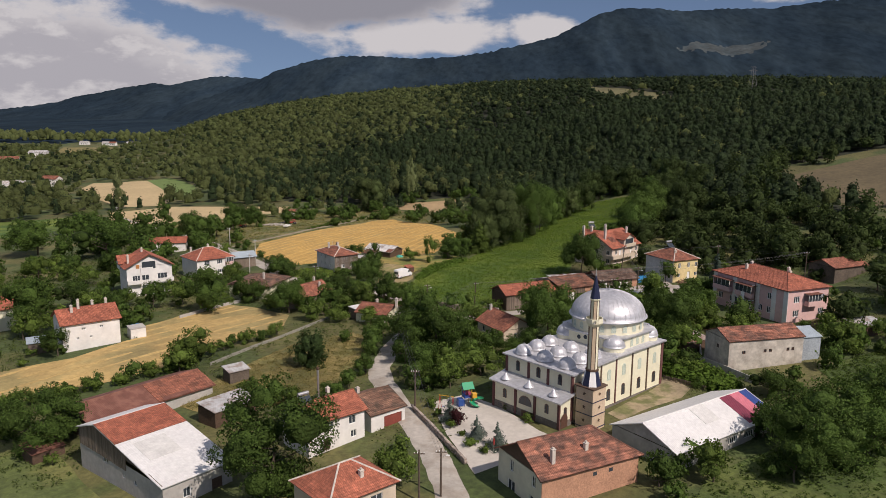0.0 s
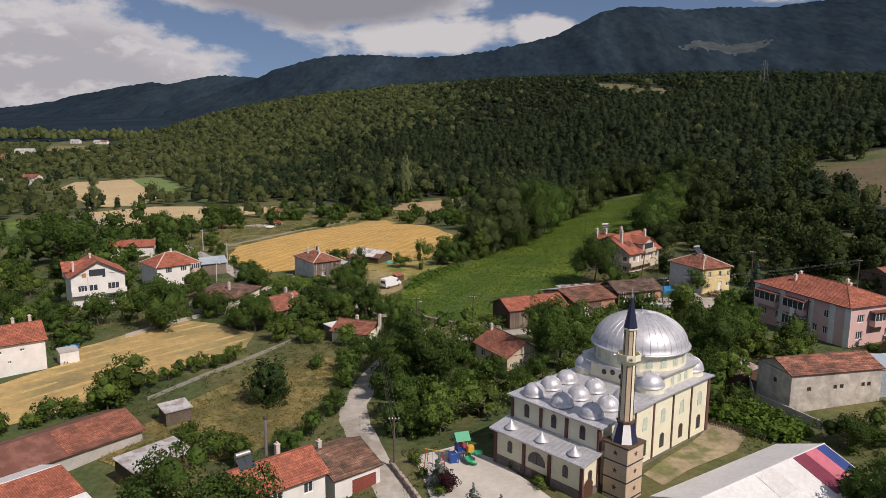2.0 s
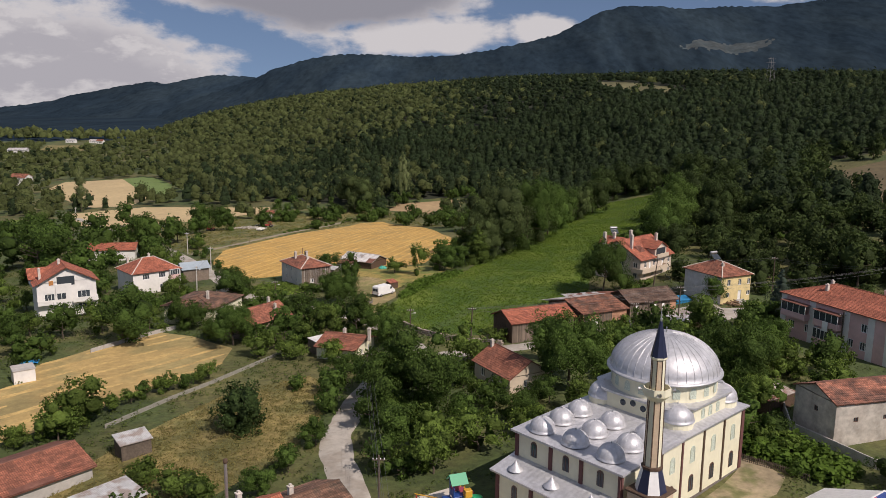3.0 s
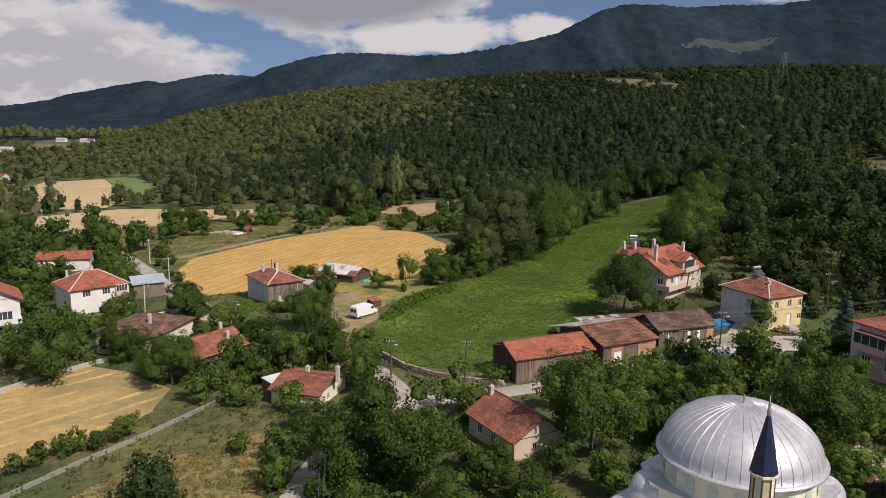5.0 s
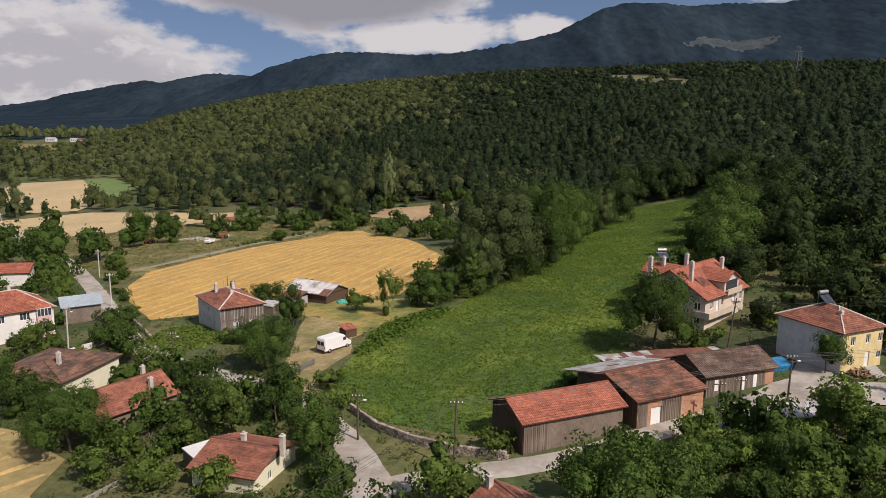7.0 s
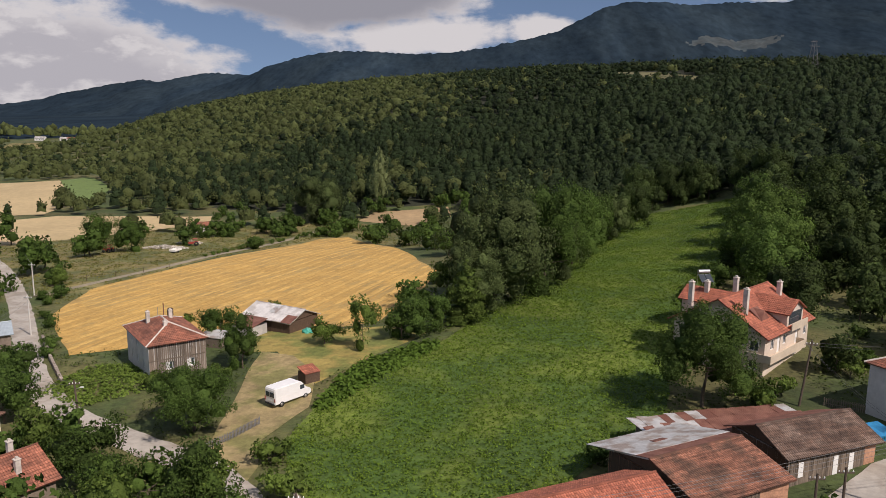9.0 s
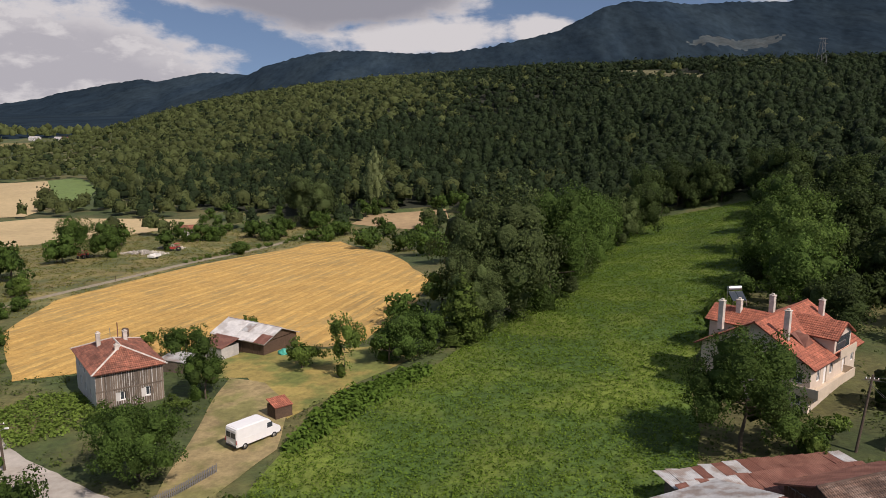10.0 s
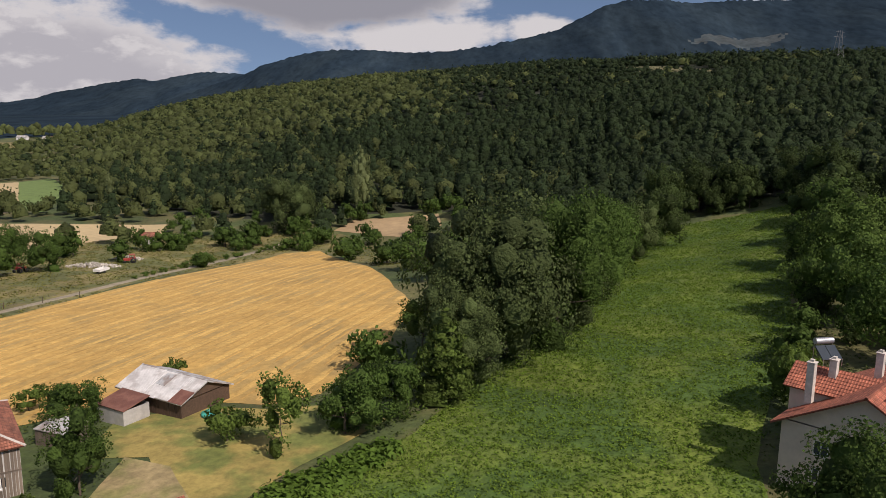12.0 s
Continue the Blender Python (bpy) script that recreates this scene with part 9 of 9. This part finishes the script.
def swaths(name, poly, way, gap, seed, mat, h=0.16, w=1.5):
    """Low ridges of cut straw that run along the field."""
    d = Vector((*way, 0)).normalized()
    s = Vector((-d.y, d.x, 0))
    c = Vector((sum(p[0] for p in poly) / len(poly), sum(p[1] for p in poly) / len(poly), 0))
    verts, faces = [], []
    for k in range(-40, 41):
        run = []
        for i in range(-80, 81):
            p = c + d * (i * 1.6) + s * (k * gap)
            p = p + s * (0.9 * noise.noise((p.x * 0.03, p.y * 0.03, seed)) + 0.25 * noise.noise((p.x * 0.3, p.y * 0.3, seed)))
            ok = bool(inside(p.x, p.y, poly)) and noise.noise((p.x * 0.12, p.y * 0.12, seed + k)) > -0.42
            if ok:
                run.append(p)
            if (not ok or i == 80) and len(run) > 3:
                b = len(verts)
                for j, q in enumerate(run):
                    z = float(land(q.x, q.y)) + 0.07
                    e = 0.3 if j in (0, len(run) - 1) else 0.7 + 0.5 * noise.noise((q.x * 0.5, q.y * 0.5, 2.0))
                    for o, u in ((-w / 2, 0), (-w / 5, h), (w / 5, h * 0.9), (w / 2, 0)):
                        r = q + s * o * e
                        verts.append((r.x, r.y, z + u * e))
                for j in range(len(run) - 1):
                    for o in range(3):
                        faces.append((b + j * 4 + o, b + j * 4 + o + 1, b + j * 4 + 5 + o, b + j * 4 + 4 + o))
            if not ok:
                run = []
    me = bpy.data.meshes.new(name)
    me.from_pydata(verts, [], faces)
    me.polygons.foreach_set("use_smooth", np.ones(len(me.polygons), bool))
    me.materials.append(mat)
    return tagged(new(name, me), "ridges of cut straw in rows", "straw", kind="stuff")


STRAW_ROW = material("cut_straw", (0.54, 0.345, 0.10), 0.95, grain=(1.5, 0.25), wide=(0.15, 0.2), bump=0.05, bump_scale=4)
BARE_ROW = material("bare_row", (0.45, 0.275, 0.075), 0.95, grain=(1.5, 0.25), wide=(0.15, 0.25))
swaths("straw_swath", FIELD_B, (0.30, 0.954), 3.6, 3.0, STRAW_ROW, 0.06, 1.7)
swaths("stubble_row", FIELD_B, (0.30, 0.954), 3.6 * 0.53, 9.0, BARE_ROW, 0.05, 0.7)
DULL_ROW = material("dull_straw", (0.48, 0.335, 0.125), 0.95, grain=(1.5, 0.25), wide=(0.15, 0.25), bump=0.05, bump_scale=4)
swaths("straw_swath_near", FIELD_A, (0.66, 0.75), 4.1, 5.0, DULL_ROW, 0.04, 1.5)
# maize plot beside the mosque
scrub("maize_plot", "rows of green maize beside the mosque", CORN, [(40, 139), (45.5, 133), (50.5, 122.5), (46.5, 119), (42, 125), (37.5, 130.5)], 420, 16, 0.7, 1.7, 0.36, 51)
scrub("maize_strip", "tall maize at the meadow's near edge", CORN, [(-8, 214), (-3, 229), (6, 238), (8, 236), (0, 224), (-6, 213)], 300, 16, 0.8, 1.0, 0.3, 52)
scrub("vegetable_plot", "bright green vegetable plot beside the timber house", leafy("vegetable_leaves", (0.135, 0.205, 0.040), 0.35), [(-46, 222), (-43, 232), (-36, 231), (-30, 222), (-38, 216)], 420, 12, 0.6, 0.6, 0.2, 53)
